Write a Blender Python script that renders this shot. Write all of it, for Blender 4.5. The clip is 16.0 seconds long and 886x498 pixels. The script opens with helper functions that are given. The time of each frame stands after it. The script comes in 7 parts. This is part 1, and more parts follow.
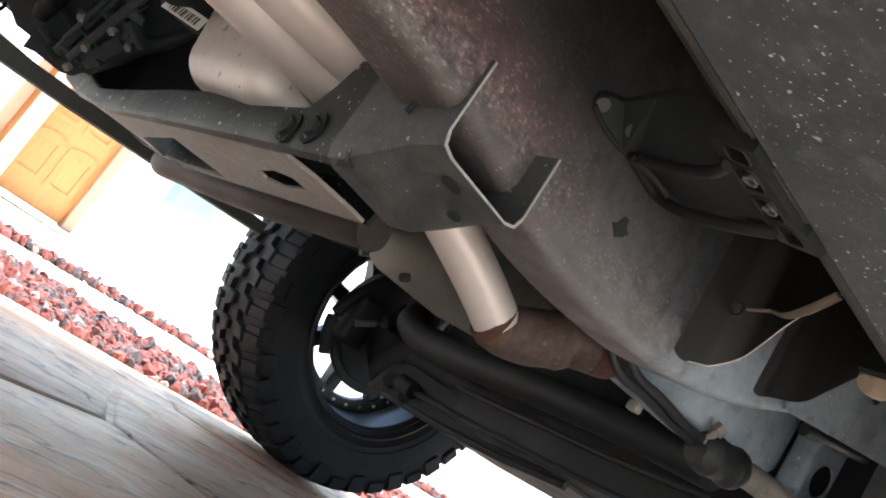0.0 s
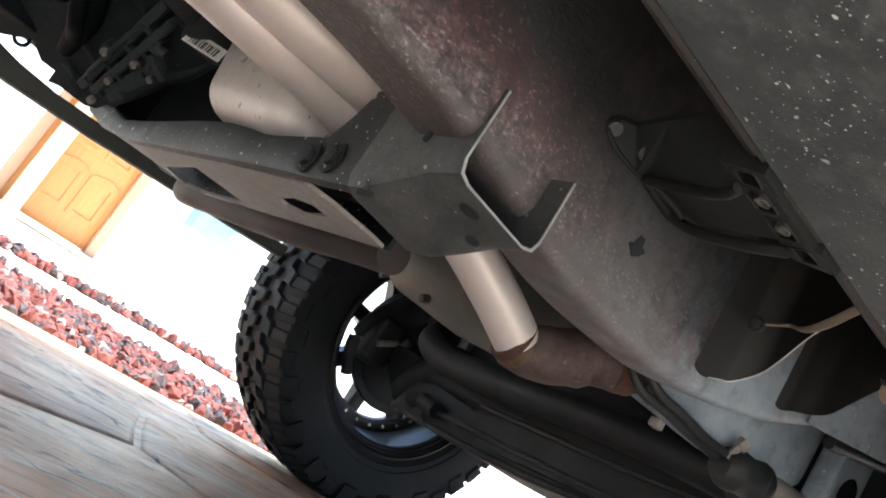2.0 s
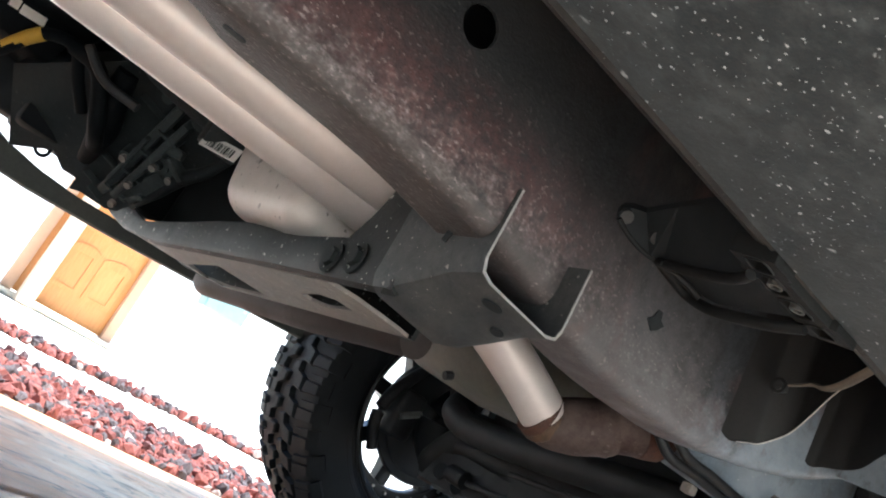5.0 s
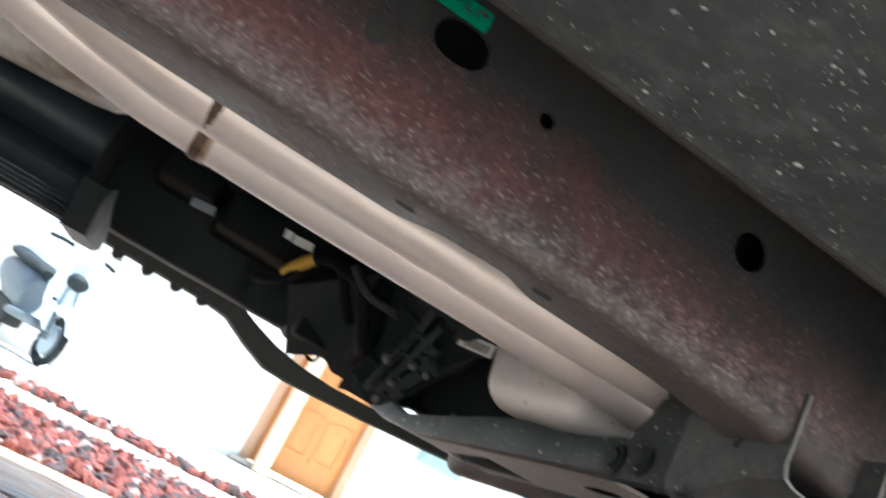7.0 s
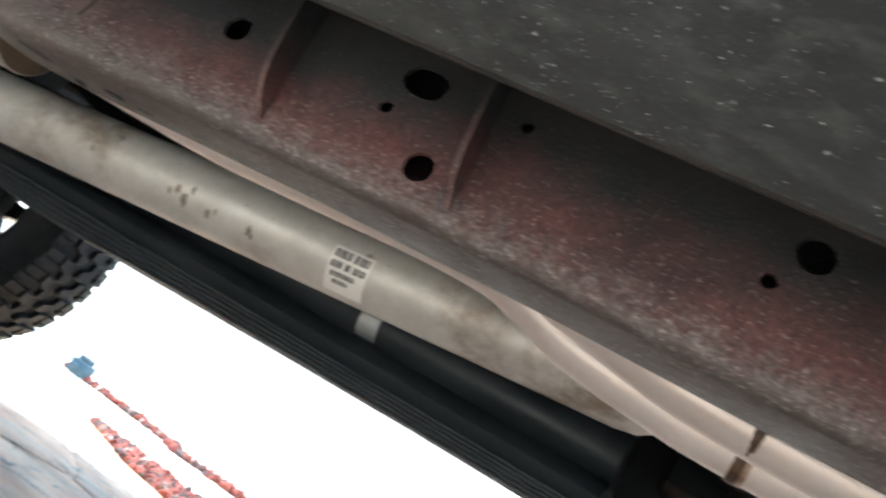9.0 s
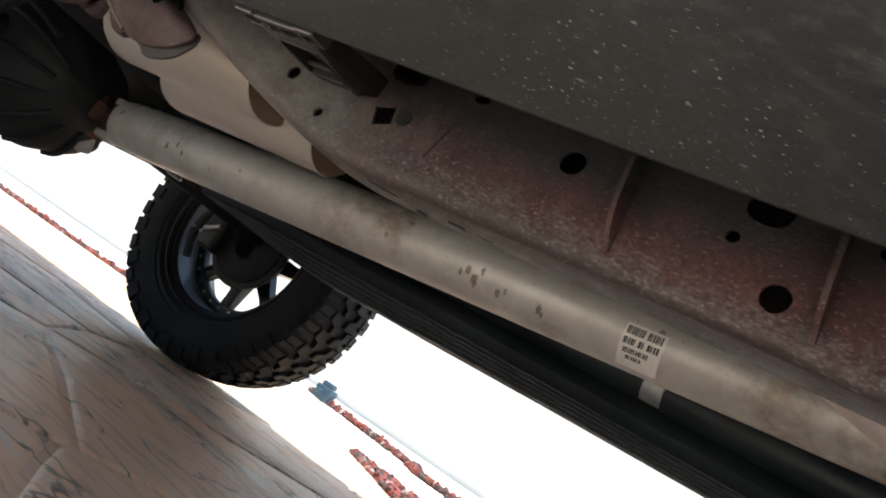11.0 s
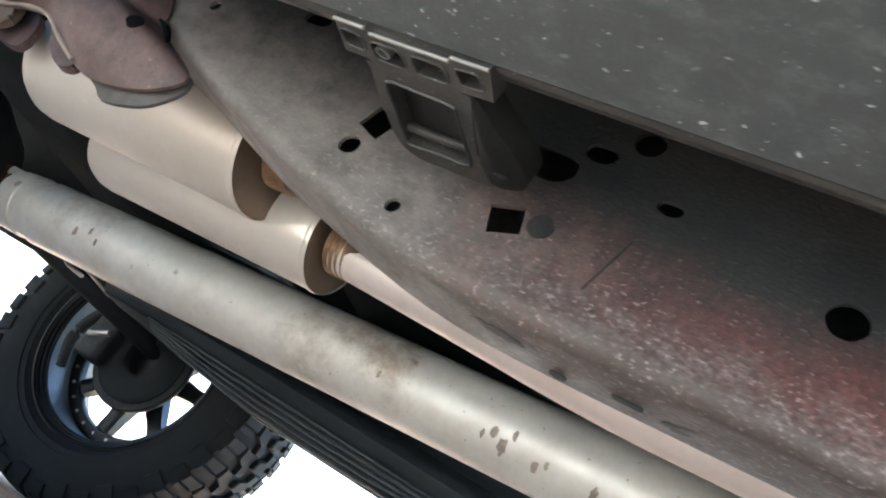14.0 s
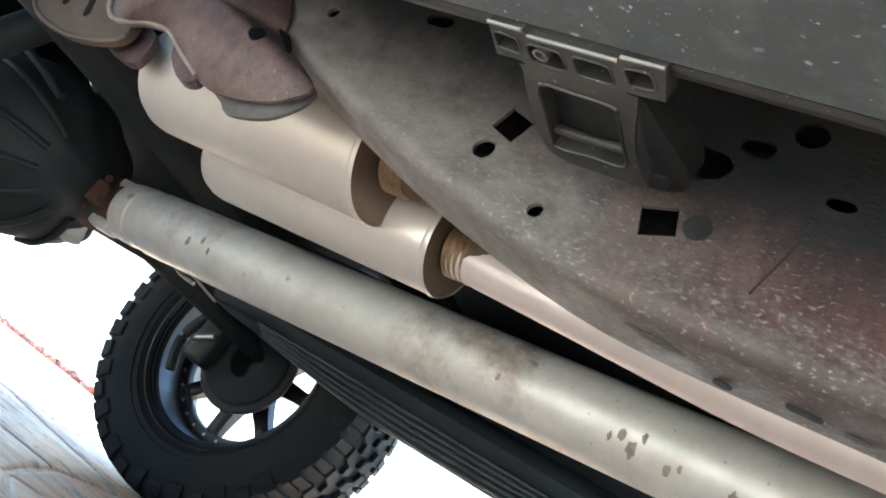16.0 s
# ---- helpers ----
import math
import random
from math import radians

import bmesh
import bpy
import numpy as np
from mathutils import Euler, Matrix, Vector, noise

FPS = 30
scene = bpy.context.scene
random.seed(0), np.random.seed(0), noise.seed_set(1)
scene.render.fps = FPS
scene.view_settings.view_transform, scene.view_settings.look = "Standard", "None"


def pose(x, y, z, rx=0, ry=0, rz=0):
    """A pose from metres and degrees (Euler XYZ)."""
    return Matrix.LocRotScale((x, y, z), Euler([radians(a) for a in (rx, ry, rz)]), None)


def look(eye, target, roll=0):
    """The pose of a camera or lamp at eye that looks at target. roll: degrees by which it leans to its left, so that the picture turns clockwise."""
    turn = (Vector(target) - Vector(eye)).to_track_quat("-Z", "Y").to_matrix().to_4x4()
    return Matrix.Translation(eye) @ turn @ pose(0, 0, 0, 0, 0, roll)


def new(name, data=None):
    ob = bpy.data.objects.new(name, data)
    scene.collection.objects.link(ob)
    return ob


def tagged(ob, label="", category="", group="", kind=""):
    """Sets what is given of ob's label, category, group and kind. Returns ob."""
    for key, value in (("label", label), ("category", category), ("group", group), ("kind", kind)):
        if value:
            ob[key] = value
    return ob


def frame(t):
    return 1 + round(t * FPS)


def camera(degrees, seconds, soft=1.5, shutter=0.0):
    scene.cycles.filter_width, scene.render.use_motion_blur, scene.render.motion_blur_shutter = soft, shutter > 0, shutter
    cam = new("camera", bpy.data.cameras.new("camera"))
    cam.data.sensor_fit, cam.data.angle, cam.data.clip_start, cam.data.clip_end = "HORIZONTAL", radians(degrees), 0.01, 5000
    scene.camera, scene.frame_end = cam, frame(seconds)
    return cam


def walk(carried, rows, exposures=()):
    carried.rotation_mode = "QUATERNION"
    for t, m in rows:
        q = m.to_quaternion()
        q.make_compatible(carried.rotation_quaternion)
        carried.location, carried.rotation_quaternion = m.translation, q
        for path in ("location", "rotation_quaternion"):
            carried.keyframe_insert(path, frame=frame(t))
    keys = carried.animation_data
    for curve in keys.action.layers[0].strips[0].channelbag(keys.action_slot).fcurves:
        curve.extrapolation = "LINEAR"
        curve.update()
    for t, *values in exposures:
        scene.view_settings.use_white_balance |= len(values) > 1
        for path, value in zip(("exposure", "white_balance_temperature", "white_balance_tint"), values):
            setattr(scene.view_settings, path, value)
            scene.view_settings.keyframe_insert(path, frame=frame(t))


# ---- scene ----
from mathutils import geometry
from mathutils.bvhtree import BVHTree

cam = camera(55.1, 16.0, soft=1.9, shutter=0.5)
PATH = [
    (0, (-1.365, -1.017, 0.266), (-0.203, 0.565, 0.648), 34.0),
    (0.5, (-1.371, -1.02, 0.267), (-0.223, 0.577, 0.635), 33.9),
    (1, (-1.373, -1.022, 0.267), (-0.242, 0.586, 0.634), 33.8),
    (1.5, (-1.372, -1.024, 0.267), (-0.251, 0.59, 0.641), 33.6),
    (2, (-1.376, -1.026, 0.269), (-0.262, 0.589, 0.658), 33.0),
    (2.5, (-1.378, -1.026, 0.274), (-0.272, 0.589, 0.684), 32.1),
    (3, (-1.39, -1.029, 0.276), (-0.296, 0.591, 0.7), 31.4),
    (5.5, (-1.428, -1.042, 0.284), (-0.445, 0.626, 0.787), 28.5),
    (6, (-1.466, -1.05, 0.281), (-0.581, 0.669, 0.793), 27.8),
    (6.5, (-1.503, -1.054, 0.291), (-0.779, 0.737, 0.808), 27.4),
    (7, (-1.535, -1.068, 0.288), (-1.015, 0.782, 0.841), 27.8),
    (7.5, (-1.56, -1.084, 0.282), (-1.358, 0.801, 0.918), 29.3),
    (8, (-1.583, -1.105, 0.269), (-1.681, 0.767, 0.964), 29.6),
    (8.5, (-1.6, -1.131, 0.265), (-2.008, 0.699, 0.961), 30.0),
    (9, (-1.623, -1.132, 0.262), (-2.287, 0.657, 0.86), 33.4),
    (9.5, (-1.655, -1.164, 0.267), (-2.502, 0.59, 0.722), 34.2),
    (10, (-1.686, -1.192, 0.273), (-2.633, 0.526, 0.666), 33.4),
    (10.2, (-1.702, -1.209, 0.267), (-2.673, 0.498, 0.646), 33.0),
    (12.3, (-1.822, -1.267, 0.275), (-2.942, 0.351, 0.631), 34.5),
    (12.5, (-1.839, -1.26, 0.283), (-2.941, 0.365, 0.666), 33.7),
    (12.7, (-1.858, -1.251, 0.283), (-2.931, 0.385, 0.696), 33.2),
    (13, (-1.913, -1.22, 0.276), (-2.985, 0.398, 0.757), 35.2),
    (13.2, (-1.962, -1.179, 0.261), (-3.029, 0.424, 0.802), 37.4),
    (13.5, (-2.028, -1.11, 0.259), (-3.063, 0.472, 0.914), 41.1),
    (14, (-2.101, -1.051, 0.253), (-3.006, 0.57, 0.998), 37.0),
    (14.5, (-2.145, -1.05, 0.255), (-3.088, 0.568, 0.958), 34.7),
    (15, (-2.157, -1.043, 0.247), (-3.128, 0.579, 0.902), 35.4),
    (15.5, (-2.154, -1.051, 0.242), (-3.17, 0.55, 0.876), 36.1),
    (16, (-2.154, -1.052, 0.242), (-3.197, 0.535, 0.868), 36.4),
]
EXPOSURES = [(0.0, 2.22, 5500, -1), (3.0, 2.16, 5400, -2), (5.5, 2.08, 5250, -3), (6.5, 1.90, 5200, -4), (8.5, 1.84, 5250, -5), (9.3, 1.88, 5400, -5), (10.0, 1.40, 5600, -2), (12.5, 0.88, 5850, 1), (13.0, 1.08, 5500, -2), (13.5, 1.90, 5200, -4), (14.0, 2.54, 5100, -5), (15.0, 2.48, 5100, -6), (16.0, 2.50, 5120, -7)]
walk(cam, [(t, look(eye, target, roll)) for t, eye, target, roll in PATH], EXPOSURES)

# ---- light: a high sun beyond the far side of the truck, pale sky ----
SUN_AZ, SUN_EL = radians(78), radians(79)
world = bpy.data.worlds.new("world")
scene.world = world
world.use_nodes = True
wn = world.node_tree.nodes
sky = wn.new("ShaderNodeTexSky")
sky.sky_type, sky.sun_disc = "NISHITA", False
sky.sun_elevation, sky.sun_rotation = SUN_EL, SUN_AZ
sky.air_density, sky.dust_density, sky.ozone_density = 0.8, 3.0, 0.6
wn["Background"].inputs["Strength"].default_value = 0.15
world.node_tree.links.new(sky.outputs[0], wn["Background"].inputs["Color"])
sun = new("sun", bpy.data.lights.new("sun", "SUN"))
sun.data.energy, sun.data.angle, sun.data.color = 5.0, radians(0.6), (1.0, 0.96, 0.91)
sun_to = Vector((math.sin(SUN_AZ) * math.cos(SUN_EL), math.cos(SUN_AZ) * math.cos(SUN_EL), math.sin(SUN_EL)))
sun.matrix_world = look((0, 0, 0), -sun_to)
sun.location = (1, 6, 9)


# ---- materials ----
class Mat:
    """A node material in short steps."""

    def __init__(self, name, rough=0.6, metal=0.0):
        self.m = bpy.data.materials.new(name)
        self.m.use_nodes = True
        self.t = self.m.node_tree
        self.b = self.t.nodes["Principled BSDF"]
        self.b.inputs["Roughness"].default_value = rough
        self.b.inputs["Metallic"].default_value = metal
        self.b.inputs["Specular IOR Level"].default_value = 0.35
        self.co = self.n("ShaderNodeTexCoord").outputs["Object"]

    def n(self, kind, **kw):
        node = self.t.nodes.new(kind)
        for k, v in kw.items():
            node.inputs[k].default_value = v
        return node

    def link(self, a, b):
        self.t.links.new(a, b)
        return b

    def noise(self, scale, detail=6, rough=0.6, stretch=None, seed=0.0):
        n = self.n("ShaderNodeTexNoise", Scale=scale, Detail=detail, Roughness=rough)
        mp = self.n("ShaderNodeMapping")
        mp.inputs["Location"].default_value = (seed, seed * 1.7, seed * 0.6)
        if stretch:
            mp.inputs["Scale"].default_value = stretch
        self.link(self.co, mp.inputs["Vector"])
        self.link(mp.outputs[0], n.inputs["Vector"])
        return n.outputs["Fac"]

    def specks(self, scale, size, seed=0.0, stretch=None):
        """Round spots of a share of the cells, 1 inside."""
        v = self.n("ShaderNodeTexVoronoi", Scale=scale)
        mp = self.n("ShaderNodeMapping")
        mp.inputs["Location"].default_value = (seed, seed * 1.3, seed * 2.1)
        if stretch:
            mp.inputs["Scale"].default_value = stretch
        wob = self.n("ShaderNodeTexNoise", Scale=scale * 1.6, Detail=3.0)
        self.link(self.co, wob.inputs["Vector"])
        off = self.n("ShaderNodeVectorMath")
        off.operation = "SCALE"
        off.inputs["Scale"].default_value = 0.55 / scale
        self.link(wob.outputs["Color"], off.inputs[0])
        add = self.n("ShaderNodeVectorMath")
        self.link(self.co, add.inputs[0])
        self.link(off.outputs[0], add.inputs[1])
        self.link(add.outputs[0], mp.inputs["Vector"])
        self.link(mp.outputs[0], v.inputs["Vector"])
        jit = self.math("MULTIPLY_ADD", v.outputs["Color"], size, 0.0)
        sub = self.math("SUBTRACT", jit, v.outputs["Distance"])
        return self.ramp(sub, 0.0, 0.06)

    def math(self, op, a, b=0.5, c=0.0):
        n = self.n("ShaderNodeMath")
        n.operation = op
        for i, v in enumerate((a, b, c)):
            if isinstance(v, (int, float)):
                n.inputs[i].default_value = v
            else:
                self.link(v, n.inputs[i])
        return n.outputs[0]

    def ramp(self, fac, lo, hi, to_lo=0.0, to_hi=1.0):
        n = self.n("ShaderNodeMapRange")
        for k, v in (("From Min", lo), ("From Max", hi), ("To Min", to_lo), ("To Max", to_hi)):
            n.inputs[k].default_value = v
        self.link(fac, n.inputs["Value"])
        return n.outputs["Result"]

    def axis(self, i):
        s = self.n("ShaderNodeSeparateXYZ")
        self.link(self.co, s.inputs[0])
        return s.outputs[i]

    def mix(self, fac, a, b):
        n = self.n("ShaderNodeMix")
        n.data_type = "RGBA"
        for i, v in ((0, fac), (6, a), (7, b)):
            if isinstance(v, tuple):
                n.inputs[i].default_value = (*v, 1.0)
            elif isinstance(v, (int, float)):
                n.inputs[i].default_value = v
            else:
                self.link(v, n.inputs[i])
        return n.outputs[2]

    def color(self, c):
        if isinstance(c, tuple):
            self.b.inputs["Base Color"].default_value = (*c, 1.0)
        else:
            self.link(c, self.b.inputs["Base Color"])
        return self

    def rough(self, fac, lo, hi):
        self.link(self.ramp(fac, 0.3, 0.7, lo, hi), self.b.inputs["Roughness"])
        return self

    def bump(self, height, strength=0.3, dist=0.002):
        n = self.n("ShaderNodeBump", Strength=strength, Distance=dist)
        self.link(height, n.inputs["Height"])
        self.link(n.outputs[0], self.b.inputs["Normal"])
        return self


def grimy(name, base, dust, rough=0.6, metal=0.0, scale=9.0, amount=0.6, specks=None, bump=0.25, speck_size=0.35):
    """A base colour under uneven dust, with fine grain and, if asked, spatter."""
    k = Mat(name, rough, metal)
    big = k.noise(scale, 8, 0.65)
    fine = k.noise(scale * 22, 4, 0.7, seed=3.0)
    mid = k.noise(scale * 4.3, 6, 0.72, seed=7.0)
    f = k.math("ADD", k.math("MULTIPLY", big, 0.52), k.math("ADD", k.math("MULTIPLY", mid, 0.30), k.math("MULTIPLY", fine, 0.18)))
    c = k.mix(k.ramp(f, 0.40, 0.64, 0.0, amount), base, dust)
    if specks:
        sp = k.specks(specks[0], speck_size, 1.0)
        sp2 = k.specks(specks[0] * 2.3, speck_size * 0.9, 5.0)
        c = k.mix(k.math("MULTIPLY", k.math("MAXIMUM", sp, sp2), specks[2]), c, specks[1])
    k.color(c)
    k.rough(big, max(0.05, rough - 0.12), min(1.0, rough + 0.15))
    k.bump(k.math("ADD", fine, k.math("MULTIPLY", mid, 0.6)), bump, 0.0015)
    return k.m


def rail_material():
    """Black waxed steel frame with maroon dirt thrown on the web, pale grit on the lower bend, grey dust below; dirt
    and dust also fade upwards to paint in the board's shade.
    """
    k = Mat("frame_wax", 0.62)
    x, z = k.axis(0), k.axis(2)
    big, mid, fine = k.noise(5, 8, 0.65), k.noise(26, 6, 0.7, seed=2.0), k.noise(190, 3, 0.7, seed=4.0)
    patch = k.noise(11, 7, 0.7, (1.0, 1.0, 2.0), 6.0)
    grain = k.noise(330, 2, 0.6, (0.55, 1.0, 1.0), 9.0)
    coarse = k.noise(120, 3, 0.65, (0.7, 1.0, 1.0), 15.0)
    wob = k.math("ADD", k.math("MULTIPLY_ADD", mid, 0.09, -0.045), k.math("MULTIPLY_ADD", big, 0.08, -0.04))
    zz = k.math("ADD", z, wob)
    hind = k.ramp(x, -1.55, -1.85)
    c = k.mix(k.ramp(big, 0.3, 0.7), (0.0080, 0.0090, 0.0104), (0.0195, 0.0210, 0.0230))
    c = k.mix(k.math("MULTIPLY", k.ramp(x, -1.9, -2.5), 0.5), c, (0.012, 0.0150, 0.0170))
    # maroon dirt, lower on the web towards the front
    zr = k.math("ADD", zz, k.ramp(x, -1.38, -1.12, 0.0, 0.014))
    red = k.math("MULTIPLY", k.ramp(zr, 0.566, 0.506), k.ramp(big, 0.26, 0.48))
    red = k.math("MULTIPLY", red, k.math("MULTIPLY", k.ramp(x, -0.84, -1.02), k.ramp(x, -2.42, -2.04)))
    red = k.math("MULTIPLY", red, k.math("MAXIMUM", k.ramp(k.math("ADD", k.math("MULTIPLY", coarse, 0.6), k.math("MULTIPLY", mid, 0.4)), 0.36, 0.56), k.ramp(x, -1.12, -1.3)))
    front_red = k.mix(k.ramp(fine, 0.3, 0.75), (0.034, 0.0130, 0.0128), (0.102, 0.044, 0.042))
    hind_red = k.mix(k.ramp(fine, 0.3, 0.75), (0.044, 0.0155, 0.0155), (0.120, 0.052, 0.049))
    c = k.mix(k.math("MULTIPLY", red, 0.92), c, k.mix(hind, front_red, hind_red))
    # grey dust under the bend, pale grit on it
    c = k.mix(k.math("MULTIPLY", k.ramp(z, 0.484, 0.468), 0.85), c, k.mix(mid, (0.028, 0.0256, 0.0248), (0.067, 0.0605, 0.058)))
    zb = k.math("MULTIPLY_ADD", mid, 0.05, k.math("ADD", z, -0.025))
    band = k.math("MULTIPLY", k.ramp(zb, 0.508, 0.486), k.ramp(zb, 0.460, 0.474))
    band = k.math("MULTIPLY", band, k.ramp(coarse, 0.34, 0.74))
    c = k.mix(k.math("MULTIPLY", band, 0.55), c, k.mix(k.ramp(grain, 0.35, 0.65), (0.060, 0.058, 0.057), (0.23, 0.222, 0.22)))
    # rear kick-up: dry grey-pink dust on the lower half, the web above kept dark as in shade
    tail = k.math("MULTIPLY", k.ramp(k.math("MULTIPLY_ADD", mid, 0.30, x), -2.09, -2.34), k.ramp(big, 0.2, 0.5))
    tail = k.math("MULTIPLY", tail, k.ramp(k.math("MULTIPLY_ADD", x, 0.18, zz), 0.158, 0.080))
    c = k.mix(k.math("MULTIPLY", tail, 0.85), c, k.mix(k.ramp(patch, 0.35, 0.65), (0.080, 0.071, 0.067), (0.170, 0.157, 0.150)))
    rusty = k.math("MULTIPLY", k.ramp(k.noise(7, 7, 0.75, seed=27.0), 0.48, 0.62), k.math("MULTIPLY", k.ramp(x, -2.10, -2.30), k.ramp(zz, 0.585, 0.53)))
    c = k.mix(k.math("MULTIPLY", k.math("MULTIPLY", rusty, k.ramp(fine, 0.3, 0.6)), 0.5), c, k.mix(fine, (0.052, 0.026, 0.023), (0.115, 0.066, 0.058)))
    # front nose: dry dust, left off beside the shield to paint the shade there
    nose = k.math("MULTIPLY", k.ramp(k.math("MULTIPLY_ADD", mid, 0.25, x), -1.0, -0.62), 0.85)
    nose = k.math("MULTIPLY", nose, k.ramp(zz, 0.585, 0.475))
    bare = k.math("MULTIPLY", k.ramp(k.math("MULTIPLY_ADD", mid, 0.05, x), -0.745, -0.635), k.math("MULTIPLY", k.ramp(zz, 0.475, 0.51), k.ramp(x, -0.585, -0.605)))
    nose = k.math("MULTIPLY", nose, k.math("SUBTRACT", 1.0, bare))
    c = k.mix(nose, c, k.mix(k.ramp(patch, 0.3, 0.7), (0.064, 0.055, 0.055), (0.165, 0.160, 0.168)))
    # paler and bluer tone towards the front end
    pale_blue = k.math("MULTIPLY", k.ramp(k.math("MULTIPLY_ADD", patch, 0.10, x), -0.66, -0.55), k.math("SUBTRACT", 1.0, bare))
    c = k.mix(k.math("MULTIPLY", pale_blue, 0.8), c, k.mix(k.ramp(patch, 0.3, 0.7), (0.155, 0.185, 0.225), (0.30, 0.345, 0.40)))
    c = k.mix(k.math("MULTIPLY", k.math("MULTIPLY", k.ramp(k.noise(8, 6, 0.7, seed=21.0), 0.54, 0.64), k.ramp(x, -1.1, -0.9)), 0.5), c, (0.085, 0.048, 0.045))
    c = k.mix(k.math("MULTIPLY", k.ramp(patch, 0.57, 0.68), 0.55), c, (0.034, 0.027, 0.026))
    # thrown grains
    sp = k.math("MULTIPLY", k.ramp(grain, 0.60, 0.68), k.ramp(mid, 0.36, 0.58))
    sp = k.math("MULTIPLY", sp, k.ramp(zr, 0.585, 0.50))
    sp2 = k.math("MULTIPLY", k.specks(150, 0.20, 1.0, (0.6, 1.0, 1.0)), k.ramp(zz, 0.62, 0.52))
    c = k.mix(k.math("MULTIPLY", k.math("MAXIMUM", k.math("MULTIPLY", sp, 0.55), k.math("MULTIPLY", sp2, 0.32)), 1.0), c, (0.26, 0.22, 0.215))
    k.color(c)
    k.rough(mid, 0.42, 0.78)
    k.bump(k.math("ADD", k.math("ADD", fine, grain), k.math("MULTIPLY", mid, 0.6)), 0.28, 0.0018)
    return k.m


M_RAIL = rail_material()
def board_material():
    """Dark grained plastic under a mottled film of dried mud, with splashes of several sizes."""
    k = Mat("board_plastic", 0.62)
    big, mid, fine = k.noise(6, 8, 0.7), k.noise(44, 8, 0.78, (1.0, 1.3, 1.0), 2.0), k.noise(240, 3, 0.7, seed=4.0)
    c = k.mix(k.ramp(big, 0.35, 0.7), (0.0128, 0.0158, 0.0178), (0.0275, 0.0328, 0.0355))
    c = k.mix(k.math("MULTIPLY", k.ramp(mid, 0.48, 0.74), 0.5), c, (0.098, 0.110, 0.116))
    for scale, size, seed, stretch, amount in ((34, 0.15, 1.0, (1.0, 1.7, 1.0), 0.45), (60, 0.18, 4.0, (1.0, 1.3, 1.0), 0.75), (150, 0.23, 8.0, None, 0.75), (90, 0.16, 12.0, (0.6, 1.4, 1.0), 0.7), (260, 0.24, 17.0, None, 0.55)):
        sp = k.math("MULTIPLY", k.specks(scale, size, seed, stretch), k.ramp(k.noise(9, 3, 0.6, seed=seed), 0.43, 0.58))
        c = k.mix(k.math("MULTIPLY", sp, amount), c, (0.43, 0.46, 0.47))
    # a second, paler film that strengthens towards the rear wheel
    film = k.math("MULTIPLY", k.ramp(k.math("MULTIPLY_ADD", big, 0.5, k.axis(0)), -1.55, -2.25), 0.18)
    c = k.mix(film, c, (0.140, 0.150, 0.152))
    k.color(c)
    k.rough(mid, 0.5, 0.78)
    k.bump(k.math("ADD", fine, k.math("MULTIPLY", mid, 0.5)), 0.3, 0.0015)
    return k.m


M_BOARD = board_material()
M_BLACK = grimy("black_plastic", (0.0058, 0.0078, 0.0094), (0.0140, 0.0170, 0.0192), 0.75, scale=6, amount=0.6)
M_BLACK.node_tree.nodes["Principled BSDF"].inputs["Specular IOR Level"].default_value = 0.11
M_CAST = grimy("dark_casting", (0.008, 0.0088, 0.0100), (0.036, 0.037, 0.038), 0.6, 0.1, scale=14, amount=0.75, specks=(120, (0.2, 0.19, 0.18), 0.35), speck_size=0.2)
M_BEAM = grimy("black_paint_steel", (0.0037, 0.0050, 0.0054), (0.0153, 0.0180, 0.0175), 0.5, scale=9, amount=0.9, specks=(70, (0.42, 0.4, 0.37), 0.8), speck_size=0.24)
M_PLATE = grimy("grey_dusty_plate", (0.13, 0.12, 0.11), (0.28, 0.25, 0.225), 0.65, scale=10, amount=0.8, specks=(110, (0.4, 0.37, 0.33), 0.4))
M_BEAM.node_tree.nodes["Principled BSDF"].inputs["Specular IOR Level"].default_value = 0.2
# M_DEEP: darker copy of the black plastic, underside shade put into its colour
M_DEEP = grimy("shaded_black_plastic", (0.0013, 0.0022, 0.0031), (0.0029, 0.0048, 0.0064), 0.7, scale=6, amount=0.7)
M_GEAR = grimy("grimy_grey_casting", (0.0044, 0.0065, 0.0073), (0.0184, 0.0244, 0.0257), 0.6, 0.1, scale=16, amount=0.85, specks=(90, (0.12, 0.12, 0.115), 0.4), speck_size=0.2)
for m, level in ((M_DEEP, 0.12), (M_BLACK, 0.35), (M_GEAR, 0.3)):
    m.node_tree.nodes["Principled BSDF"].inputs["Specular IOR Level"].default_value = level
M_TANK = grimy("tank_plastic", (0.0100, 0.0135, 0.0165), (0.028, 0.034, 0.039), 0.46, scale=7, amount=0.7)
M_TANK.node_tree.nodes["Principled BSDF"].inputs["Specular IOR Level"].default_value = 0.3
M_LIT_EDGE = grimy("lit_steel_edge", (0.42, 0.42, 0.40), (0.55, 0.53, 0.50), 0.45, 0.6, scale=20, amount=0.6)
M_PIPE = grimy("stainless_pipe", (0.575, 0.515, 0.490), (0.685, 0.625, 0.60), 0.38, 0.35, scale=5, amount=0.8, bump=0.06)
M_HEAT = grimy("heat_blued_weld", (0.035, 0.024, 0.019), (0.16, 0.095, 0.055), 0.55, 0.3, scale=60, amount=0.9)
M_RUST = grimy("rusty_cast_pipe", (0.034, 0.017, 0.014), (0.115, 0.088, 0.078), 0.65, 0.2, scale=11, amount=0.9, specks=(55, (0.17, 0.145, 0.13), 0.5), speck_size=0.25)
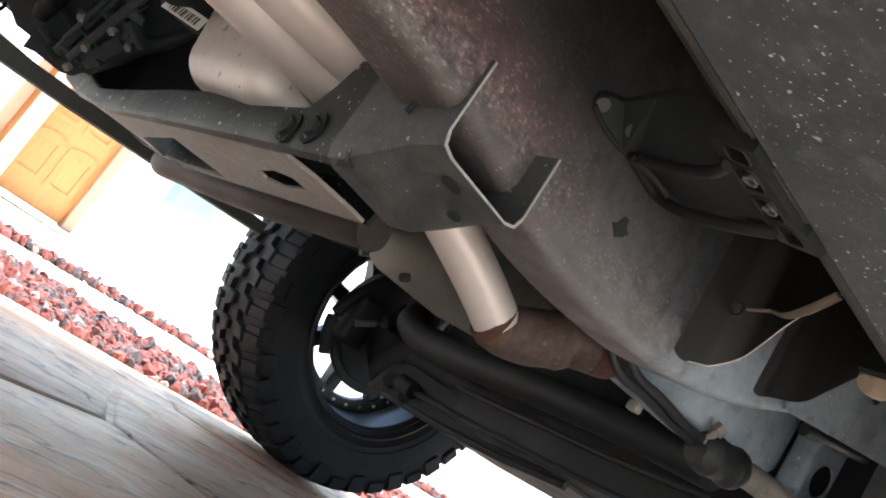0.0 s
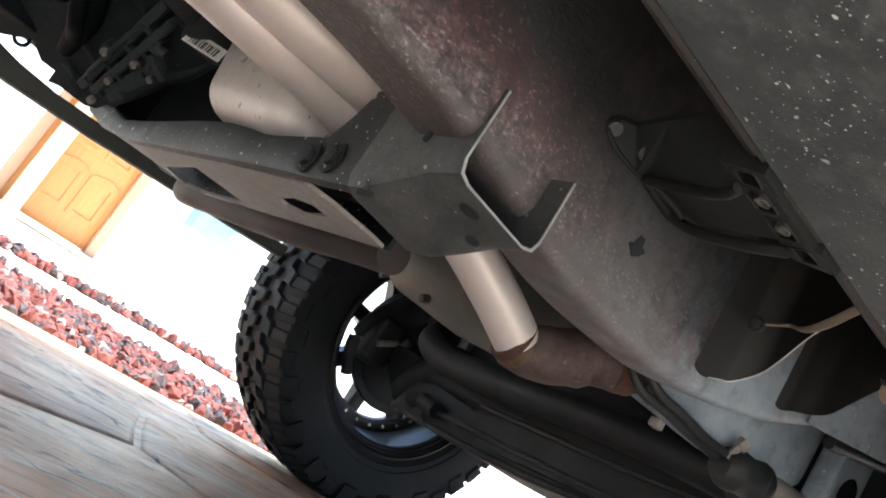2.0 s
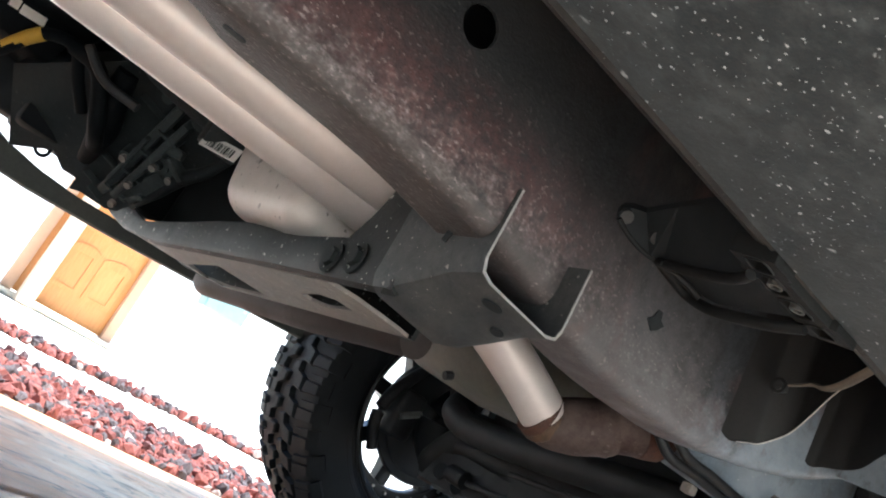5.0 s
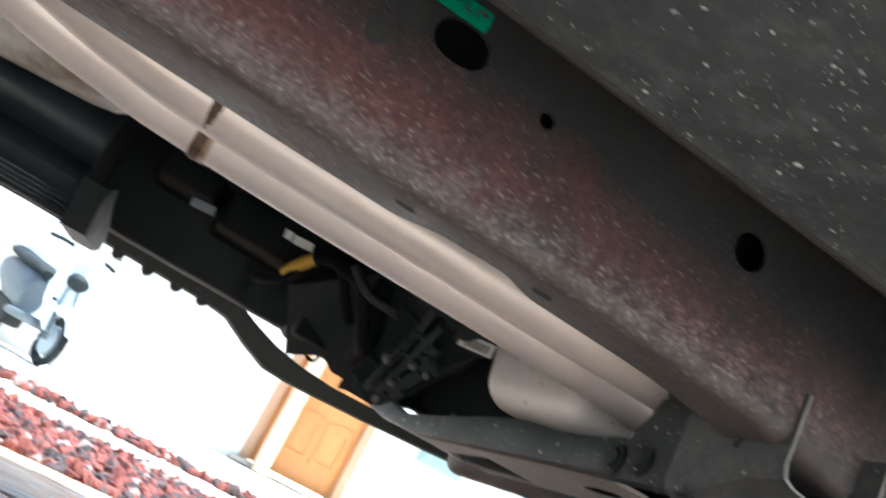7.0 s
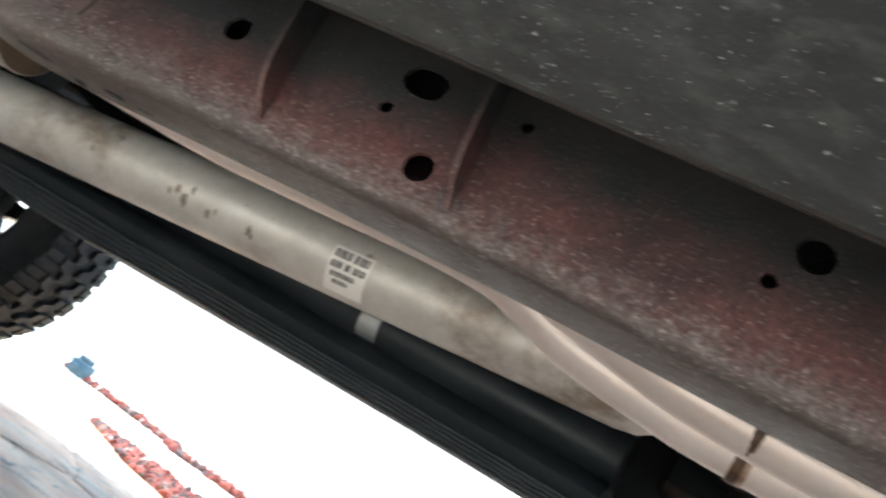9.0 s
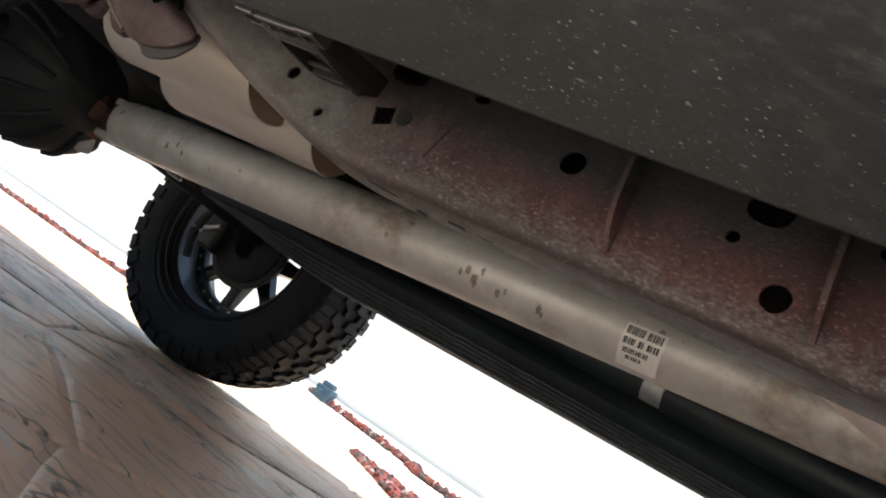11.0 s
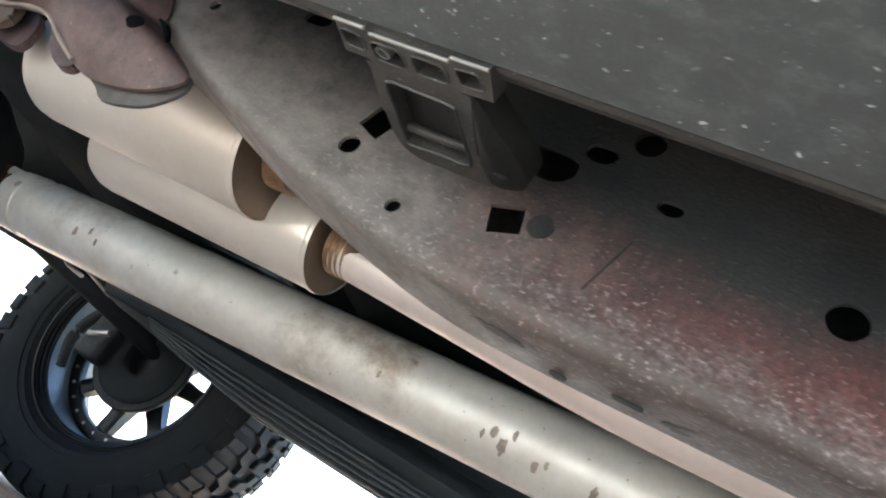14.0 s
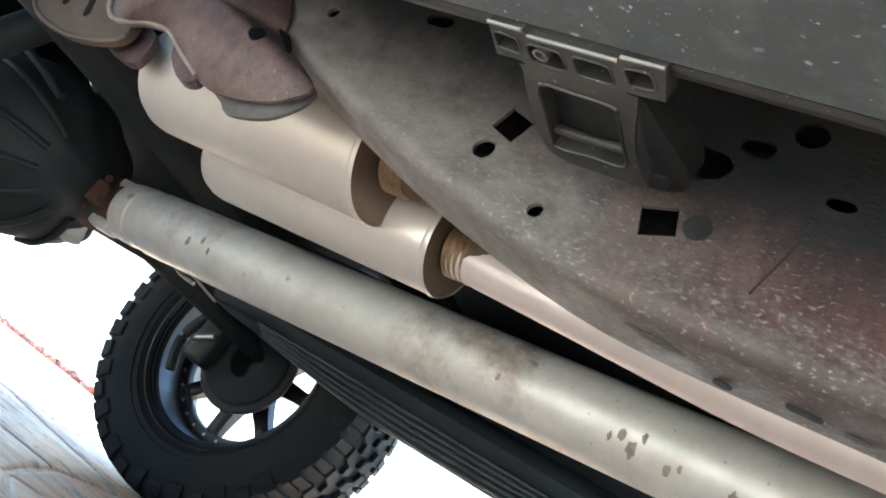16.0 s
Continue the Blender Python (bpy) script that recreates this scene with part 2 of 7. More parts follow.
M_RUSTY = grimy("flaky_rust", (0.036, 0.016, 0.011), (0.105, 0.048, 0.032), 0.8, scale=35, amount=0.9, specks=(120, (0.03, 0.018, 0.014), 0.6))
M_SHIELD = grimy("aluminium_shield", (0.56, 0.52, 0.49), (0.44, 0.40, 0.37), 0.45, 0.3, scale=8, amount=0.8, specks=(34, (0.15, 0.135, 0.125), 0.8), bump=0.1, speck_size=0.24)
k = Mat("aluminium_shaft", 0.42, 0.35)
big, mid, fine = k.noise(3.2, 7, 0.65), k.noise(14, 7, 0.7, seed=2.0), k.noise(150, 3, 0.7, seed=4.0)
c = k.mix(k.ramp(mid, 0.35, 0.7), (0.62, 0.605, 0.575), (0.48, 0.46, 0.425))
c = k.mix(k.math("MULTIPLY", k.math("MULTIPLY", k.ramp(big, 0.50, 0.62), k.ramp(mid, 0.40, 0.62)), 0.75), c, (0.20, 0.135, 0.08))
c = k.mix(k.math("MULTIPLY", k.specks(15, 0.16, 1.0), 0.6), c, (0.14, 0.10, 0.07))
c = k.mix(k.math("MULTIPLY", k.specks(60, 0.16, 3.0), 0.5), c, (0.20, 0.15, 0.11))
k.color(c)
k.rough(mid, 0.34, 0.55)
k.bump(fine, 0.08, 0.0015)
M_SHAFT = k.m
M_MUFF = grimy("muffler_steel", (0.55, 0.52, 0.485), (0.455, 0.42, 0.378), 0.40, 0.45, scale=3, amount=0.7, bump=0.04)
M_RUBBER = grimy("tyre_rubber", (0.0056, 0.0069, 0.0081), (0.0151, 0.0176, 0.0198), 0.72, scale=14, amount=0.8)
M_DIFF = grimy("grey_cast_housing", (0.0092, 0.0113, 0.0124), (0.0212, 0.0239, 0.0258), 0.6, 0.1, scale=8, amount=0.8, specks=(60, (0.09, 0.095, 0.1), 0.4), speck_size=0.2)
M_RUBBER.node_tree.nodes["Principled BSDF"].inputs["Specular IOR Level"].default_value = 0.24
M_RIM = grimy("black_alloy", (0.0090, 0.0097, 0.0105), (0.0225, 0.0225, 0.0225), 0.35, 0.3, scale=8, amount=0.5)
M_BARREL = grimy("rim_barrel_grey", (0.25, 0.29, 0.325), (0.36, 0.40, 0.43), 0.42, 0.4, scale=8, amount=0.5)
M_BOLT = grimy("zinc_bolt", (0.45, 0.44, 0.42), (0.25, 0.23, 0.2), 0.4, 0.8, scale=60, amount=0.7)
M_ALU = grimy("cast_bracket", (0.016, 0.0165, 0.017), (0.060, 0.059, 0.056), 0.48, 0.3, scale=18, amount=0.75, specks=(140, (0.4, 0.38, 0.35), 0.35), speck_size=0.2)
M_EDGE = grimy("pale_cast_edge", (0.13, 0.128, 0.124), (0.24, 0.235, 0.225), 0.45, 0.4, scale=40, amount=0.7)
M_PAINT = grimy("dark_body_paint", (0.034, 0.020, 0.021), (0.060, 0.040, 0.040), 0.5, scale=3, amount=0.4, bump=0.0)
M_PAINT.node_tree.nodes["Principled BSDF"].inputs["Specular IOR Level"].default_value = 0.15
M_TAPE_G = grimy("green_tape", (0.0, 0.165, 0.092), (0.012, 0.205, 0.125), 0.5, scale=20, amount=0.5, bump=0.0)
M_YELLOW = grimy("yellow_tape", (0.45, 0.27, 0.03), (0.35, 0.2, 0.03), 0.5, scale=40, amount=0.5)
M_LABEL = grimy("paper_label", (0.82, 0.80, 0.77), (0.66, 0.63, 0.59), 0.6, scale=30, amount=0.6, bump=0.0)
M_INK = grimy("ink", (0.03, 0.03, 0.03), (0.06, 0.06, 0.06), 0.6, scale=30, amount=0.4, bump=0.0)
M_MUD = grimy("dried_mud", (0.15, 0.12, 0.092), (0.40, 0.36, 0.31), 0.75, scale=45, amount=0.8)
M_STRAP = grimy("galvanised_strap", (0.40, 0.41, 0.41), (0.30, 0.31, 0.31), 0.45, 0.5, scale=25, amount=0.6)


# ---- geometry helpers ----
def mesh_of(bm, name, mat, smooth=True):
    me = bpy.data.meshes.new(name)
    bmesh.ops.recalc_face_normals(bm, faces=bm.faces)
    bm.to_mesh(me)
    bm.free()
    if smooth:
        me.shade_smooth()
        me.set_sharp_from_angle(angle=radians(38))
    me.materials.append(mat)
    return me


def part(name, bm, mat, parent=None, label="", smooth=True):
    ob = new(name, mesh_of(bm, name, mat, smooth))
    ob.parent = parent
    if label:
        ob["label"] = label
    return ob


def thing(name, label, category, at=(0, 0, 0), group="", kind=""):
    ob = new(name)
    ob.empty_display_size = 0.1
    ob.location = at
    return tagged(ob, label, category, group, kind)


def bm_box(lo, hi, bevel=0.0, seg=2, bm=None):
    bm = bm or bmesh.new()
    c = [(a + b) / 2 for a, b in zip(lo, hi)]
    s = [abs(b - a) for a, b in zip(lo, hi)]
    r = bmesh.ops.create_cube(bm, size=1.0, matrix=Matrix.Translation(c) @ Matrix.Diagonal((*s, 1)))
    if bevel:
        es = list({e for v in r["verts"] for e in v.link_edges})
        bmesh.ops.bevel(bm, geom=es, offset=min(bevel, min(s) * 0.45), segments=seg, affect="EDGES", profile=0.5)
    return bm


def bm_cyl(a, b, r0, r1=None, seg=20, cap=True, bm=None):
    bm = bm or bmesh.new()
    a, b = Vector(a), Vector(b)
    m = Matrix.Translation((a + b) / 2) @ (b - a).to_track_quat("Z", "Y").to_matrix().to_4x4()
    bmesh.ops.create_cone(bm, cap_ends=cap, segments=seg, radius1=r0, radius2=r0 if r1 is None else r1, depth=(b - a).length, matrix=m)
    return bm


def smooth_path(pts, n=6):
    """Catmull-Rom through the points."""
    p = [Vector(q) for q in pts]
    p = [p[0] * 2 - p[1]] + p + [p[-1] * 2 - p[-2]]
    out = []
    for i in range(1, len(p) - 2):
        for k in range(n):
            t = k / n
            out.append(0.5 * (2 * p[i] + (p[i + 1] - p[i - 1]) * t + (2 * p[i - 1] - 5 * p[i] + 4 * p[i + 1] - p[i + 2]) * t * t + (3 * p[i] - p[i - 1] - 3 * p[i + 1] + p[i + 2]) * t ** 3))
    return out + [p[-2]]


def bm_tube(pts, r, seg=16, n=6, cap=True, bm=None, flat=1.0, raw=False):
    """A round (or flattened) bar along a smooth path; r: one radius or one a point of the path."""
    bm = bm or bmesh.new()
    path = [Vector(p) for p in pts] if raw else smooth_path(pts, n)
    up, rings = Vector((0, 0, 1)), []
    for i, p in enumerate(path):
        d = (path[min(i + 1, len(path) - 1)] - path[max(i - 1, 0)]).normalized()
        side = d.cross(up)
        side = side.normalized() if side.length > 1e-4 else Vector((1, 0, 0))
        top = side.cross(d).normalized()
        if isinstance(r, (int, float)):
            rr = r
        else:
            f = i / max(1, len(path) - 1) * (len(r) - 1)
            j = min(int(f), len(r) - 2)
            rr = r[j] + (r[j + 1] - r[j]) * (f - j)
        rings.append([bm.verts.new(p + rr * (math.cos(a) * side + flat * math.sin(a) * top)) for a in (2 * math.pi * k / seg for k in range(seg))])
    for a, b in zip(rings, rings[1:]):
        for k in range(seg):
            bm.faces.new((a[k], a[(k + 1) % seg], b[(k + 1) % seg], b[k]))
    if cap:
        bm.faces.new(rings[0][::-1])
        bm.faces.new(rings[-1])
    return bm


def bm_loft(sections, closed=True, cap=True, bm=None):
    """Joins sections of equally many points."""
    bm = bm or bmesh.new()
    rows = [[bm.verts.new(p) for p in s] for s in sections]
    n = len(rows[0])
    for a, b in zip(rows, rows[1:]):
        for k in range(n if closed else n - 1):
            bm.faces.new((a[k], a[(k + 1) % n], b[(k + 1) % n], b[k]))
    if cap and closed:
        bm.faces.new(rows[0][::-1])
        bm.faces.new(rows[-1])
    return bm


def bm_plate(outer, holes, put, thick, bm=None):
    """A sheet with real holes: put(u, v, d) gives the place of a point of the outline at depth d."""
    bm = bm or bmesh.new()
    loops = [list(outer)] + [list(h) for h in holes]
    tris = geometry.tessellate_polygon([[Vector((u, v, 0)) for u, v in lp] for lp in loops])
    flat = [q for lp in loops for q in lp]
    f = [bm.verts.new(put(u, v, 0.0)) for u, v in flat]
    b = [bm.verts.new(put(u, v, thick)) for u, v in flat]
    for t in tris:
        if len(set(t)) == 3:
            bm.faces.new([f[i] for i in t])
            bm.faces.new([b[i] for i in reversed(t)])
    i0 = 0
    for lp in loops:
        n = len(lp)
        for k in range(n):
            a, c = i0 + k, i0 + (k + 1) % n
            bm.faces.new((f[a], f[c], b[c], b[a]))
        i0 += n
    return bm


def bm_dome(outline, put, rise, rings=7, thick=0.004, power=2.0, bm=None):
    """A pressed sheet: its outline shrinks ring by ring to the middle while the depth grows by rise; put(u, v, d) as for a plate."""
    bm = bm or bmesh.new()
    cu, cv = sum(p[0] for p in outline) / len(outline), sum(p[1] for p in outline) / len(outline)
    n = len(outline)
    for side in (0.0, thick):
        rows = []
        for k in range(rings):
            f = 1 - k / rings
            rows.append([bm.verts.new(put(cu + (u - cu) * f, cv + (v - cv) * f, side - rise * (1 - f ** power))) for u, v in outline])
        mid = bm.verts.new(put(cu, cv, side - rise))
        for a, b in zip(rows, rows[1:]):
            for i in range(n):
                bm.faces.new((a[i], a[(i + 1) % n], b[(i + 1) % n], b[i]))
        for i in range(n):
            bm.faces.new((rows[-1][i], rows[-1][(i + 1) % n], mid))
        if side == 0.0:
            rim = rows[0]
        else:
            for i in range(n):
                bm.faces.new((rim[i], rim[(i + 1) % n], rows[0][(i + 1) % n], rows[0][i]))
    return bm


def smooth_ring(pts, n=4):
    """A closed outline rounded through its points."""
    m = len(pts)
    p = [Vector((*pts[i % m], 0)) for i in range(-1, m + 2)]
    out = []
    for i in range(1, m + 1):
        for k in range(n):
            t = k / n
            q = 0.5 * (2 * p[i] + (p[i + 1] - p[i - 1]) * t + (2 * p[i - 1] - 5 * p[i] + 4 * p[i + 1] - p[i + 2]) * t * t + (3 * p[i] - p[i - 1] - 3 * p[i + 1] + p[i + 2]) * t ** 3)
            out.append((q.x, q.y))
    return out


def disc(u, v, ru, rv=None, n=14, turn=0.0):
    rv = ru if rv is None else rv
    ct, st = math.cos(turn), math.sin(turn)
    return [(u + ct * ru * math.cos(a) - st * rv * math.sin(a), v + st * ru * math.cos(a) + ct * rv * math.sin(a)) for a in (2 * math.pi * k / n for k in range(n))]


def slot(u, v, length, r, n=6, turn=0.0):
    """A long hole with round ends."""
    pts = [(length / 2 + r * math.cos(a), r * math.sin(a)) for a in (-math.pi / 2 + math.pi * k / n for k in range(n + 1))]
    pts += [(-x, -y) for x, y in pts]
    ct, st = math.cos(turn), math.sin(turn)
    return [(u + ct * x - st * y, v + st * x + ct * y) for x, y in pts]


def rect(u, v, w, h, turn=0.0, r=0.004):
    pts = []
    for k, (sx, sy) in enumerate(((1, -1), (1, 1), (-1, 1), (-1, -1))):
        for a in (0, 45, 90):
            th = radians(-90 + 90 * k + a)
            pts.append((sx * (w / 2 - r) + r * math.cos(th), sy * (h / 2 - r) + r * math.sin(th)))
    ct, st = math.cos(turn), math.sin(turn)
    return [(u + ct * x - st * y, v + st * x + ct * y) for x, y in pts]


def lerp_table(table, x):
    """Straight steps through rows of (x, value), x falling or rising."""
    rows = sorted(table)
    if x <= rows[0][0]:
        return rows[0][1]
    for (a, va), (b, vb) in zip(rows, rows[1:]):
        if x <= b:
            return va + (vb - va) * (x - a) / (b - a)
    return rows[-1][1]


# ---- ground, beds, house ----
def ground_material():
    k = Mat("stamped_concrete", 0.5)
    big, fine = k.noise(1.3, 8, 0.6), k.noise(70, 4, 0.7, seed=5.0)
    mid = k.noise(2.6, 9, 0.66, (1.0, 2.6, 1.0), 3.0)
    streak = k.noise(5.0, 9, 0.72, (1.0, 3.2, 1.0), 8.0)
    smear = k.noise(1.7, 8, 0.68, (1.0, 2.0, 1.0), 17.0)
    blot = k.noise(5.5, 9, 0.70, (1.0, 1.7, 1.0), 23.0)
    c = k.mix(k.ramp(big, 0.36, 0.62), (0.70, 0.30, 0.12), (0.66, 0.46, 0.285))
    c = k.mix(k.math("MULTIPLY", k.ramp(k.math("MULTIPLY_ADD", mid, 0.9, k.axis(0)), -1.7, -2.5), 0.85), c, (0.95, 0.58, 0.33))
    c = k.mix(k.math("MULTIPLY", k.ramp(mid, 0.47, 0.64), 0.75), c, (0.86, 0.74, 0.58))
    c = k.mix(k.math("MULTIPLY", k.ramp(blot, 0.52, 0.70), 0.50), c, (0.38, 0.20, 0.105))
    c = k.mix(k.math("MULTIPLY", k.ramp(smear, 0.53, 0.68), 0.5), c, (0.19, 0.125, 0.08))
    c = k.mix(k.math("MULTIPLY", k.ramp(streak, 0.55, 0.63), 0.72), c, (0.105, 0.075, 0.052))
    # a warm pale patch under the middle of the truck: near-side light painted in
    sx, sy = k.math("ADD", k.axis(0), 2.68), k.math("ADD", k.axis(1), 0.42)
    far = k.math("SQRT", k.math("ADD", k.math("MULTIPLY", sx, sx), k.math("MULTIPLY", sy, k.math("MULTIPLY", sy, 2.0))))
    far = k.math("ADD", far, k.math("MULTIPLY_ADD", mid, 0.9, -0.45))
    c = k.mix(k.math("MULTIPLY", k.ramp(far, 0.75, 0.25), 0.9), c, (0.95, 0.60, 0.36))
    # long fibres of the stamp, darker in their hollows
    fibre = k.noise(9.0, 7, 0.75, (0.55, 6.0, 1.0), 41.0)
    c = k.mix(k.math("MULTIPLY", k.ramp(fibre, 0.51, 0.61), 0.34), c, (0.22, 0.155, 0.105))
    c = k.mix(k.math("MULTIPLY", k.ramp(fibre, 0.46, 0.36), 0.30), c, (0.78, 0.68, 0.54))
    # thin pale seams and dark creases that wander over the stamp
    for scale, seed, tint, amount in ((1.1, 31.0, (0.80, 0.72, 0.60), 0.65), (2.3, 37.0, (0.07, 0.05, 0.035), 0.75)):
        line = k.math("ABSOLUTE", k.math("SUBTRACT", k.noise(scale, 4, 0.5, (1.0, 2.4, 1.0), seed), 0.5))
        c = k.mix(k.math("MULTIPLY", k.math("MULTIPLY", k.ramp(line, 0.010, 0.003), k.ramp(blot, 0.40, 0.55)), amount), c, tint)
    c = k.mix(k.math("MULTIPLY", k.specks(5, 0.13, 2.0), 0.6), c, (0.12, 0.125, 0.13))
    k.color(c)
    k.rough(blot, 0.26, 0.55)
    k.bump(k.math("ADD", k.math("ADD", k.math("ADD", mid, blot), k.math("MULTIPLY", fibre, 0.5)), k.math("MULTIPLY", fine, 0.10)), 0.32, 0.016)
    return k.m


M_GROUND = ground_material()
M_CONC = grimy("pale_concrete", (0.70, 0.63, 0.53), (0.76, 0.69, 0.60), 0.8, scale=3, amount=0.8)
M_WALL = grimy("cream_stucco", (0.92, 0.875, 0.79), (0.86, 0.815, 0.73), 0.85, scale=4, amount=0.5)
k = Mat("lava_rock", 0.9)
isl = k.n("ShaderNodeNewGeometry").outputs["Random Per Island"]
c = k.mix(k.ramp(isl, 0.0, 0.62), (0.30, 0.078, 0.055), (0.13, 0.034, 0.029))
c = k.mix(k.ramp(isl, 0.60, 0.66), c, (0.055, 0.052, 0.053))
c = k.mix(k.ramp(isl, 0.94, 0.96), c, (0.40, 0.30, 0.26))
k.color(k.mix(k.math("MULTIPLY", k.noise(90, 4, 0.7), 0.5), c, (0.15, 0.065, 0.055)))
k.bump(k.noise(160, 3, 0.8), 0.6, 0.004)
M_ROCK = k.m
k = Mat("oak_door", 0.45)
grain = k.noise(7, 8, 0.7, (14.0, 14.0, 1.0))
k.color(k.mix(k.ramp(grain, 0.3, 0.7), (0.44, 0.175, 0.045), (0.54, 0.25, 0.08)))
k.bump(grain, 0.2, 0.002)
M_OAK = k.m
M_TRIM = grimy("tan_trim", (0.42, 0.25, 0.15), (0.50, 0.33, 0.22), 0.6, scale=6, amount=0.6)

# unseen wall, added to block light from the low sky
far_wall = part("unseen_wall", bm_box((-16, -9.2, -0.02), (16, -9.0, 2.6)), grimy("tan_stucco", (0.50, 0.47, 0.43), (0.56, 0.53, 0.49), 0.85, scale=3, amount=0.6))
tagged(far_wall, "unseen tan wall added across the yard to block low sky light", "wall", kind="structure")
ground = part("ground", bm_box((-80, -80, -0.30), (80, 80, -0.020)), M_CONC)
tagged(ground, "pale sunlit concrete yard reaching past the house", "ground", kind="structure")
# unseen near-side ground, its tan chosen to tone light bounced under the truck
apron = part("pavement", bm_box((-14.0, -8.9, -0.2), (12.0, -1.302, -0.010)), grimy("tan_bounce_concrete", (0.50, 0.435, 0.355), (0.57, 0.505, 0.425), 0.8, scale=3, amount=0.8))
tagged(apron, "unseen tan ground added beside the driveway to tone bounced light", "pavement", kind="structure")
# the driveway under the truck; its edge swings out behind the rear wheel
EDGE = [(4.5, 1.09), (-2.6, 1.10), (-2.86, 1.30), (-3.07, 1.42), (-3.68, 2.02), (-4.6, 2.6), (-9.0, 2.6)]
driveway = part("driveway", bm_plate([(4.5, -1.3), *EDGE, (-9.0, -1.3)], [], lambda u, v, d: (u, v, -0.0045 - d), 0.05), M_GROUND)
tagged(driveway, "tan and brown stamped concrete driveway with a stone texture", "driveway", kind="structure")


def rocks(name, label, spots, size, z):
    """Loose angular stones, one mesh."""
    rng = random.Random(name)
    bm = bmesh.new()
    vs, fs = [], []
    base = bmesh.new()
    bmesh.ops.create_icosphere(base, subdivisions=1, radius=1.0)
    bv = [v.co.copy() for v in base.verts]
    bf = [[v.index for v in f.verts] for f in base.faces]
    base.free()
    for x, y in spots:
        r = size * rng.uniform(0.5, 1.25)
        turn = Euler((rng.uniform(0, 6.3), rng.uniform(0, 6.3), rng.uniform(0, 6.3))).to_matrix()
        st = Vector((rng.uniform(0.7, 1.3), rng.uniform(0.6, 1.1), rng.uniform(0.5, 0.9)))
        o = len(vs)
        c = Vector((x, y, z + r * rng.uniform(0.0, 0.9)))
        for v in bv:
            w = Vector((v.x * st.x, v.y * st.y, v.z * st.z)) * r * rng.uniform(0.75, 1.2)
            vs.append(c + turn @ w)
        fs += [[i + o for i in f] for f in bf]
    me = bpy.data.meshes.new(name)
    me.from_pydata(vs, [], fs)
    me.materials.append(M_ROCK)
    bm.free()
    return tagged(new(name, me), label, "lava rock", kind="stuff")


rng = random.Random(4)
spots = []
for _ in range(11000):
    x = rng.uniform(-3.6, 1.7)
    near = lerp_table([(-3.68, 2.02), (-3.07, 1.43), (-2.86, 1.32), (-2.6, 1.13), (4, 1.13)], x)
    far = lerp_table([(-3.68, 2.06), (-3.0, 1.80), (-2.2, 2.10), (-1.2, 2.15), (0.2, 1.80), (4, 1.80)], x)
    if far > near:
        spots.append((x, rng.uniform(near, far)))
rocks("gravel", "loose red and charcoal lava rock beside the driveway", spots, 0.021, -0.016)
STRIP = [(-5.6, 4.4), (-4.26, 3.81), (-4.0, 3.45), (-3.3, 3.24), (-2.6, 3.1), (-0.6, 2.9), (0.3, 3.1), (1.2, 3.0), (3.0, 3.0)]
spots = [(x, lerp_table(STRIP, x) + rng.uniform(-0.08, 0.08)) for x in (rng.uniform(-5.6, 3) for _ in range(2600))]
spots += [(rng.uniform(-8.0, -5.2), 2.72 + rng.uniform(-0.06, 0.06)) for _ in range(700)]
rocks("gravel", "thin line of red lava rock along the house bed", spots, 0.024, -0.012)

# house wall with the door opening
WY = 6.0
house_wall = part("wall_house", bm_plate([(-16, -0.02), (16, -0.02), (16, 2.5), (-16, 2.5)], [[(-0.25, 0.03), (0.66, 0.03), (0.66, 2.16), (-0.25, 2.16)]], lambda u, v, d: (u, WY + d, v), 0.2), M_WALL)
tagged(house_wall, "cream white stucco house wall in bright light", "wall", kind="structure")
part("sill_step", bm_box((-0.33, WY - 0.10, -0.01), (0.73, WY + 0.1, 0.028), 0.008), grimy("grey_sill", (0.50, 0.44, 0.33), (0.58, 0.52, 0.41), 0.7, scale=12, amount=0.8))["kind"] = "structure"
bpy.data.objects["sill_step"]["label"] = "pale concrete door sill"
bpy.data.objects["sill_step"]["category"] = "sill"
door = tagged(thing("door_1", "", "door", (0.19, WY, 0.03)), "closed orange oak door with carved raised panels", "door", kind="structure")


def dp(name, bm, mat, parent=None, label=""):
    ob = part(name, bm, mat, None, label)
    ob.parent = parent or door
    ob.matrix_parent_inverse = Matrix.Translation((-0.12, -WY, -0.03)) if not parent else Matrix.Identity(4)
    return ob


for lo, hi in (((-0.33, WY - 0.03, 0.03), (-0.245, WY + 0.12, 2.16)), ((0.515, WY - 0.03, 0.03), (0.60, WY + 0.12, 2.16)), ((-0.245, WY - 0.03, 2.07), (0.515, WY + 0.12, 2.16))):
    dp("door_frame", bm_box(lo, hi, 0.006), M_TRIM, None, "tan painted door frame")
leaf = dp("door_leaf", bm_box((-0.245, WY + 0.03, 0.04), (0.515, WY + 0.07, 2.07), 0.004), M_OAK)
post = part("porch_post", bm_box((-0.145, WY - 0.22, -0.012), (-0.025, WY - 0.10, 2.6), 0.008), grimy("pale_tan_paint", (0.60, 0.44, 0.31), (0.66, 0.52, 0.40), 0.6, scale=5, amount=0.6))
tagged(post, "pale tan porch post before the oak door", "post", kind="structure")
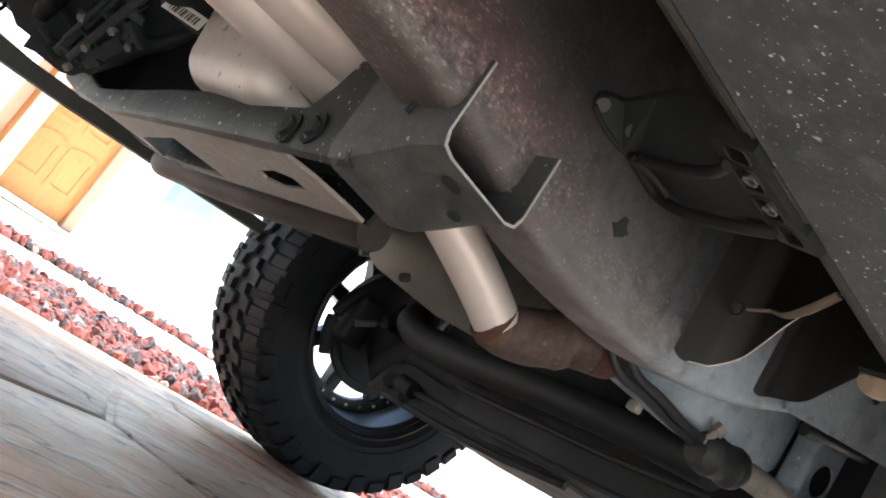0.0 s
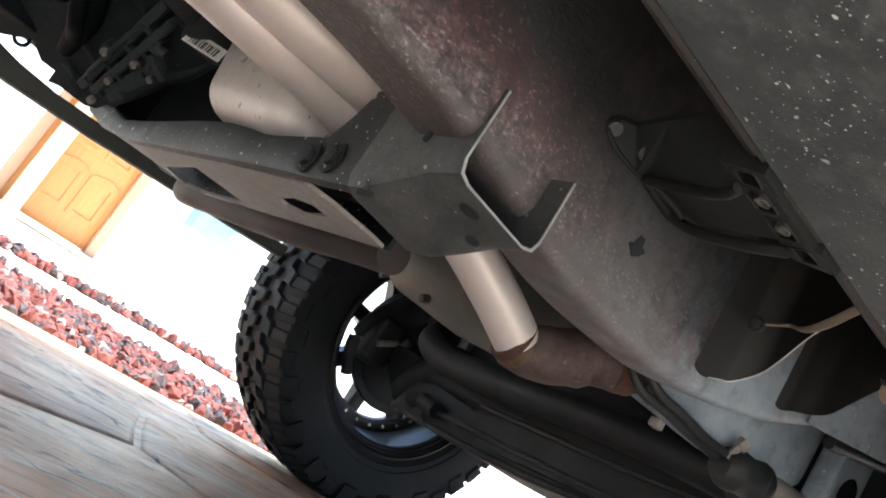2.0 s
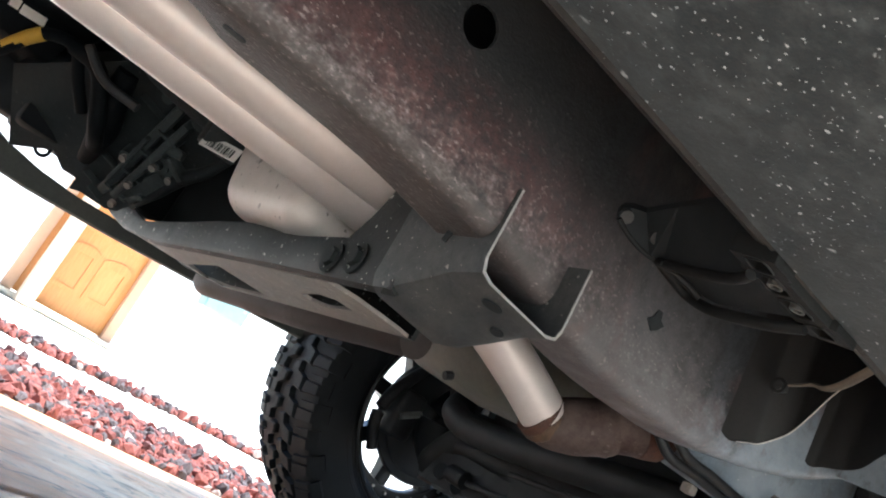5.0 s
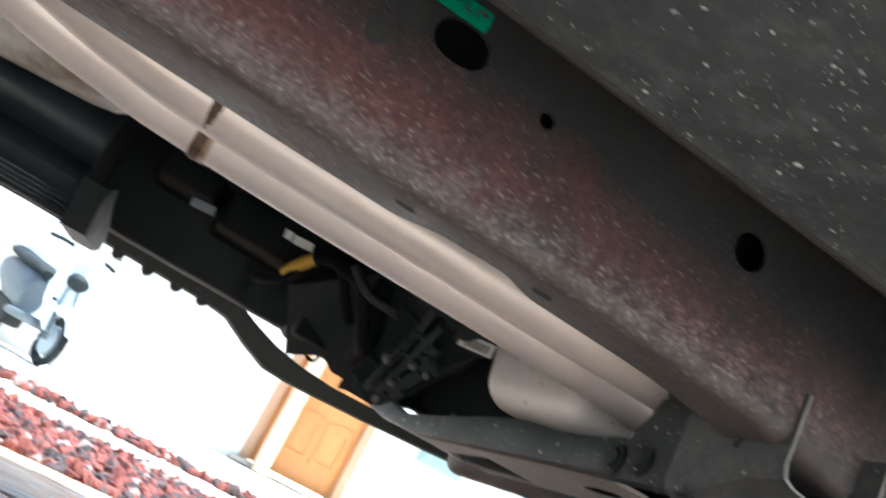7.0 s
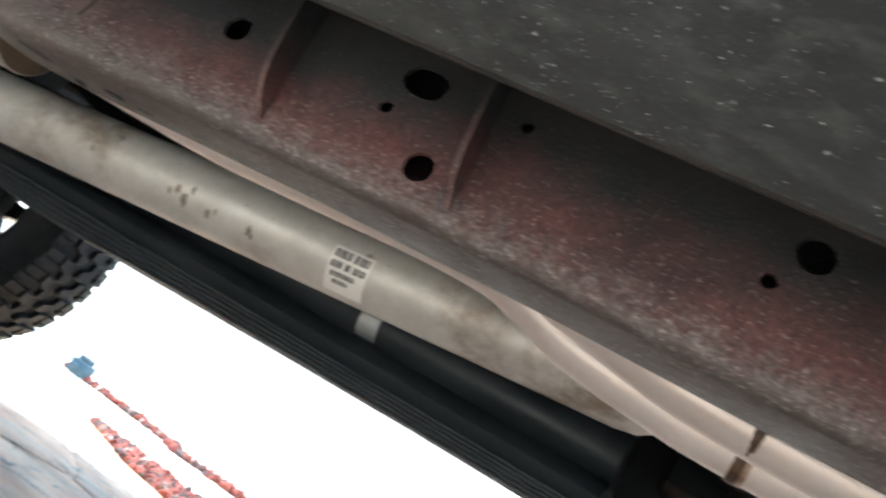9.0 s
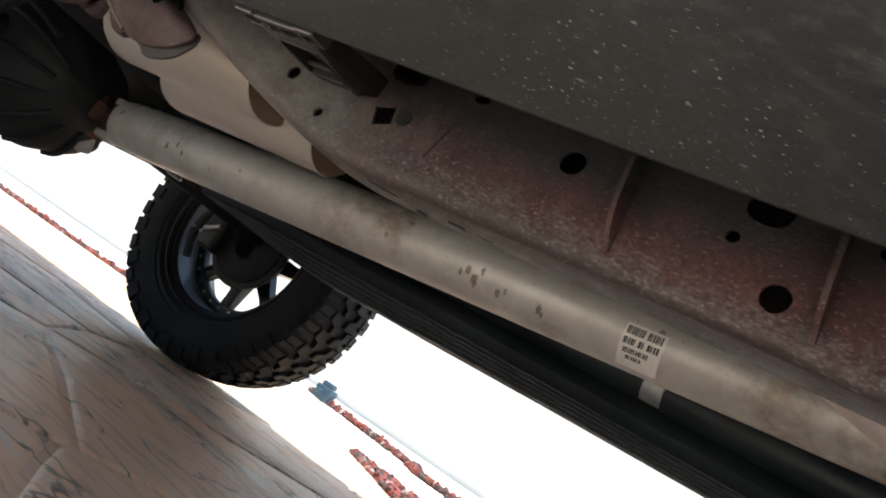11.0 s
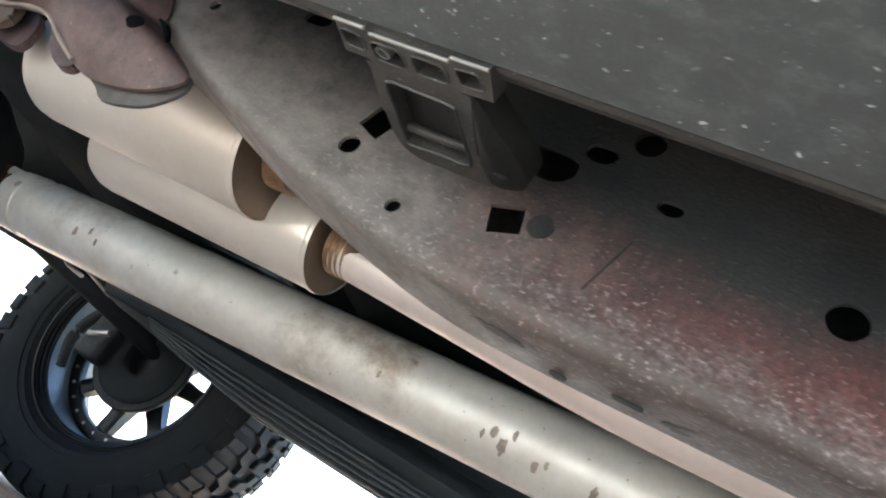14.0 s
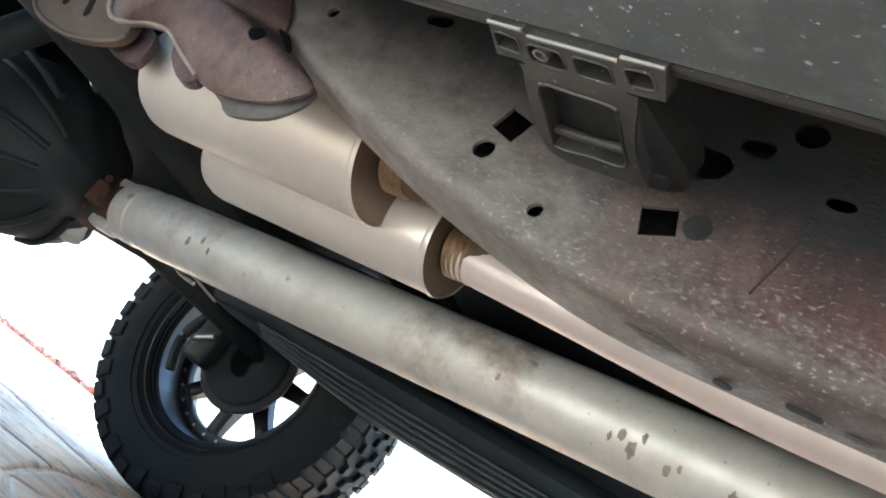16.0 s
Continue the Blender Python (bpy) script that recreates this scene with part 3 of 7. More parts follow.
for pz0, pz1 in ((0.22, 0.62), (0.72, 1.25), (1.35, 1.9)):
    for px0, px1 in ((-0.06, 0.18), (0.22, 0.46)):
        arch = [(px0, pz0), (px1, pz0), (px1, pz1 - 0.04), ((px0 * 0.3 + px1 * 0.7), pz1), ((px0 * 0.7 + px1 * 0.3), pz1 - 0.015), (px0, pz1 - 0.05)]
        ins = [(px0 + 0.04, pz0 + 0.04), (px1 - 0.04, pz0 + 0.04), (px1 - 0.04, pz1 - 0.08), (px0 + 0.04, pz1 - 0.09)]
        dp("panel", bm_plate(arch, [ins], lambda u, v, d: (u, WY + 0.018 + d, v), 0.014), M_OAK, leaf)
dp("door_knob", bm_tube([(0.475, WY + 0.035, 1.0), (0.475, WY + 0.0, 1.0), (0.475, WY - 0.03, 1.0)], [0.012, 0.012, 0.03], 12), M_BOLT, leaf, "metal door knob")

# ---- the truck ----
truck = thing("pickup_truck", "dark pickup truck with dusty underside and mud-terrain tyres on black rims", "pickup truck", (-1.84, 0, 0))


def tp(name, bm, mat, label="", smooth=True):
    """A part of the truck, its mesh laid out in the world."""
    ob = part(name, bm, mat, None, label, smooth)
    ob.parent = truck
    ob.matrix_parent_inverse = Matrix.Translation((1.84, 0, 0))
    return ob


def sub(name, bm, mat, parent, label="", smooth=True):
    """A part of a part, laid out in the world like its parent."""
    return part(name, bm, mat, parent, label, smooth)


# frame rails: punched web, rounded lower bend, bottom and inner faces
WEB = [(0.6, 0.43), (0.0, 0.435), (-0.5, 0.462), (-0.65, 0.475), (-0.83, 0.492), (-0.97, 0.526), (-1.06, 0.549), (-1.12, 0.555), (-1.2, 0.555), (-4.6, 0.555)]
BOT = [(0.6, 0.70), (-0.1, 0.655), (-0.25, 0.585), (-0.44, 0.505), (-0.55, 0.474), (-0.66, 0.452), (-0.78, 0.444), (-0.90, 0.442), (-0.95, 0.446), (-1.0, 0.452), (-1.08, 0.456), (-1.17, 0.463), (-1.6, 0.465), (-1.75, 0.467), (-2.0, 0.464), (-2.15, 0.460), (-2.26, 0.457), (-2.34, 0.456), (-2.40, 0.461), (-2.46, 0.472), (-2.52, 0.486), (-2.58, 0.501), (-2.65, 0.524), (-2.75, 0.556), (-2.88, 0.590), (-3.0, 0.66), (-3.3, 0.74), (-4.6, 0.70)]
TOP = [(0.6, 0.86), (-0.5, 0.72), (-1.0, 0.672), (-2.4, 0.672), (-2.7, 0.72), (-3.0, 0.86), (-3.3, 0.90), (-4.6, 0.88)]


def even(table, x, w=0.025):
    """The table's value, rounded off at its corners."""
    return sum(lerp_table(table, x + w * q) for q in (-1.0, -0.5, 0.0, 0.5, 1.0)) / 5


FLAT = -1.15
XS = sorted({round(0.6 - 0.03 * i, 3) for i in range(174)} | {round(-1.25 - 0.01 * i, 3) for i in range(20)} | {FLAT})[::-1]
BEND = 0.016
WIDE = [(-4.6, 0.080), (-1.412, 0.080), (-1.385, 0.060), (-1.325, 0.055), (-1.295, 0.076), (-1.1, 0.080), (-0.6, 0.086), (0.6, 0.086)]


def rail(s, holes, label):
    """s: -1 near side, +1 far side. The straight part has a punched web plate; the bent nose is one skin."""
    # far rail in plain black: the dark cavity's shade is put into its colour
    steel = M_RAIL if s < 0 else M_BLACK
    flat = [x for x in XS if x <= FLAT]
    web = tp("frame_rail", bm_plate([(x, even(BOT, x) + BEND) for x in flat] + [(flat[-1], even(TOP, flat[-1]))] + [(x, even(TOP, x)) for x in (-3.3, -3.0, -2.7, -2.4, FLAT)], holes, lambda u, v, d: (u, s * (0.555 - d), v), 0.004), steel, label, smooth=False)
    for xs in (flat, [x for x in XS if x >= FLAT]):
        sec = []
        for x in xs:
            zb, zt, w = even(BOT, x), even(TOP, x), even(WEB, x) if x > FLAT else 0.555
            wide = even(WIDE, x, 0.008)
            upper = [] if xs is flat else [(w, zt + (zb + BEND - zt) * q / 5) for q in range(5)]
            arc = [(w - BEND * (1 - math.cos(radians(a))), zb + BEND * (1 - math.sin(radians(a)))) for a in range(0, 91, 10)]
            arc2 = [(w - wide + 0.012 * (1 - math.sin(radians(a))), zb + 0.012 * (1 - math.cos(radians(a)))) for a in range(0, 91, 30)]
            sec.append([(x, s * y, z) for y, z in upper + arc + arc2 + [(w - wide, zt), (w - 0.006, zt)]])
        sub("bottom_flange" if xs is flat else "rail_nose", bm_loft(sec, closed=False), steel, web)
    return web


HOLES = [
    disc(-1.367, 0.561, 0.0065), slot(-1.446, 0.572, 0.013, 0.0155), disc(-1.174, 0.570, 0.016), disc(-1.598, 0.577, 0.0145), disc(-1.619, 0.544, 0.0065),
    disc(-1.834, 0.579, 0.006), slot(-1.931, 0.579, 0.013, 0.0145), disc(-1.949, 0.544, 0.0065), disc(-1.893, 0.507, 0.0135), disc(-2.119, 0.553, 0.0135),
    [(-2.368, 0.531), (-2.343, 0.539), (-2.335, 0.517), (-2.359, 0.508)][::-1], disc(-2.436, 0.496, 0.0065), disc(-2.506, 0.530, 0.0095), [(-2.513, 0.552), (-2.506, 0.575), (-2.481, 0.567), (-2.489, 0.543)][::-1], slot(-2.251, 0.583, 0.008, 0.006),
    slot(-2.352, 0.582, 0.024, 0.014), disc(-2.744, 0.613, 0.0065), slot(-2.629, 0.638, 0.016, 0.007), disc(-2.29, 0.63, 0.012), slot(-2.318, 0.607, 0.010, 0.008),
]
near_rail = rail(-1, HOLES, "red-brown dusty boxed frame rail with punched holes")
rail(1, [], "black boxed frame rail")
# black sheet laid on the nose, standing for a hole's dark inside
nose_hole = [(-0.842, 0.515), (-0.834, 0.520), (-0.830, 0.530), (-0.822, 0.531), (-0.820, 0.524), (-0.812, 0.521), (-0.818, 0.514), (-0.828, 0.508)]
sub("nose_hole", bm_plate(nose_hole, [], lambda u, v, d: (u, -even(WEB, u) - 0.0012 + d, v), 0.001), M_BLACK, near_rail, "dark ragged hole")
# dark stains that stand for plugged holes, upright gussets and pressed lines on the web
for x, z, r in ((-1.487, 0.570, 0.0135), (-1.499, 0.5435, 0.0095), (-2.325, 0.529, 0.0100)):
    sub("hole_plug", bm_cyl((x, -0.5545, z), (x, -0.5565, z), r, seg=16), M_CAST, near_rail, "sealed hole plug")


def gusset(x):
    sec = []
    for z, d in ((0.484, 0.002), (0.491, 0.010), (0.499, 0.020), (0.510, 0.028), (0.525, 0.033), (0.555, 0.036), (0.60, 0.039), (0.672, 0.042)):
        sec.append([(x - 0.0035 + -0.12 * (z - 0.49), -0.553, z), (x - 0.0025 + -0.12 * (z - 0.49), -0.555 - d, z), (x + 0.0025 + -0.12 * (z - 0.49), -0.555 - d, z), (x + 0.0035 + -0.12 * (z - 0.49), -0.553, z)])
    sub("gusset", bm_loft(sec), M_RAIL, near_rail, "upright steel gusset welded to the rail")


gusset(-1.853)
gusset(-2.043)
for x, z0, z1 in ((-2.268, 0.497, 0.547), (-1.697, 0.578, 0.597)):
    sub("weld_bead", bm_tube([(x - 0.006, -0.5555, z0), (x, -0.5555, (z0 + z1) / 2), (x + 0.006, -0.5555, z1)], 0.0009, 8), M_CAST, near_rail, "pressed seam on the web")
# slots are black slips under the flange, not cut through
for x, y, ln, r in ((-2.219, -0.511, 0.016, 0.0040), (-2.273, -0.500, 0.004, 0.0050), (-1.30, -0.522, 0.010, 0.0036), (-1.42, -0.522, 0.010, 0.0028)):
    zb = even(BOT, x)
    sub("flange_hole", bm_plate(slot(x, y, ln, r), [], lambda u, v, d, q=zb: (u, v, q - 0.0012 - d), 0.001), M_BLACK, near_rail, "dark drain slot in the flange")
M_STAIN = grimy("dark_oil_stain", (0.018, 0.016, 0.014), (0.045, 0.040, 0.035), 0.6, scale=60, amount=0.8)
rng = random.Random(5)
for x, y, r in ((-2.322, -0.522, 0.013), (-2.309, -0.519, 0.009), (-2.186, -0.503, 0.008), (-2.335, -0.526, 0.006)):
    blob = [(x + r * rng.uniform(0.6, 1.2) * 1.25 * math.cos(t), y + r * rng.uniform(0.5, 1.0) * 0.55 * math.sin(t)) for t in (2 * math.pi * q / 18 for q in range(18))]
    sub("oil_stain", bm_plate(smooth_ring(blob, 2), [], lambda u, v, d: (u, v, even(BOT, u) - 0.0006 - d), 0.0004), M_STAIN, near_rail, "dark oily stain")
# green tape over the slotted hole
sub("tape", bm_plate([(-1.5245, 0.588), (-1.480, 0.5868), (-1.4365, 0.587), (-1.4355, 0.595), (-1.437, 0.603), (-1.480, 0.6022), (-1.5235, 0.6035)], [], lambda u, v, d: (u, -0.556 - d, v), 0.0008), M_TAPE_G, near_rail, "green tape with dark print")
for q, w, z0, z1 in ((-1.4785, 0.0016, 0.5925, 0.6000), (-1.4755, 0.0028, 0.5925, 0.5945), (-1.4705, 0.0030, 0.5980, 0.6000), (-1.4695, 0.0014, 0.5925, 0.6000), (-1.4640, 0.0060, 0.5960, 0.6000), (-1.4570, 0.0018, 0.5925, 0.6000), (-1.4535, 0.0045, 0.5925, 0.5943), (-1.4475, 0.0018, 0.5925, 0.6000), (-1.4425, 0.0050, 0.5965, 0.6000)):
    sub("print", bm_box((q - w / 2, -0.5582, z0), (q + w / 2, -0.5572, z1)), M_INK, near_rail, "dark print bars")

# near running board: hollow plastic tread board seen from below, with a double lip along its inner edge
RB = [-0.30, -0.315] + [-0.33 - 0.1 * i for i in range(27)] + [-2.945, -2.96]
INNER = [(-2.96, 0.7375), (-0.3, 0.7375)]
BOARD_Z = [(-2.96, 0.509), (-2.4, 0.505), (-1.6, 0.4995), (-1.0, 0.4955), (-0.3, 0.491)]


def board_at(s, label):
    sec = []
    for i, x in enumerate(RB):
        z0, e, q = lerp_table(BOARD_Z, x), 0.02 if i in (0, len(RB) - 1) else 0.0, lerp_table(INNER, x)
        ring = [(q + e, 0.013), (q + e, 0.002), (q + 0.002 + e, 0.0), (0.80, 0.001), (0.88, 0.0), (0.944 - e, 0.0), (0.951 - e, 0.003), (0.954 - e, 0.010), (0.954 - e, 0.042), (0.938 - e, 0.054), (0.75 + e, 0.057), (q + e, 0.050)]
        sec.append([(x, s * y, z0 + z) for y, z in ring])
    return tp("running_board", bm_loft(sec), M_BOARD, label)


def along_board(profile, bm=None):
    """A strip that follows the board's inner edge; profile: inward from the edge and up from its underside."""
    sec = []
    for x in RB[2:-2]:
        q = lerp_table(INNER, x)
        sec.append([(x, -(q - d), lerp_table(BOARD_Z, x) + z) for d, z in profile])
    return bm_loft(sec, bm=bm)


near_board = board_at(-1, "dark grey plastic running board spattered with pale mud")
M_LIP = grimy("dusty_board_lip", (0.0086, 0.0090, 0.0094), (0.0302, 0.0295, 0.0281), 0.6, scale=20, amount=0.8, specks=(110, (0.16, 0.155, 0.15), 0.5), speck_size=0.2)
sub("edge_strip", along_board([(0.0022, 0.003), (0.0045, 0.0018), (0.0058, 0.003), (0.0058, 0.012), (0.0022, 0.012)]), M_LIP, near_board, "thin raised lip of the board")
sub("edge_strip", along_board([(0.0082, 0.006), (0.010, 0.0048), (0.0165, 0.0072), (0.0188, 0.0095), (0.0188, 0.019), (0.0082, 0.016)]), M_LIP, near_board, "dusty dark flange along the board")
# dark strips fill the groove and the trim gap in place of their shade
sub("groove", along_board([(0.0, 0.009), (0.0, 0.012), (0.0185, 0.018), (0.0185, 0.0165)]), M_BLACK, near_board, "black groove between lip and flange")
sub("trim_gap", bm_loft([[(x, -y, lerp_table(BOARD_Z, x) + z) for y, z in ((0.9485, 0.0055), (0.9525, 0.0030), (0.9525, 0.008), (0.9485, 0.008))] for x in RB[2:-2]]), M_DEEP, near_board, "dark gap beside the trim")
sub("trim_strip", bm_loft([[(x, -y, lerp_table(BOARD_Z, x) + z) for y, z in ((0.9525, 0.0042), (0.9575, 0.0040), (0.9600, 0.008), (0.9590, 0.0145), (0.9525, 0.015))] for x in RB[2:-2]]), grimy("satin_trim", (0.30, 0.37, 0.43), (0.36, 0.41, 0.45), 0.4, 0.4, scale=6, amount=0.5, bump=0.0), near_board, "satin grey trim along the outer edge")


M_DARKCAST = grimy("black_cast_bracket", (0.0047, 0.0051, 0.0054), (0.0149, 0.0149, 0.0146), 0.6, 0.0, scale=18, amount=0.7)
M_DARKCAST.node_tree.nodes["Principled BSDF"].inputs["Specular IOR Level"].default_value = 0.15


M_NUT = grimy("dull_nut", (0.055, 0.055, 0.053), (0.125, 0.122, 0.115), 0.5, 0.4, scale=60, amount=0.7)


def bracket(dx, cast, lift=0.0):
    """A cast board bracket seen from below: pocketed bar at the board, and for the rear one a windowed body up to the rail."""
    lean = lambda u, v, d: (u + dx, v, 0.505 + lift + 0.12 * (v + 0.705) + d)
    bar = [(-2.4265, -0.738), (-2.404, -0.7375), (-2.4015, -0.7335), (-2.3455, -0.7335), (-2.343, -0.7375), (-2.318, -0.738), (-2.3225, -0.708), (-2.346, -0.7065), (-2.351, -0.704), (-2.411, -0.704), (-2.414, -0.7075), (-2.4315, -0.7075)]
    pockets = [rect(-2.4185, -0.7225, 0.0165, 0.0150, 0.1, 0.003), rect(-2.3935, -0.7185, 0.0235, 0.0170, 0, 0.004), rect(-2.3635, -0.7185, 0.0235, 0.0170, 0, 0.004), rect(-2.3345, -0.7225, 0.0165, 0.0150, -0.1, 0.003)]
    br = tp("board_bracket", bm_plate(bar, pockets, lean, 0.014), cast, "cast metal running board bracket with pockets")
    sub("pocket_back", bm_plate([(-2.428, -0.735), (-2.321, -0.735), (-2.324, -0.709), (-2.428, -0.709)], [], lambda u, v, d: lean(u, v, d + 0.0125), 0.002), M_BLACK, br)
    for p in pockets:
        ring = [lean(u, v, -0.0002) for u, v in p + p[:1]]
        sub("pocket_rim", bm_tube(ring, 0.0008, 6, raw=True, cap=False), cast, br)
    for u in ((-2.3935, -2.3635) if dx else (-2.3965,)):
        sub("nut", bm_plate(disc(u, -0.7200, 0.0052), [disc(u, -0.7200, 0.0034)], lambda a, b, d: lean(a, b, d - 0.0015), 0.012), M_NUT, br, "dull flanged nut")
    if dx:
        return br
    sub("stud", bm_box((-2.3585, -0.7270, 0.5045), (-2.3535, -0.7210, 0.512), 0.0015), M_PLATE, br, "small stud in the pocket")
    body = smooth_ring([(-2.412, -0.704), (-2.417, -0.696), (-2.4238, -0.663), (-2.4280, -0.6225), (-2.4245, -0.602), (-2.410, -0.5955), (-2.395, -0.5965), (-2.366, -0.5970), (-2.353, -0.5985), (-2.3515, -0.612), (-2.3530, -0.635), (-2.348, -0.668), (-2.341, -0.698), (-2.347, -0.705)], 3)
    window = smooth_ring([(-2.4085, -0.6870), (-2.384, -0.6880), (-2.3595, -0.6865), (-2.3575, -0.678), (-2.3605, -0.645), (-2.364, -0.6185), (-2.389, -0.6165), (-2.4160, -0.6135), (-2.4185, -0.625), (-2.4140, -0.658)], 3)
    sub("frame", bm_plate(body, [window], lambda u, v, d: lean(u, v, d + 0.0006), 0.018), cast, br)
    sub("web", bm_plate(window, [], lambda u, v, d: lean(u, v, d + 0.0145), 0.003), M_CAST, br, "sunk web of the bracket")
    sub("rib", bm_tube([lean(-2.4165, -0.628, 0.007), lean(-2.390, -0.629, 0.006), lean(-2.362, -0.631, 0.007)], 0.0035, 10), cast, br)
    sub("rim", bm_tube([lean(u, v, 0.0004) for u, v in window + window[:1]], 0.0013, 6, raw=True, cap=False), cast, br, "worn rim of the window")
    sub("foot", bm_dome(smooth_ring([(-2.341, -0.702), (-2.3315, -0.673), (-2.3205, -0.6366), (-2.3240, -0.612), (-2.336, -0.602), (-2.352, -0.5985), (-2.3565, -0.6215), (-2.350, -0.66)], 3), lambda u, v, d: lean(u, v, d + 0.003), 0.008, 7, 0.02), M_DARKCAST, br, "black rounded foot of the bracket")
    sub("foot_bolt", bm_cyl(lean(-2.336, -0.628, -0.007), lean(-2.336, -0.628, 0.003), 0.006, 0.008, seg=16), M_DARKCAST, br)
    # thin bright rim along the bar's outer edge
    for a, b in (((-2.4265, -0.738), (-2.404, -0.7378)), ((-2.4015, -0.7338), (-2.3455, -0.7338)), ((-2.343, -0.7378), (-2.318, -0.738))):
        sub("edge_line", bm_tube([lean(a[0], a[1], 0.0), lean((a[0] + b[0]) / 2, (a[1] + b[1]) / 2, 0.0), lean(b[0], b[1], 0.0)], 0.0013, 6), M_EDGE, br, "thin bright edge line")
    return br


bracket(0.0, M_ALU)
front_br = bracket(1.404, M_DARKCAST, -0.011)


def sheet(pts, off):
    """A bent plate: an outline in space, thickened by off."""
    bm = bmesh.new()
    a = [bm.verts.new(p) for p in pts]
    b = [bm.verts.new(Vector(p) + Vector(off)) for p in pts]
    n = len(pts)
    bm.faces.new(a)
    bm.faces.new(b[::-1])
    for i in range(n):
        bm.faces.new((a[i], a[(i + 1) % n], b[(i + 1) % n], b[i]))
    bmesh.ops.triangulate(bm, faces=[f for f in bm.faces if len(f.verts) > 4])
    return bm


# the front bracket: a black foot on the rail, a top flange out to the board and a bowed lower rim
foot = [(-1.004, -0.578, 0.523), (-1.006, -0.578, 0.527), (-1.005, -0.578, 0.531), (-1.002, -0.578, 0.535), (-0.996, -0.580, 0.539), (-0.985, -0.584, 0.542), (-0.994, -0.620, 0.543), (-1.004, -0.660, 0.5425), (-1.005, -0.716, 0.513), (-1.003, -0.718, 0.489), (-0.972, -0.645, 0.504), (-0.952, -0.590, 0.516), (-0.963, -0.586, 0.515), (-0.978, -0.582, 0.5175), (-0.992, -0.579, 0.5195)]
sub("foot", sheet(foot, (0.002, 0.004, 0.006)), M_BLACK, front_br, "black bolted foot plate")
sub("top_rim", bm_tube([(-0.956, -0.590, 0.516), (-0.972, -0.645, 0.503), (-0.990, -0.690, 0.493), (-1.004, -0.712, 0.491)], 0.0042, 10), M_DARKCAST, front_br)
sub("lower_rim", bm_tube([(-0.956, -0.588, 0.518), (-0.938, -0.592, 0.513), (-0.923, -0.602, 0.506), (-0.926, -0.632, 0.496), (-0.935, -0.685, 0.489), (-0.932, -0.712, 0.492)], 0.0045, 10), M_DARKCAST, front_br)
sub("window_strut", bm_tube([(-0.962, -0.598, 0.513), (-0.945, -0.612, 0.507), (-0.934, -0.622, 0.501)], 0.003, 8), M_DARKCAST, front_br)
sub("flank_rim", bm_tube([(-1.004, -0.580, 0.524), (-0.990, -0.581, 0.519), (-0.972, -0.584, 0.516), (-0.956, -0.588, 0.516)], 0.0022, 8), M_DARKCAST, front_br)
sub("inner_web", sheet([(-0.954, -0.588, 0.522), (-0.930, -0.595, 0.514), (-0.926, -0.632, 0.502), (-0.936, -0.715, 0.497), (-0.995, -0.715, 0.497), (-0.972, -0.645, 0.510)], (0.0, 0.004, 0.006)), M_BLACK, front_br)
for x, y, z in ((-0.998, -0.579, 0.5305), (-0.972, -0.592, 0.5290)):
    q = Vector((x, y, z))
    out = Vector((-0.25, -0.80, -0.54))
    sub("bolt", bm_cyl(q - out * 0.002, q + out * 0.0035, 0.0062, 0.0056, seg=16), M_CAST, front_br, "dark round bolt head")

# hidden sheet, added to stop light leaking over the board onto the rail
tp("gap_light_block", bm_box((-2.94, -0.752, 0.553), (-0.30, -0.744, 0.69), 0.002), M_BLACK, "unseen black sheet added to block light between board and sill")

# exhaust: twin pipes with a banded weld, into two mufflers
P1 = [(-0.66, -0.248, 0.425), (-0.74, -0.248, 0.456), (-0.84, -0.248, 0.486), (-0.95, -0.248, 0.500), (-1.1, -0.247, 0.506), (-1.4, -0.247, 0.507), (-1.6, -0.247, 0.510), (-1.66, -0.247, 0.515), (-1.72, -0.248, 0.521), (-1.77, -0.249, 0.530), (-1.83, -0.251, 0.549), (-1.88, -0.254, 0.560), (-1.98, -0.257, 0.561), (-2.15, -0.255, 0.554), (-2.3, -0.252, 0.551), (-2.5, -0.238, 0.562), (-2.67, -0.225, 0.572)]
pipe1 = tp("exhaust_pipe", bm_tube(P1, 0.0300, 24), M_PIPE, "pale stainless exhaust pipe")
P2 = [(-0.78, -0.330, 0.512), (-0.98, -0.326, 0.515), (-1.3, -0.321, 0.5135), (-1.6, -0.319, 0.5165), (-1.76, -0.325, 0.540), (-1.95, -0.340, 0.575), (-2.3, -0.345, 0.585), (-2.74, -0.335, 0.600)]
pipe2 = tp("exhaust_pipe", bm_tube(P2, 0.0295, 24), M_PIPE, "pale stainless exhaust pipe")
for y, z, p in ((-0.247, 0.507, pipe1), (-0.319, 0.5165, pipe2)):
    sub("weld_ring", bm_tube([(-1.560, y, z), (-1.563, y, z), (-1.568, y, z), (-1.572, y, z)], [0.0296, 0.0308, 0.0308, 0.0296], 24), M_HEAT, p, "heat-browned weld ring")
    sub("heat_band", bm_tube([(-1.5545, y, z), (-1.556, y, z), (-1.5600, y, z)], 0.0299, 24), grimy("straw_heat", (0.22, 0.13, 0.075), (0.5, 0.43, 0.36), 0.4, 0.4, scale=60, amount=0.9), p, "straw-coloured heat tint")
sub("clamp_ring", bm_tube([(-0.672, -0.248, 0.4297), (-0.668, -0.248, 0.428), (-0.658, -0.248, 0.424), (-0.654, -0.248, 0.4225)], [0.030, 0.0335, 0.0335, 0.030], 24), M_HEAT, pipe1, "rusty pipe joint")
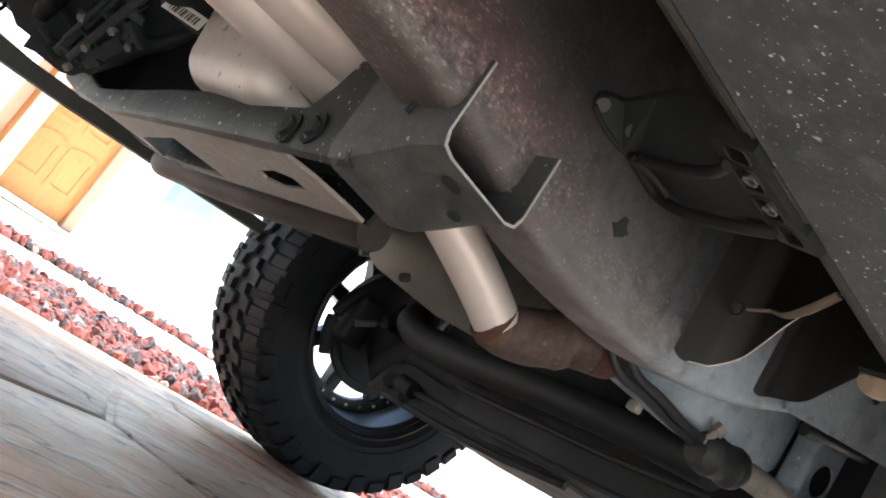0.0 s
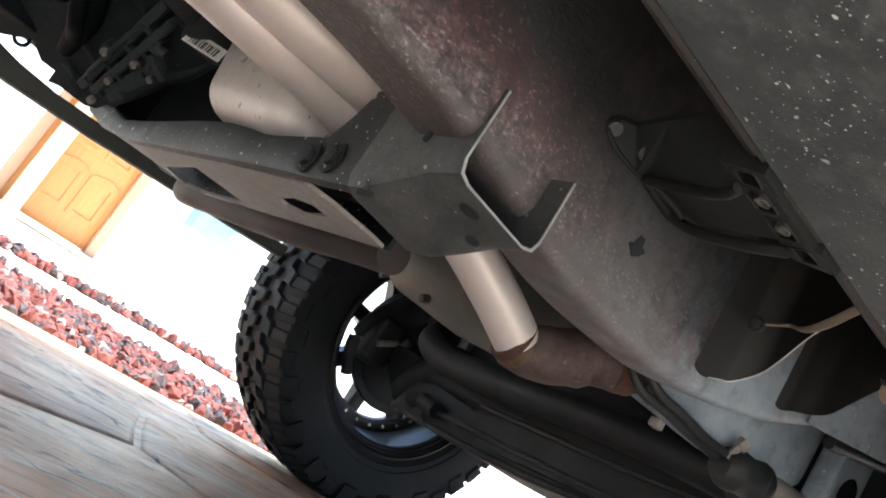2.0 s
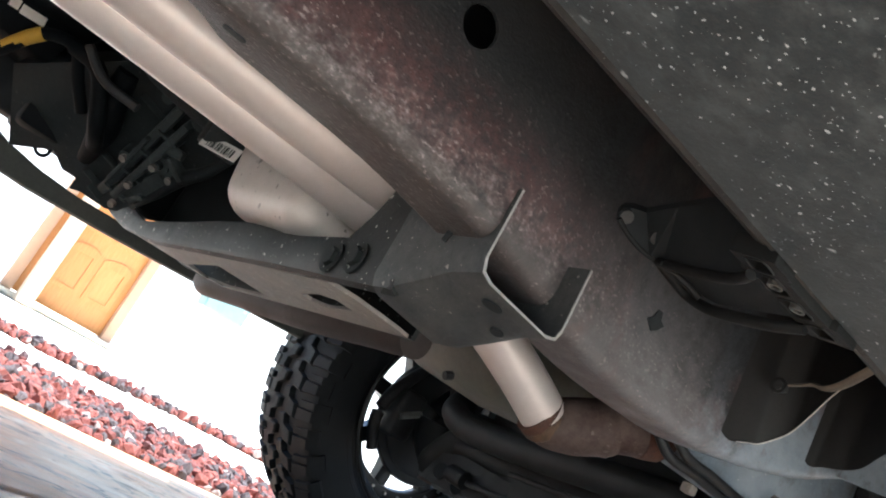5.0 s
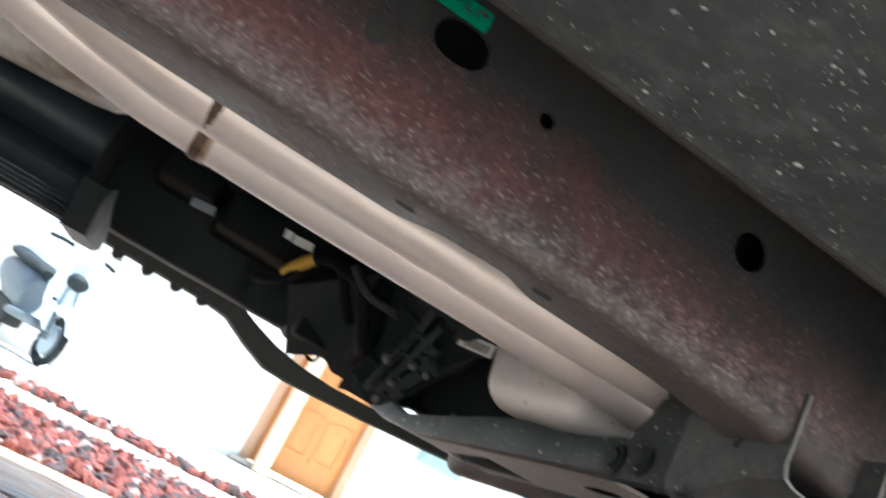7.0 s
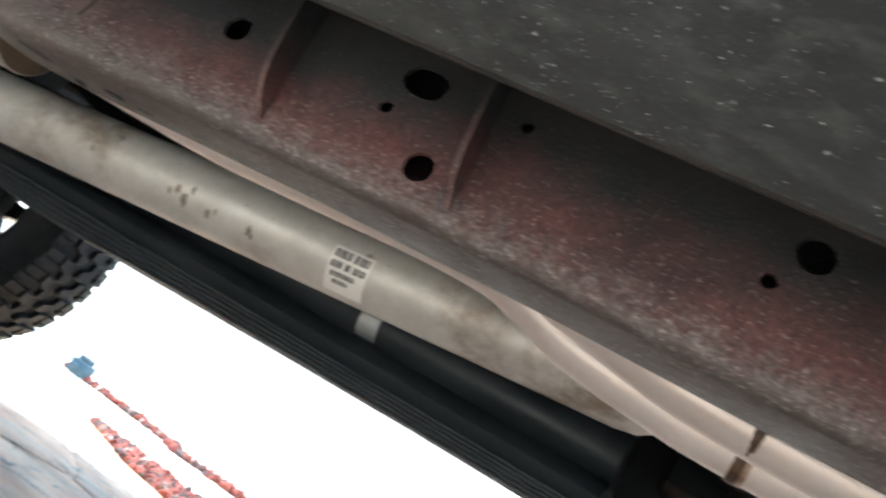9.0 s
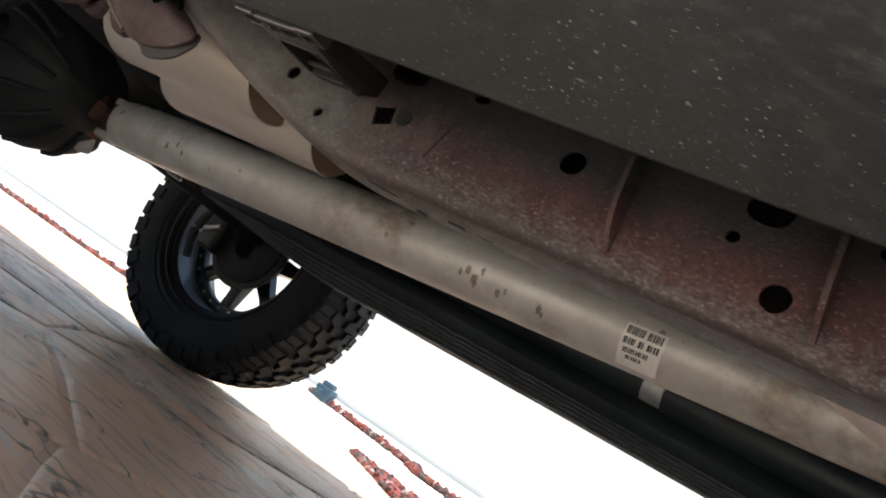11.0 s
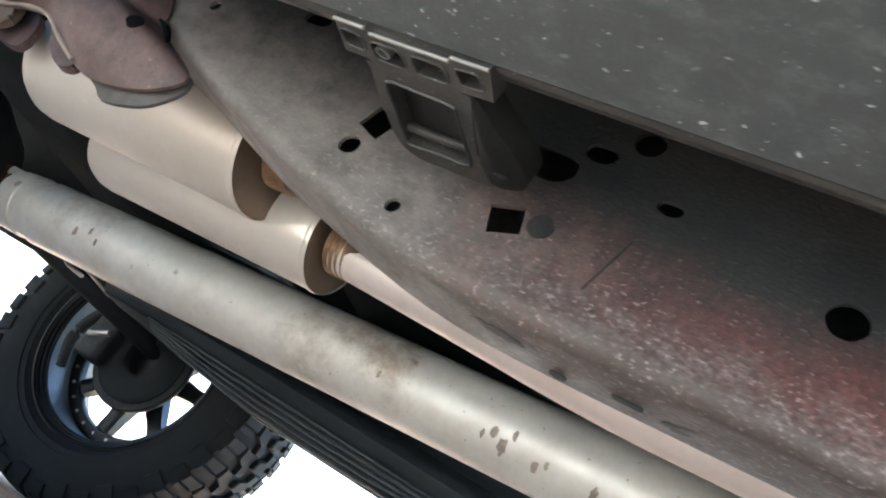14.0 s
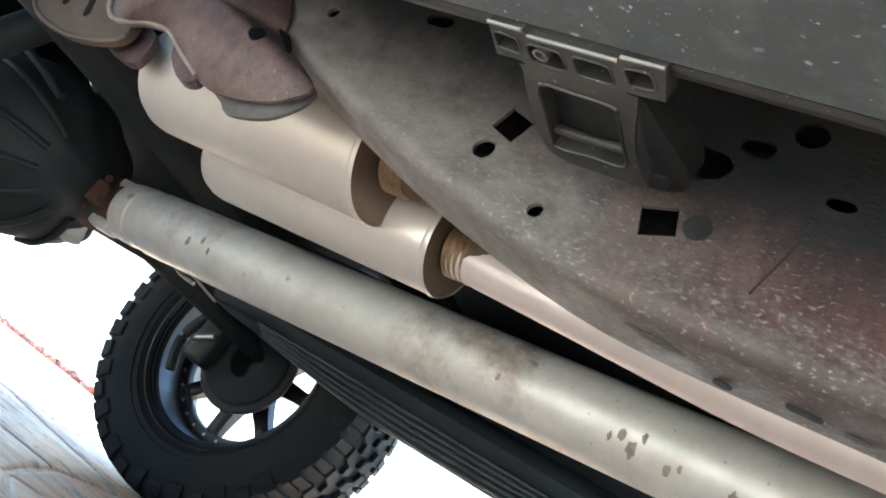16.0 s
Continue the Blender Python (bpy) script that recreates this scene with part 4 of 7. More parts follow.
cat = tp("catalyst_elbow", bm_tube([(-0.668, -0.248, 0.428), (-0.655, -0.252, 0.426), (-0.630, -0.266, 0.437), (-0.606, -0.283, 0.452), (-0.598, -0.288, 0.458), (-0.575, -0.300, 0.475), (-0.548, -0.310, 0.490), (-0.530, -0.315, 0.515), (-0.525, -0.315, 0.56)], [0.029, 0.033, 0.037, 0.036, 0.033, 0.041, 0.046, 0.047, 0.047], 32), M_RUST, "rust-brown cast exhaust elbow")
sub("seam", bm_tube([(-0.612, -0.279, 0.4485), (-0.604, -0.284, 0.4535), (-0.596, -0.289, 0.4595)], [0.036, 0.0385, 0.036], 32), M_RUST, cat, "raised seam")
sub("rust_ring", bm_tube([(-0.680, -0.2445, 0.4305), (-0.674, -0.246, 0.4290), (-0.668, -0.248, 0.4280)], [0.0322, 0.0335, 0.0330], 32), M_RUSTY, cat, "thin rusty ring at the pipe joint")
sub("rust_patch", bm_tube([(-0.572, -0.3015, 0.477), (-0.560, -0.3065, 0.484), (-0.549, -0.310, 0.4895)], [0.0425, 0.0452, 0.0467], 32), M_RUSTY, cat, "red-brown rusted band")


def muffler(a, b, r, label):
    a, b = Vector(a), Vector(b)
    d = (b - a).normalized()
    path = [a, a + d * 0.006, a + d * 0.012, b - d * 0.045, b - d * 0.030, b - d * 0.017, b - d * 0.007, b]
    m = tp("muffler", bm_tube(path, [r * 0.94, r * 0.99, r, r, r * 0.975, r * 0.90, r * 0.76, r * 0.50], 48, raw=True), M_MUFF, label)
    sub("rim_seam", bm_tube([a - d * 0.003, a + d * 0.002, a + d * 0.006], [r * 1.0, r * 1.02, r * 1.0], 48, raw=True, cap=False), M_MUFF, m)
    sub("end_cap", bm_tube([a - d * 0.001, a + d * 0.002], [r * 0.985, r * 0.985], 48, raw=True), grimy("cap_steel", (0.15, 0.118, 0.085), (0.23, 0.185, 0.14), 0.4, 0.7, scale=8, amount=0.6), m, "dull end cap")
    rings = []
    for i in range(9):
        rings.append((a - d * (0.002 + 0.0045 * i), 0.036 if i % 2 else 0.031))
    sub("bellows", bm_tube([p for p, _ in rings], [q for _, q in rings], 32, raw=True), grimy("bronzed_collar", (0.20, 0.125, 0.065), (0.42, 0.32, 0.22), 0.35, 0.6, scale=40, amount=0.7, bump=0.05), m, "bronze-tinted ridged inlet collar")
    sub("inlet", bm_tube([a - d * 0.036, a - d * 0.055, a - d * 0.085], [0.033, 0.033, 0.0305], 32, raw=True), M_HEAT, m, "heat-browned inlet")
    return m


muffler((-2.684, -0.226, 0.575), (-3.11, -0.222, 0.563), 0.065, "bright brushed steel muffler")
muffler((-2.752, -0.335, 0.598), (-3.15, -0.350, 0.588), 0.079, "bright brushed steel muffler")
tp("tail_pipe", bm_tube([(-3.13, -0.330, 0.605), (-3.20, -0.325, 0.650), (-3.32, -0.35, 0.70), (-3.8, -0.45, 0.74)], 0.030, 20), M_PIPE, "pale stainless tail pipe")

# driveshaft with yoke, weld rings, paper label and dents of mud
SA, SB = Vector((-1.66, 0.0, 0.590)), Vector((-3.450, 0.0, 0.463))
sd = (SB - SA).normalized()
shaft = tp("driveshaft", bm_tube([SA, SA + sd * 0.02, SA + sd * 0.05, SB - sd * 0.085, SB - sd * 0.08, SB - sd * 0.02, SB], [0.045, 0.055, 0.0585, 0.0585, 0.0560, 0.0560, 0.0545], 48, raw=True), M_SHAFT, "dusty aluminium driveshaft tube")
sub("weld_ring", bm_tube([SB - sd * 0.047, SB - sd * 0.044, SB - sd * 0.041], [0.056, 0.0578, 0.056], 40, raw=True, cap=False), M_SHAFT, shaft)
for sgn in (-1, 1):
    sub("yoke_ear", bm_box((-3.515, -0.018, 0.456 + sgn * 0.043 - 0.008), (-3.455, 0.018, 0.460 + sgn * 0.043 + 0.008), 0.006), M_SHAFT, shaft, "cast yoke ear")
sub("joint_cross", bm_cyl((-3.50, -0.045, 0.456), (-3.50, 0.045, 0.456), 0.017, seg=16), M_RUSTY, shaft, "rusty universal joint")
sub("joint_cross", bm_cyl((-3.50, 0, 0.408), (-3.50, 0, 0.504), 0.017, seg=16), M_RUSTY, shaft, "rusty universal joint")


def on_shaft(x, ang, r=0.0588):
    """A place on the tube: along it by x, round it by ang (0: towards the near side, 90: down)."""
    f = (x - SA.x) / (SB.x - SA.x)
    c = SA.lerp(SB, f)
    a = radians(ang)
    return c + Vector((0, -math.cos(a), -math.sin(a))) * r


bm = bmesh.new()
grid = [[bm.verts.new(on_shaft(x, a, 0.0593)) for a in range(0, 73, 6)] for x in (-2.095, -2.110, -2.125, -2.140, -2.160)]
for a, b in zip(grid, grid[1:]):
    for i in range(len(a) - 1):
        bm.faces.new((a[i], a[i + 1], b[i + 1], b[i]))
sub("label", bm, M_LABEL, shaft, "white paper part label")
for i, (ang, x0, x1, h) in enumerate(((10, -2.156, -2.128, 6), (10, -2.123, -2.099, 6), (26, -2.156, -2.136, 5), (26, -2.132, -2.122, 5), (26, -2.118, -2.099, 5), (40, -2.152, -2.112, 4), (51, -2.146, -2.120, 3.5))):
    bm = bmesh.new()
    n = max(2, int((x1 - x0) / 0.004))
    for j in range(n):
        xa = x0 + (x1 - x0) * j / n
        xb = xa + (x1 - x0) / n * (0.80, 0.55, 0.70)[j % 3]
        q = [bm.verts.new(on_shaft(xx, aa, 0.0597)) for xx, aa in ((xa, ang - h), (xb, ang - h), (xb, ang + h), (xa, ang + h))]
        bm.faces.new(q)
    sub("print", bm, M_INK, shaft, "dark print bars")
rng = random.Random(11)
for x, ang, r in ((-2.378, 38, 0.006), (-2.365, 30, 0.004), (-2.441, 20, 0.006), (-2.425, 33, 0.008), (-2.415, 14, 0.005), (-2.30, 36, 0.006), (-2.294, 44, 0.004), (-2.455, 28, 0.004), (-2.62, 18, 0.004), (-3.2, 12, 0.005), (-3.23, 22, 0.006), (-3.18, 24, 0.004)):
    bm = bmesh.new()
    ctr = bm.verts.new(on_shaft(x, ang, 0.0601))
    ring = []
    for i in range(15):
        t = 2 * math.pi * i / 15
        q = rng.uniform(0.7, 1.2)
        ring.append(bm.verts.new(on_shaft(x + r * 0.8 * q * math.cos(t), ang + math.degrees(r * 1.5 * q * math.sin(t) / 0.0588), 0.0589)))
    for i in range(15):
        bm.faces.new((ctr, ring[i], ring[(i + 1) % 15]))
    sub("mud_spot", bm, M_MUD, shaft, "dried brown mud spot")

# fuel tank: shouldered side, ribbed lower bevel, strap and front lip
TX = [-3.36, -3.33, -3.26, -3.12, -2.9, -2.6, -2.3, -2.0, -1.74, -1.70, -1.685]


def tank_section(x):
    low = lerp_table([(-3.36, 0.440), (-3.2, 0.425), (-3.0, 0.402), (-2.8, 0.396), (-2.5, 0.405), (-2.0, 0.412), (-1.68, 0.412)], x)
    inn = lerp_table([(-3.36, 0.20), (-3.2, 0.165), (-3.0, 0.150), (-2.0, 0.150), (-1.72, 0.150), (-1.685, 0.165)], x)
    pts = [(inn + 0.085, 0.64), (inn + 0.066, 0.603), (inn + 0.040, 0.588), (inn + 0.022, 0.568), (inn + 0.013, 0.545), (inn + 0.014, 0.522), (inn + 0.024, 0.505), (inn + 0.042, 0.496), (inn + 0.036, 0.491), (inn + 0.018, 0.485), (inn + 0.006, 0.474), (inn + 0.002, 0.462), (inn + 0.008, 0.450), (inn + 0.018, 0.443)]
    n = 5
    for i in range(n):
        z = 0.440 - (0.440 - low) * i / n
        y = inn + 0.022 + 0.042 * (i / n)
        h = (0.440 - low) / n
        pts += [(y - 0.001, z), (y - 0.005, z - h * 0.18), (y - 0.004, z - h * 0.60), (y + 0.014, z - h * 0.64), (y + 0.014, z - h * 0.96)]
    pts += [(inn + 0.075, low), (inn + 0.10, low + 0.012), (0.50, low + 0.09), (0.52, 0.64)]
    return [(x, y, z) for y, z in pts]


tank = tp("fuel_tank", bm_loft([tank_section(x) for x in TX]), M_TANK, "black plastic fuel tank with ribbed underside")
sec = [[(x, y, z) for y, z in ((0.158, 0.472), (0.152, 0.455), (0.215, 0.408), (0.50, 0.418), (0.50, 0.44), (0.22, 0.46))] for x in (-1.683, -1.665, -1.645, -1.638)]
for i, s in enumerate(sec):
    if i == 3:
        sec[i] = [(x, y + 0.02, z + 0.01) for x, y, z in s]
sub("front_lip", bm_loft(sec), grimy("grey_plastic_lip", (0.010, 0.0115, 0.013), (0.030, 0.031, 0.032), 0.6, scale=12, amount=0.6), tank, "grey moulded front lip")
strap_line = [(0.216, 0.604), (0.189, 0.589), (0.170, 0.569), (0.161, 0.545), (0.162, 0.522), (0.171, 0.507), (0.186, 0.499)]
sub("strap", bm_loft([[(-2.160, y - 0.003, z), (-2.122, y - 0.003, z), (-2.122, y + 0.004, z), (-2.160, y + 0.004, z)] for y, z in strap_line]), M_STRAP, tank, "galvanised tank strap")
# paler than the tank: light reflected along the ribs, put into their colour
M_RIB_GLINT = grimy("glinting_rib", (0.0374, 0.0442, 0.0493), (0.1020, 0.1122, 0.1190), 0.45, scale=25, amount=0.8)
for i in range(5):
    line = []
    for x in (-3.20, -3.0, -2.8, -2.5, -2.2, -1.95, -1.72):
        low, inn = lerp_table([(-3.36, 0.440), (-3.2, 0.425), (-3.0, 0.402), (-2.8, 0.396), (-2.5, 0.405), (-2.0, 0.412), (-1.68, 0.412)], x), lerp_table([(-3.2, 0.165), (-3.0, 0.150), (-1.72, 0.150)], x)
        h = (0.440 - low) / 5
        line.append((x, inn + 0.0175 + 0.0084 * i, 0.440 - h * (i + 0.36)))
    sub("rib", bm_tube(line, 0.0021, 6, n=4), M_RIB_GLINT, tank, "rib under the tank, its reflected light put into the colour")
for q in range(3):
    sub("vent_line", bm_tube([(-1.78, 0.19, 0.60 + q * 0.012), (-2.2, 0.215, 0.585 + q * 0.012), (-2.9, 0.215, 0.575 + q * 0.012)], 0.006, 8), M_BLACK, tank)
tp("skid_hook", bm_tube([(-3.31, 0.10, 0.425), (-3.36, 0.10, 0.43), (-3.385, 0.10, 0.446), (-3.37, 0.10, 0.462), (-3.30, 0.11, 0.468)], 0.004, 8), M_BOLT, "bright bent wire hook")

# crossmember: dark rear wall, dusty bottom plate, and the flared open bracket under the near rail
CB = [(-0.46, 0.400), (-0.38, 0.399), (-0.25, 0.399), (0.0, 0.394), (0.2, 0.390), (0.4, 0.400), (0.56, 0.425)]
CT = [(-0.46, 0.475), (-0.405, 0.498), (-0.378, 0.497), (-0.365, 0.470), (-0.345, 0.444), (-0.22, 0.436), (-0.116, 0.445), (0.0, 0.440), (0.135, 0.429), (0.3, 0.421), (0.56, 0.47)]
CY = [-0.455, -0.42, -0.405, -0.39, -0.378, -0.365, -0.345, -0.33, -0.27, -0.22, -0.16, -0.10, 0.0, 0.1, 0.2, 0.3, 0.42, 0.56]
sec = []
for y in CY:
    b, t = lerp_table(CB, y), lerp_table(CT, y)
    sec.append([(-1.070, y, t), (-1.075, y, t - 0.002), (-1.075, y, b + 0.010), (-1.072, y, b + 0.003), (-1.066, y, b), (-1.063, y, b + 0.004), (-1.070, y, b + 0.012), (-1.071, y, t)])
cross = tp("crossmember", bm_loft(sec), M_BEAM, "black painted steel crossmember, dusty below")
outline = [(-1.062, -0.330), (-1.068, 0.30), (-1.05, 0.56), (-0.93, 0.56), (-0.945, 0.2), (-0.950, -0.30), (-0.948, -0.322), (-0.975, -0.332), (-1.03, -0.338)]
sub("bottom_plate", bm_plate([(u, v) for u, v in outline], [[(-1.005, -0.170), (-1.018, -0.234), (-1.013, -0.268), (-0.992, -0.269), (-0.979, -0.192), (-0.989, -0.166)], [(-1.013, 0.199), (-1.036, 0.02), (-0.957, 0.013), (-0.952, 0.167), (-0.952, 0.267)]], lambda u, v, d: (u, v, lerp_table(CB, v) + d), 0.004), M_PLATE, cross, "grey dusty bottom plate with a slot")
sec = []
for y in CY[7:]:
    b, t = lerp_table(CB, y), lerp_table(CT, y)
    sec.append([(-0.952, y, b), (-0.947, y, b), (-0.943, y, t + 0.03), (-0.948, y, t + 0.03)])
sub("front_wall", bm_loft(sec), M_BEAM, cross)
# black sheet added above the openings, standing for the shade inside the beam
sub("dark_backing", bm_box((-1.068, -0.50, 0.4345), (-0.96, -0.02, 0.439)), M_BLACK, cross)
# flared bracket: three walls of pressed plate with a bright cut edge
BY = [-0.555, -0.54, -0.52, -0.50, -0.48, -0.46, -0.445, -0.425]
BB = [(-0.56, 0.4275), (-0.52, 0.4235), (-0.48, 0.410), (-0.44, 0.398), (-0.37, 0.398)]


def br_section(y, t, off=0.0):
    zb = lerp_table(BB, y) + off
    top = 0.500
    xa, xb = -1.077 + off, lerp_table([(-0.56, -0.980), (-0.45, -0.978), (-0.37, -0.985)], y) - off
    pts = [(xa, top), (xa, zb + 0.014), (xa + 0.004, zb + 0.004), (xa + 0.014, zb), (xb - 0.012, zb - 0.006), (xb - 0.003, zb - 0.003), (xb, zb + 0.006), (xb - 0.001, top - 0.012)]
    return [(x, y, z) for x, z in pts]


bm = bmesh.new()
outer = [[bm.verts.new(p) for p in br_section(y, 0)] for y in BY]
inner = [[bm.verts.new(p) for p in br_section(y, 0, 0.0025)] for y in BY]
for rows in (outer, inner):
    for a, b in zip(rows, rows[1:]):
        for i in range(len(a) - 1):
            bm.faces.new((a[i], a[i + 1], b[i + 1], b[i]))
for i in range(len(outer[0]) - 1):
    bm.faces.new((outer[-1][i], outer[-1][i + 1], inner[-1][i + 1], inner[-1][i]))
for r in range(len(BY) - 1):
    for i in (0, len(outer[0]) - 1):
        bm.faces.new((outer[r][i], outer[r + 1][i], inner[r + 1][i], inner[r][i]))
sub("flared_end", bm, grimy("bracket_plate", (0.018, 0.021, 0.024), (0.080, 0.080, 0.077), 0.55, scale=22, amount=0.8, specks=(95, (0.32, 0.3, 0.27), 0.6), speck_size=0.22), cross, "pressed steel bracket with an open end")
bm = bmesh.new()
a, b = br_section(-0.5556, 0, 0.0001), br_section(-0.5556, 0, 0.0019)
va, vb = [bm.verts.new(p) for p in a], [bm.verts.new(p) for p in b]
vc, vd = [bm.verts.new((p[0], p[1] + 0.0015, p[2])) for p in a], [bm.verts.new((p[0], p[1] + 0.0015, p[2])) for p in b]
for i in range(len(a) - 1):
    bm.faces.new((va[i], va[i + 1], vb[i + 1], vb[i]))
    bm.faces.new((va[i], va[i + 1], vc[i + 1], vc[i]))
    bm.faces.new((vb[i], vb[i + 1], vd[i + 1], vd[i]))
sub("cut_edge", bm, grimy("dull_cut_edge", (0.24, 0.24, 0.235), (0.40, 0.39, 0.38), 0.45, 0.5, scale=60, amount=0.7), cross, "bright bare cut edge")
# black discs stand for the dark insides of the holes
for x, y, r in ((-1.036, -0.535, 0.0095), (-1.001, -0.510, 0.0065)):
    z = lerp_table(BB, y)
    sub("hole", bm_plate(disc(x, y, r, r * 0.8), [], lambda u, v, d: (u, v, lerp_table(BB, v) - 0.006 * (u + 1.063) / 0.071 - 0.0014 - d), 0.0008), M_BLACK, cross, "dark hole")
for y, z in ((-0.338, 0.419), (-0.380, 0.423)):
    sub("bolt", bm_cyl((-1.0815, y, z), (-1.075, y, z), 0.0095, 0.011, seg=6), M_BEAM, cross, "grimy flange bolt")
    sub("washer", bm_cyl((-1.0775, y, z), (-1.0752, y, z), 0.016, seg=18), M_BEAM, cross)
sub("pressed_slot", bm_tube([(-1.0805, -0.500, 0.448), (-1.0805, -0.508, 0.474)], 0.0025, 8), M_BLACK, cross, "pressed slot")
tp("crossover_pipe", bm_tube([(-0.86, -0.20, 0.425), (-0.868, -0.1, 0.419), (-0.878, 0.05, 0.409), (-0.88, 0.30, 0.406), (-0.88, 0.46, 0.405), (-0.80, 0.56, 0.43)], 0.025, 20), grimy("brown_cast", (0.018, 0.0135, 0.0125), (0.045, 0.036, 0.032), 0.6, scale=9, amount=0.7), "dark brown crossover pipe")

# heat pan, front pan and gearbox
bm = bm_box((-1.085, -0.215, 0.440), (-0.93, 0.035, 0.66), 0.034, 5)
for v in bm.verts:
    if v.co.z < 0.55:
        v.co.z += 0.022 * max(0.0, (v.co.y + 0.12) / 0.15)
    v.co.y += 0.45 * max(0.0, v.co.z - 0.47)
tp("heat_shield", bm, M_SHIELD, "pale stamped aluminium heat shield with dark spots")
bm = bm_box((-0.665, -0.135, 0.432), (-0.40, 0.19, 0.56), 0.06, 6)
for v in bm.verts:
    v.co.z += 0.9 * max(0.0, v.co.y - 0.07) ** 1.5 + 0.25 * max(0.0, -0.06 - v.co.y)
pan = tp("gearbox_pan", bm, grimy("grey_green_pan", (0.115, 0.117, 0.096), (0.20, 0.196, 0.168), 0.55, 0.3, scale=10, amount=0.7), "grey-green stamped gearbox pan")
for q in ((-0.655, -0.02, 0.44), (-0.655, 0.11, 0.452)):
    sub("pan_bolt", bm_cyl(q, (q[0] - 0.012, q[1], q[2] - 0.006), 0.007, seg=6), M_CAST, pan, "small dark pan bolt")
sub("pan_flange", bm_box((-0.672, -0.15, 0.545), (-0.39, 0.22, 0.556), 0.004), M_PLATE, pan, "thin flange of the pan")
sub("pan_bracket", bm_box((-0.70, -0.245, 0.455), (-0.64, -0.150, 0.462), 0.002), M_PLATE, pan, "grey stay plate")
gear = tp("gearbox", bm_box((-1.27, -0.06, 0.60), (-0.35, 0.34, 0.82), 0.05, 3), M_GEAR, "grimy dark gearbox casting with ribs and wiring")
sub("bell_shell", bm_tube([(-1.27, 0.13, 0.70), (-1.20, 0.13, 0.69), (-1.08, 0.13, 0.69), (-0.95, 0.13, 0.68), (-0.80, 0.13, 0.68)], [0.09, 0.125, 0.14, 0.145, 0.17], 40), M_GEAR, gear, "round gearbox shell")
# tilted underside of the casting: floor, parallel ridges, bosses, fins and a hood
FACE = Matrix(((-0.844, 0.405, -0.352, -1.13), (0.537, 0.637, -0.553, 0.22), (0.0, -0.656, -0.755, 0.53), (0, 0, 0, 1)))
M_RIDGE = grimy("dusty_grey_ridge", (0.0119, 0.0154, 0.0159), (0.0494, 0.0594, 0.0582), 0.6, 0.1, scale=30, amount=0.9, specks=(120, (0.16, 0.155, 0.145), 0.4), speck_size=0.2)


def on_face(name, bm, mat, label=""):
    bm.transform(FACE)
    return sub(name, bm, mat, gear, label)


def ridge(u0, v0, u1, v1, w, h, base=-0.004, mat=None, name="casting_ridge"):
    """A bevelled bar from one point of the floor to another."""
    ln = math.hypot(u1 - u0, v1 - v0)
    bm = bm_box((-0.001, -w / 2, base), (ln, w / 2, h), min(w, h) * 0.22)
    bm.transform(Matrix.Translation((u0, v0, 0)) @ Matrix.Rotation(math.atan2(v1 - v0, u1 - u0), 4, "Z"))
    return on_face(name, bm, mat or M_RIDGE)


FLOOR = [(0.250, 0.165), (0.174, 0.129), (0.155, 0.155), (0.130, 0.157), (0.138, 0.183), (0.118, 0.178), (0.073, 0.183), (0.053, 0.176), (0.036, 0.155), (-0.002, 0.104), (-0.034, 0.054), (-0.064, 0.025), (-0.102, -0.027), (-0.075, -0.068), (0.008, -0.095), (0.03, -0.12), (0.26, 0.02)]
on_face("casting_floor", bm_plate(FLOOR, [], lambda u, v, d: (u, v, -d), 0.05), M_GEAR, "dark grimy casting floor")
ridge(0.076, 0.138, -0.012, -0.070, 0.015, 0.020)
ridge(0.053, 0.130, -0.030, -0.052, 0.012, 0.026)
ridge(0.064, 0.100, 0.020, -0.002, 0.007, 0.030)
ridge(0.036, 0.130, -0.010, 0.058, 0.024, 0.016)
ridge(0.016, 0.100, -0.024, 0.030, 0.020, 0.010)
ridge(-0.012, 0.020, -0.040, 0.045, 0.010, 0.020)
for k in range(4):
    ridge(0.070 - 0.020 * k, 0.118 - 0.046 * k, 0.036 - 0.020 * k, 0.128 - 0.046 * k, 0.005, 0.024)
for u0, v0, u1, v1 in ((0.114, 0.126, 0.090, 0.139), (0.093, 0.077, 0.065, 0.092), (0.051, -0.05, 0.012, -0.030), (0.102, 0.150, 0.080, 0.163)):
    ridge(u0, v0, u1, v1, 0.0025, 0.012, name="casting_fin")
for u, v, r, h in ((0.047, 0.049, 0.012, 0.026), (0.001, 0.040, 0.020, 0.014), (0.001, 0.040, 0.010, 0.024), (0.030, 0.090, 0.008, 0.026), (-0.045, -0.063, 0.020, 0.012), (0.010, -0.075, 0.010, 0.020), (0.012, 0.110, 0.006, 0.022)):
    on_face("casting_boss", bm_cyl((u, v, -0.004), (u, v, h), r, r * 0.86, seg=18), M_RIDGE)
for u, v, h in ((0.047, 0.049, 0.026), (0.001, 0.040, 0.024), (0.030, 0.090, 0.026), (-0.020, 0.060, 0.008), (0.060, 0.160, 0.004), (0.085, 0.000, 0.004)):
    on_face("bolt", bm_cyl((u, v, h - 0.002), (u, v, h + 0.007), 0.0062, seg=6), M_PLATE, "small casting bolt")
on_face("peg", bm_tube([(-0.003, 0.004, 0.012), (-0.018, 0.003, 0.016), (-0.035, 0.002, 0.018)], [0.009, 0.0085, 0.007], 14), M_RIDGE, "cast peg")
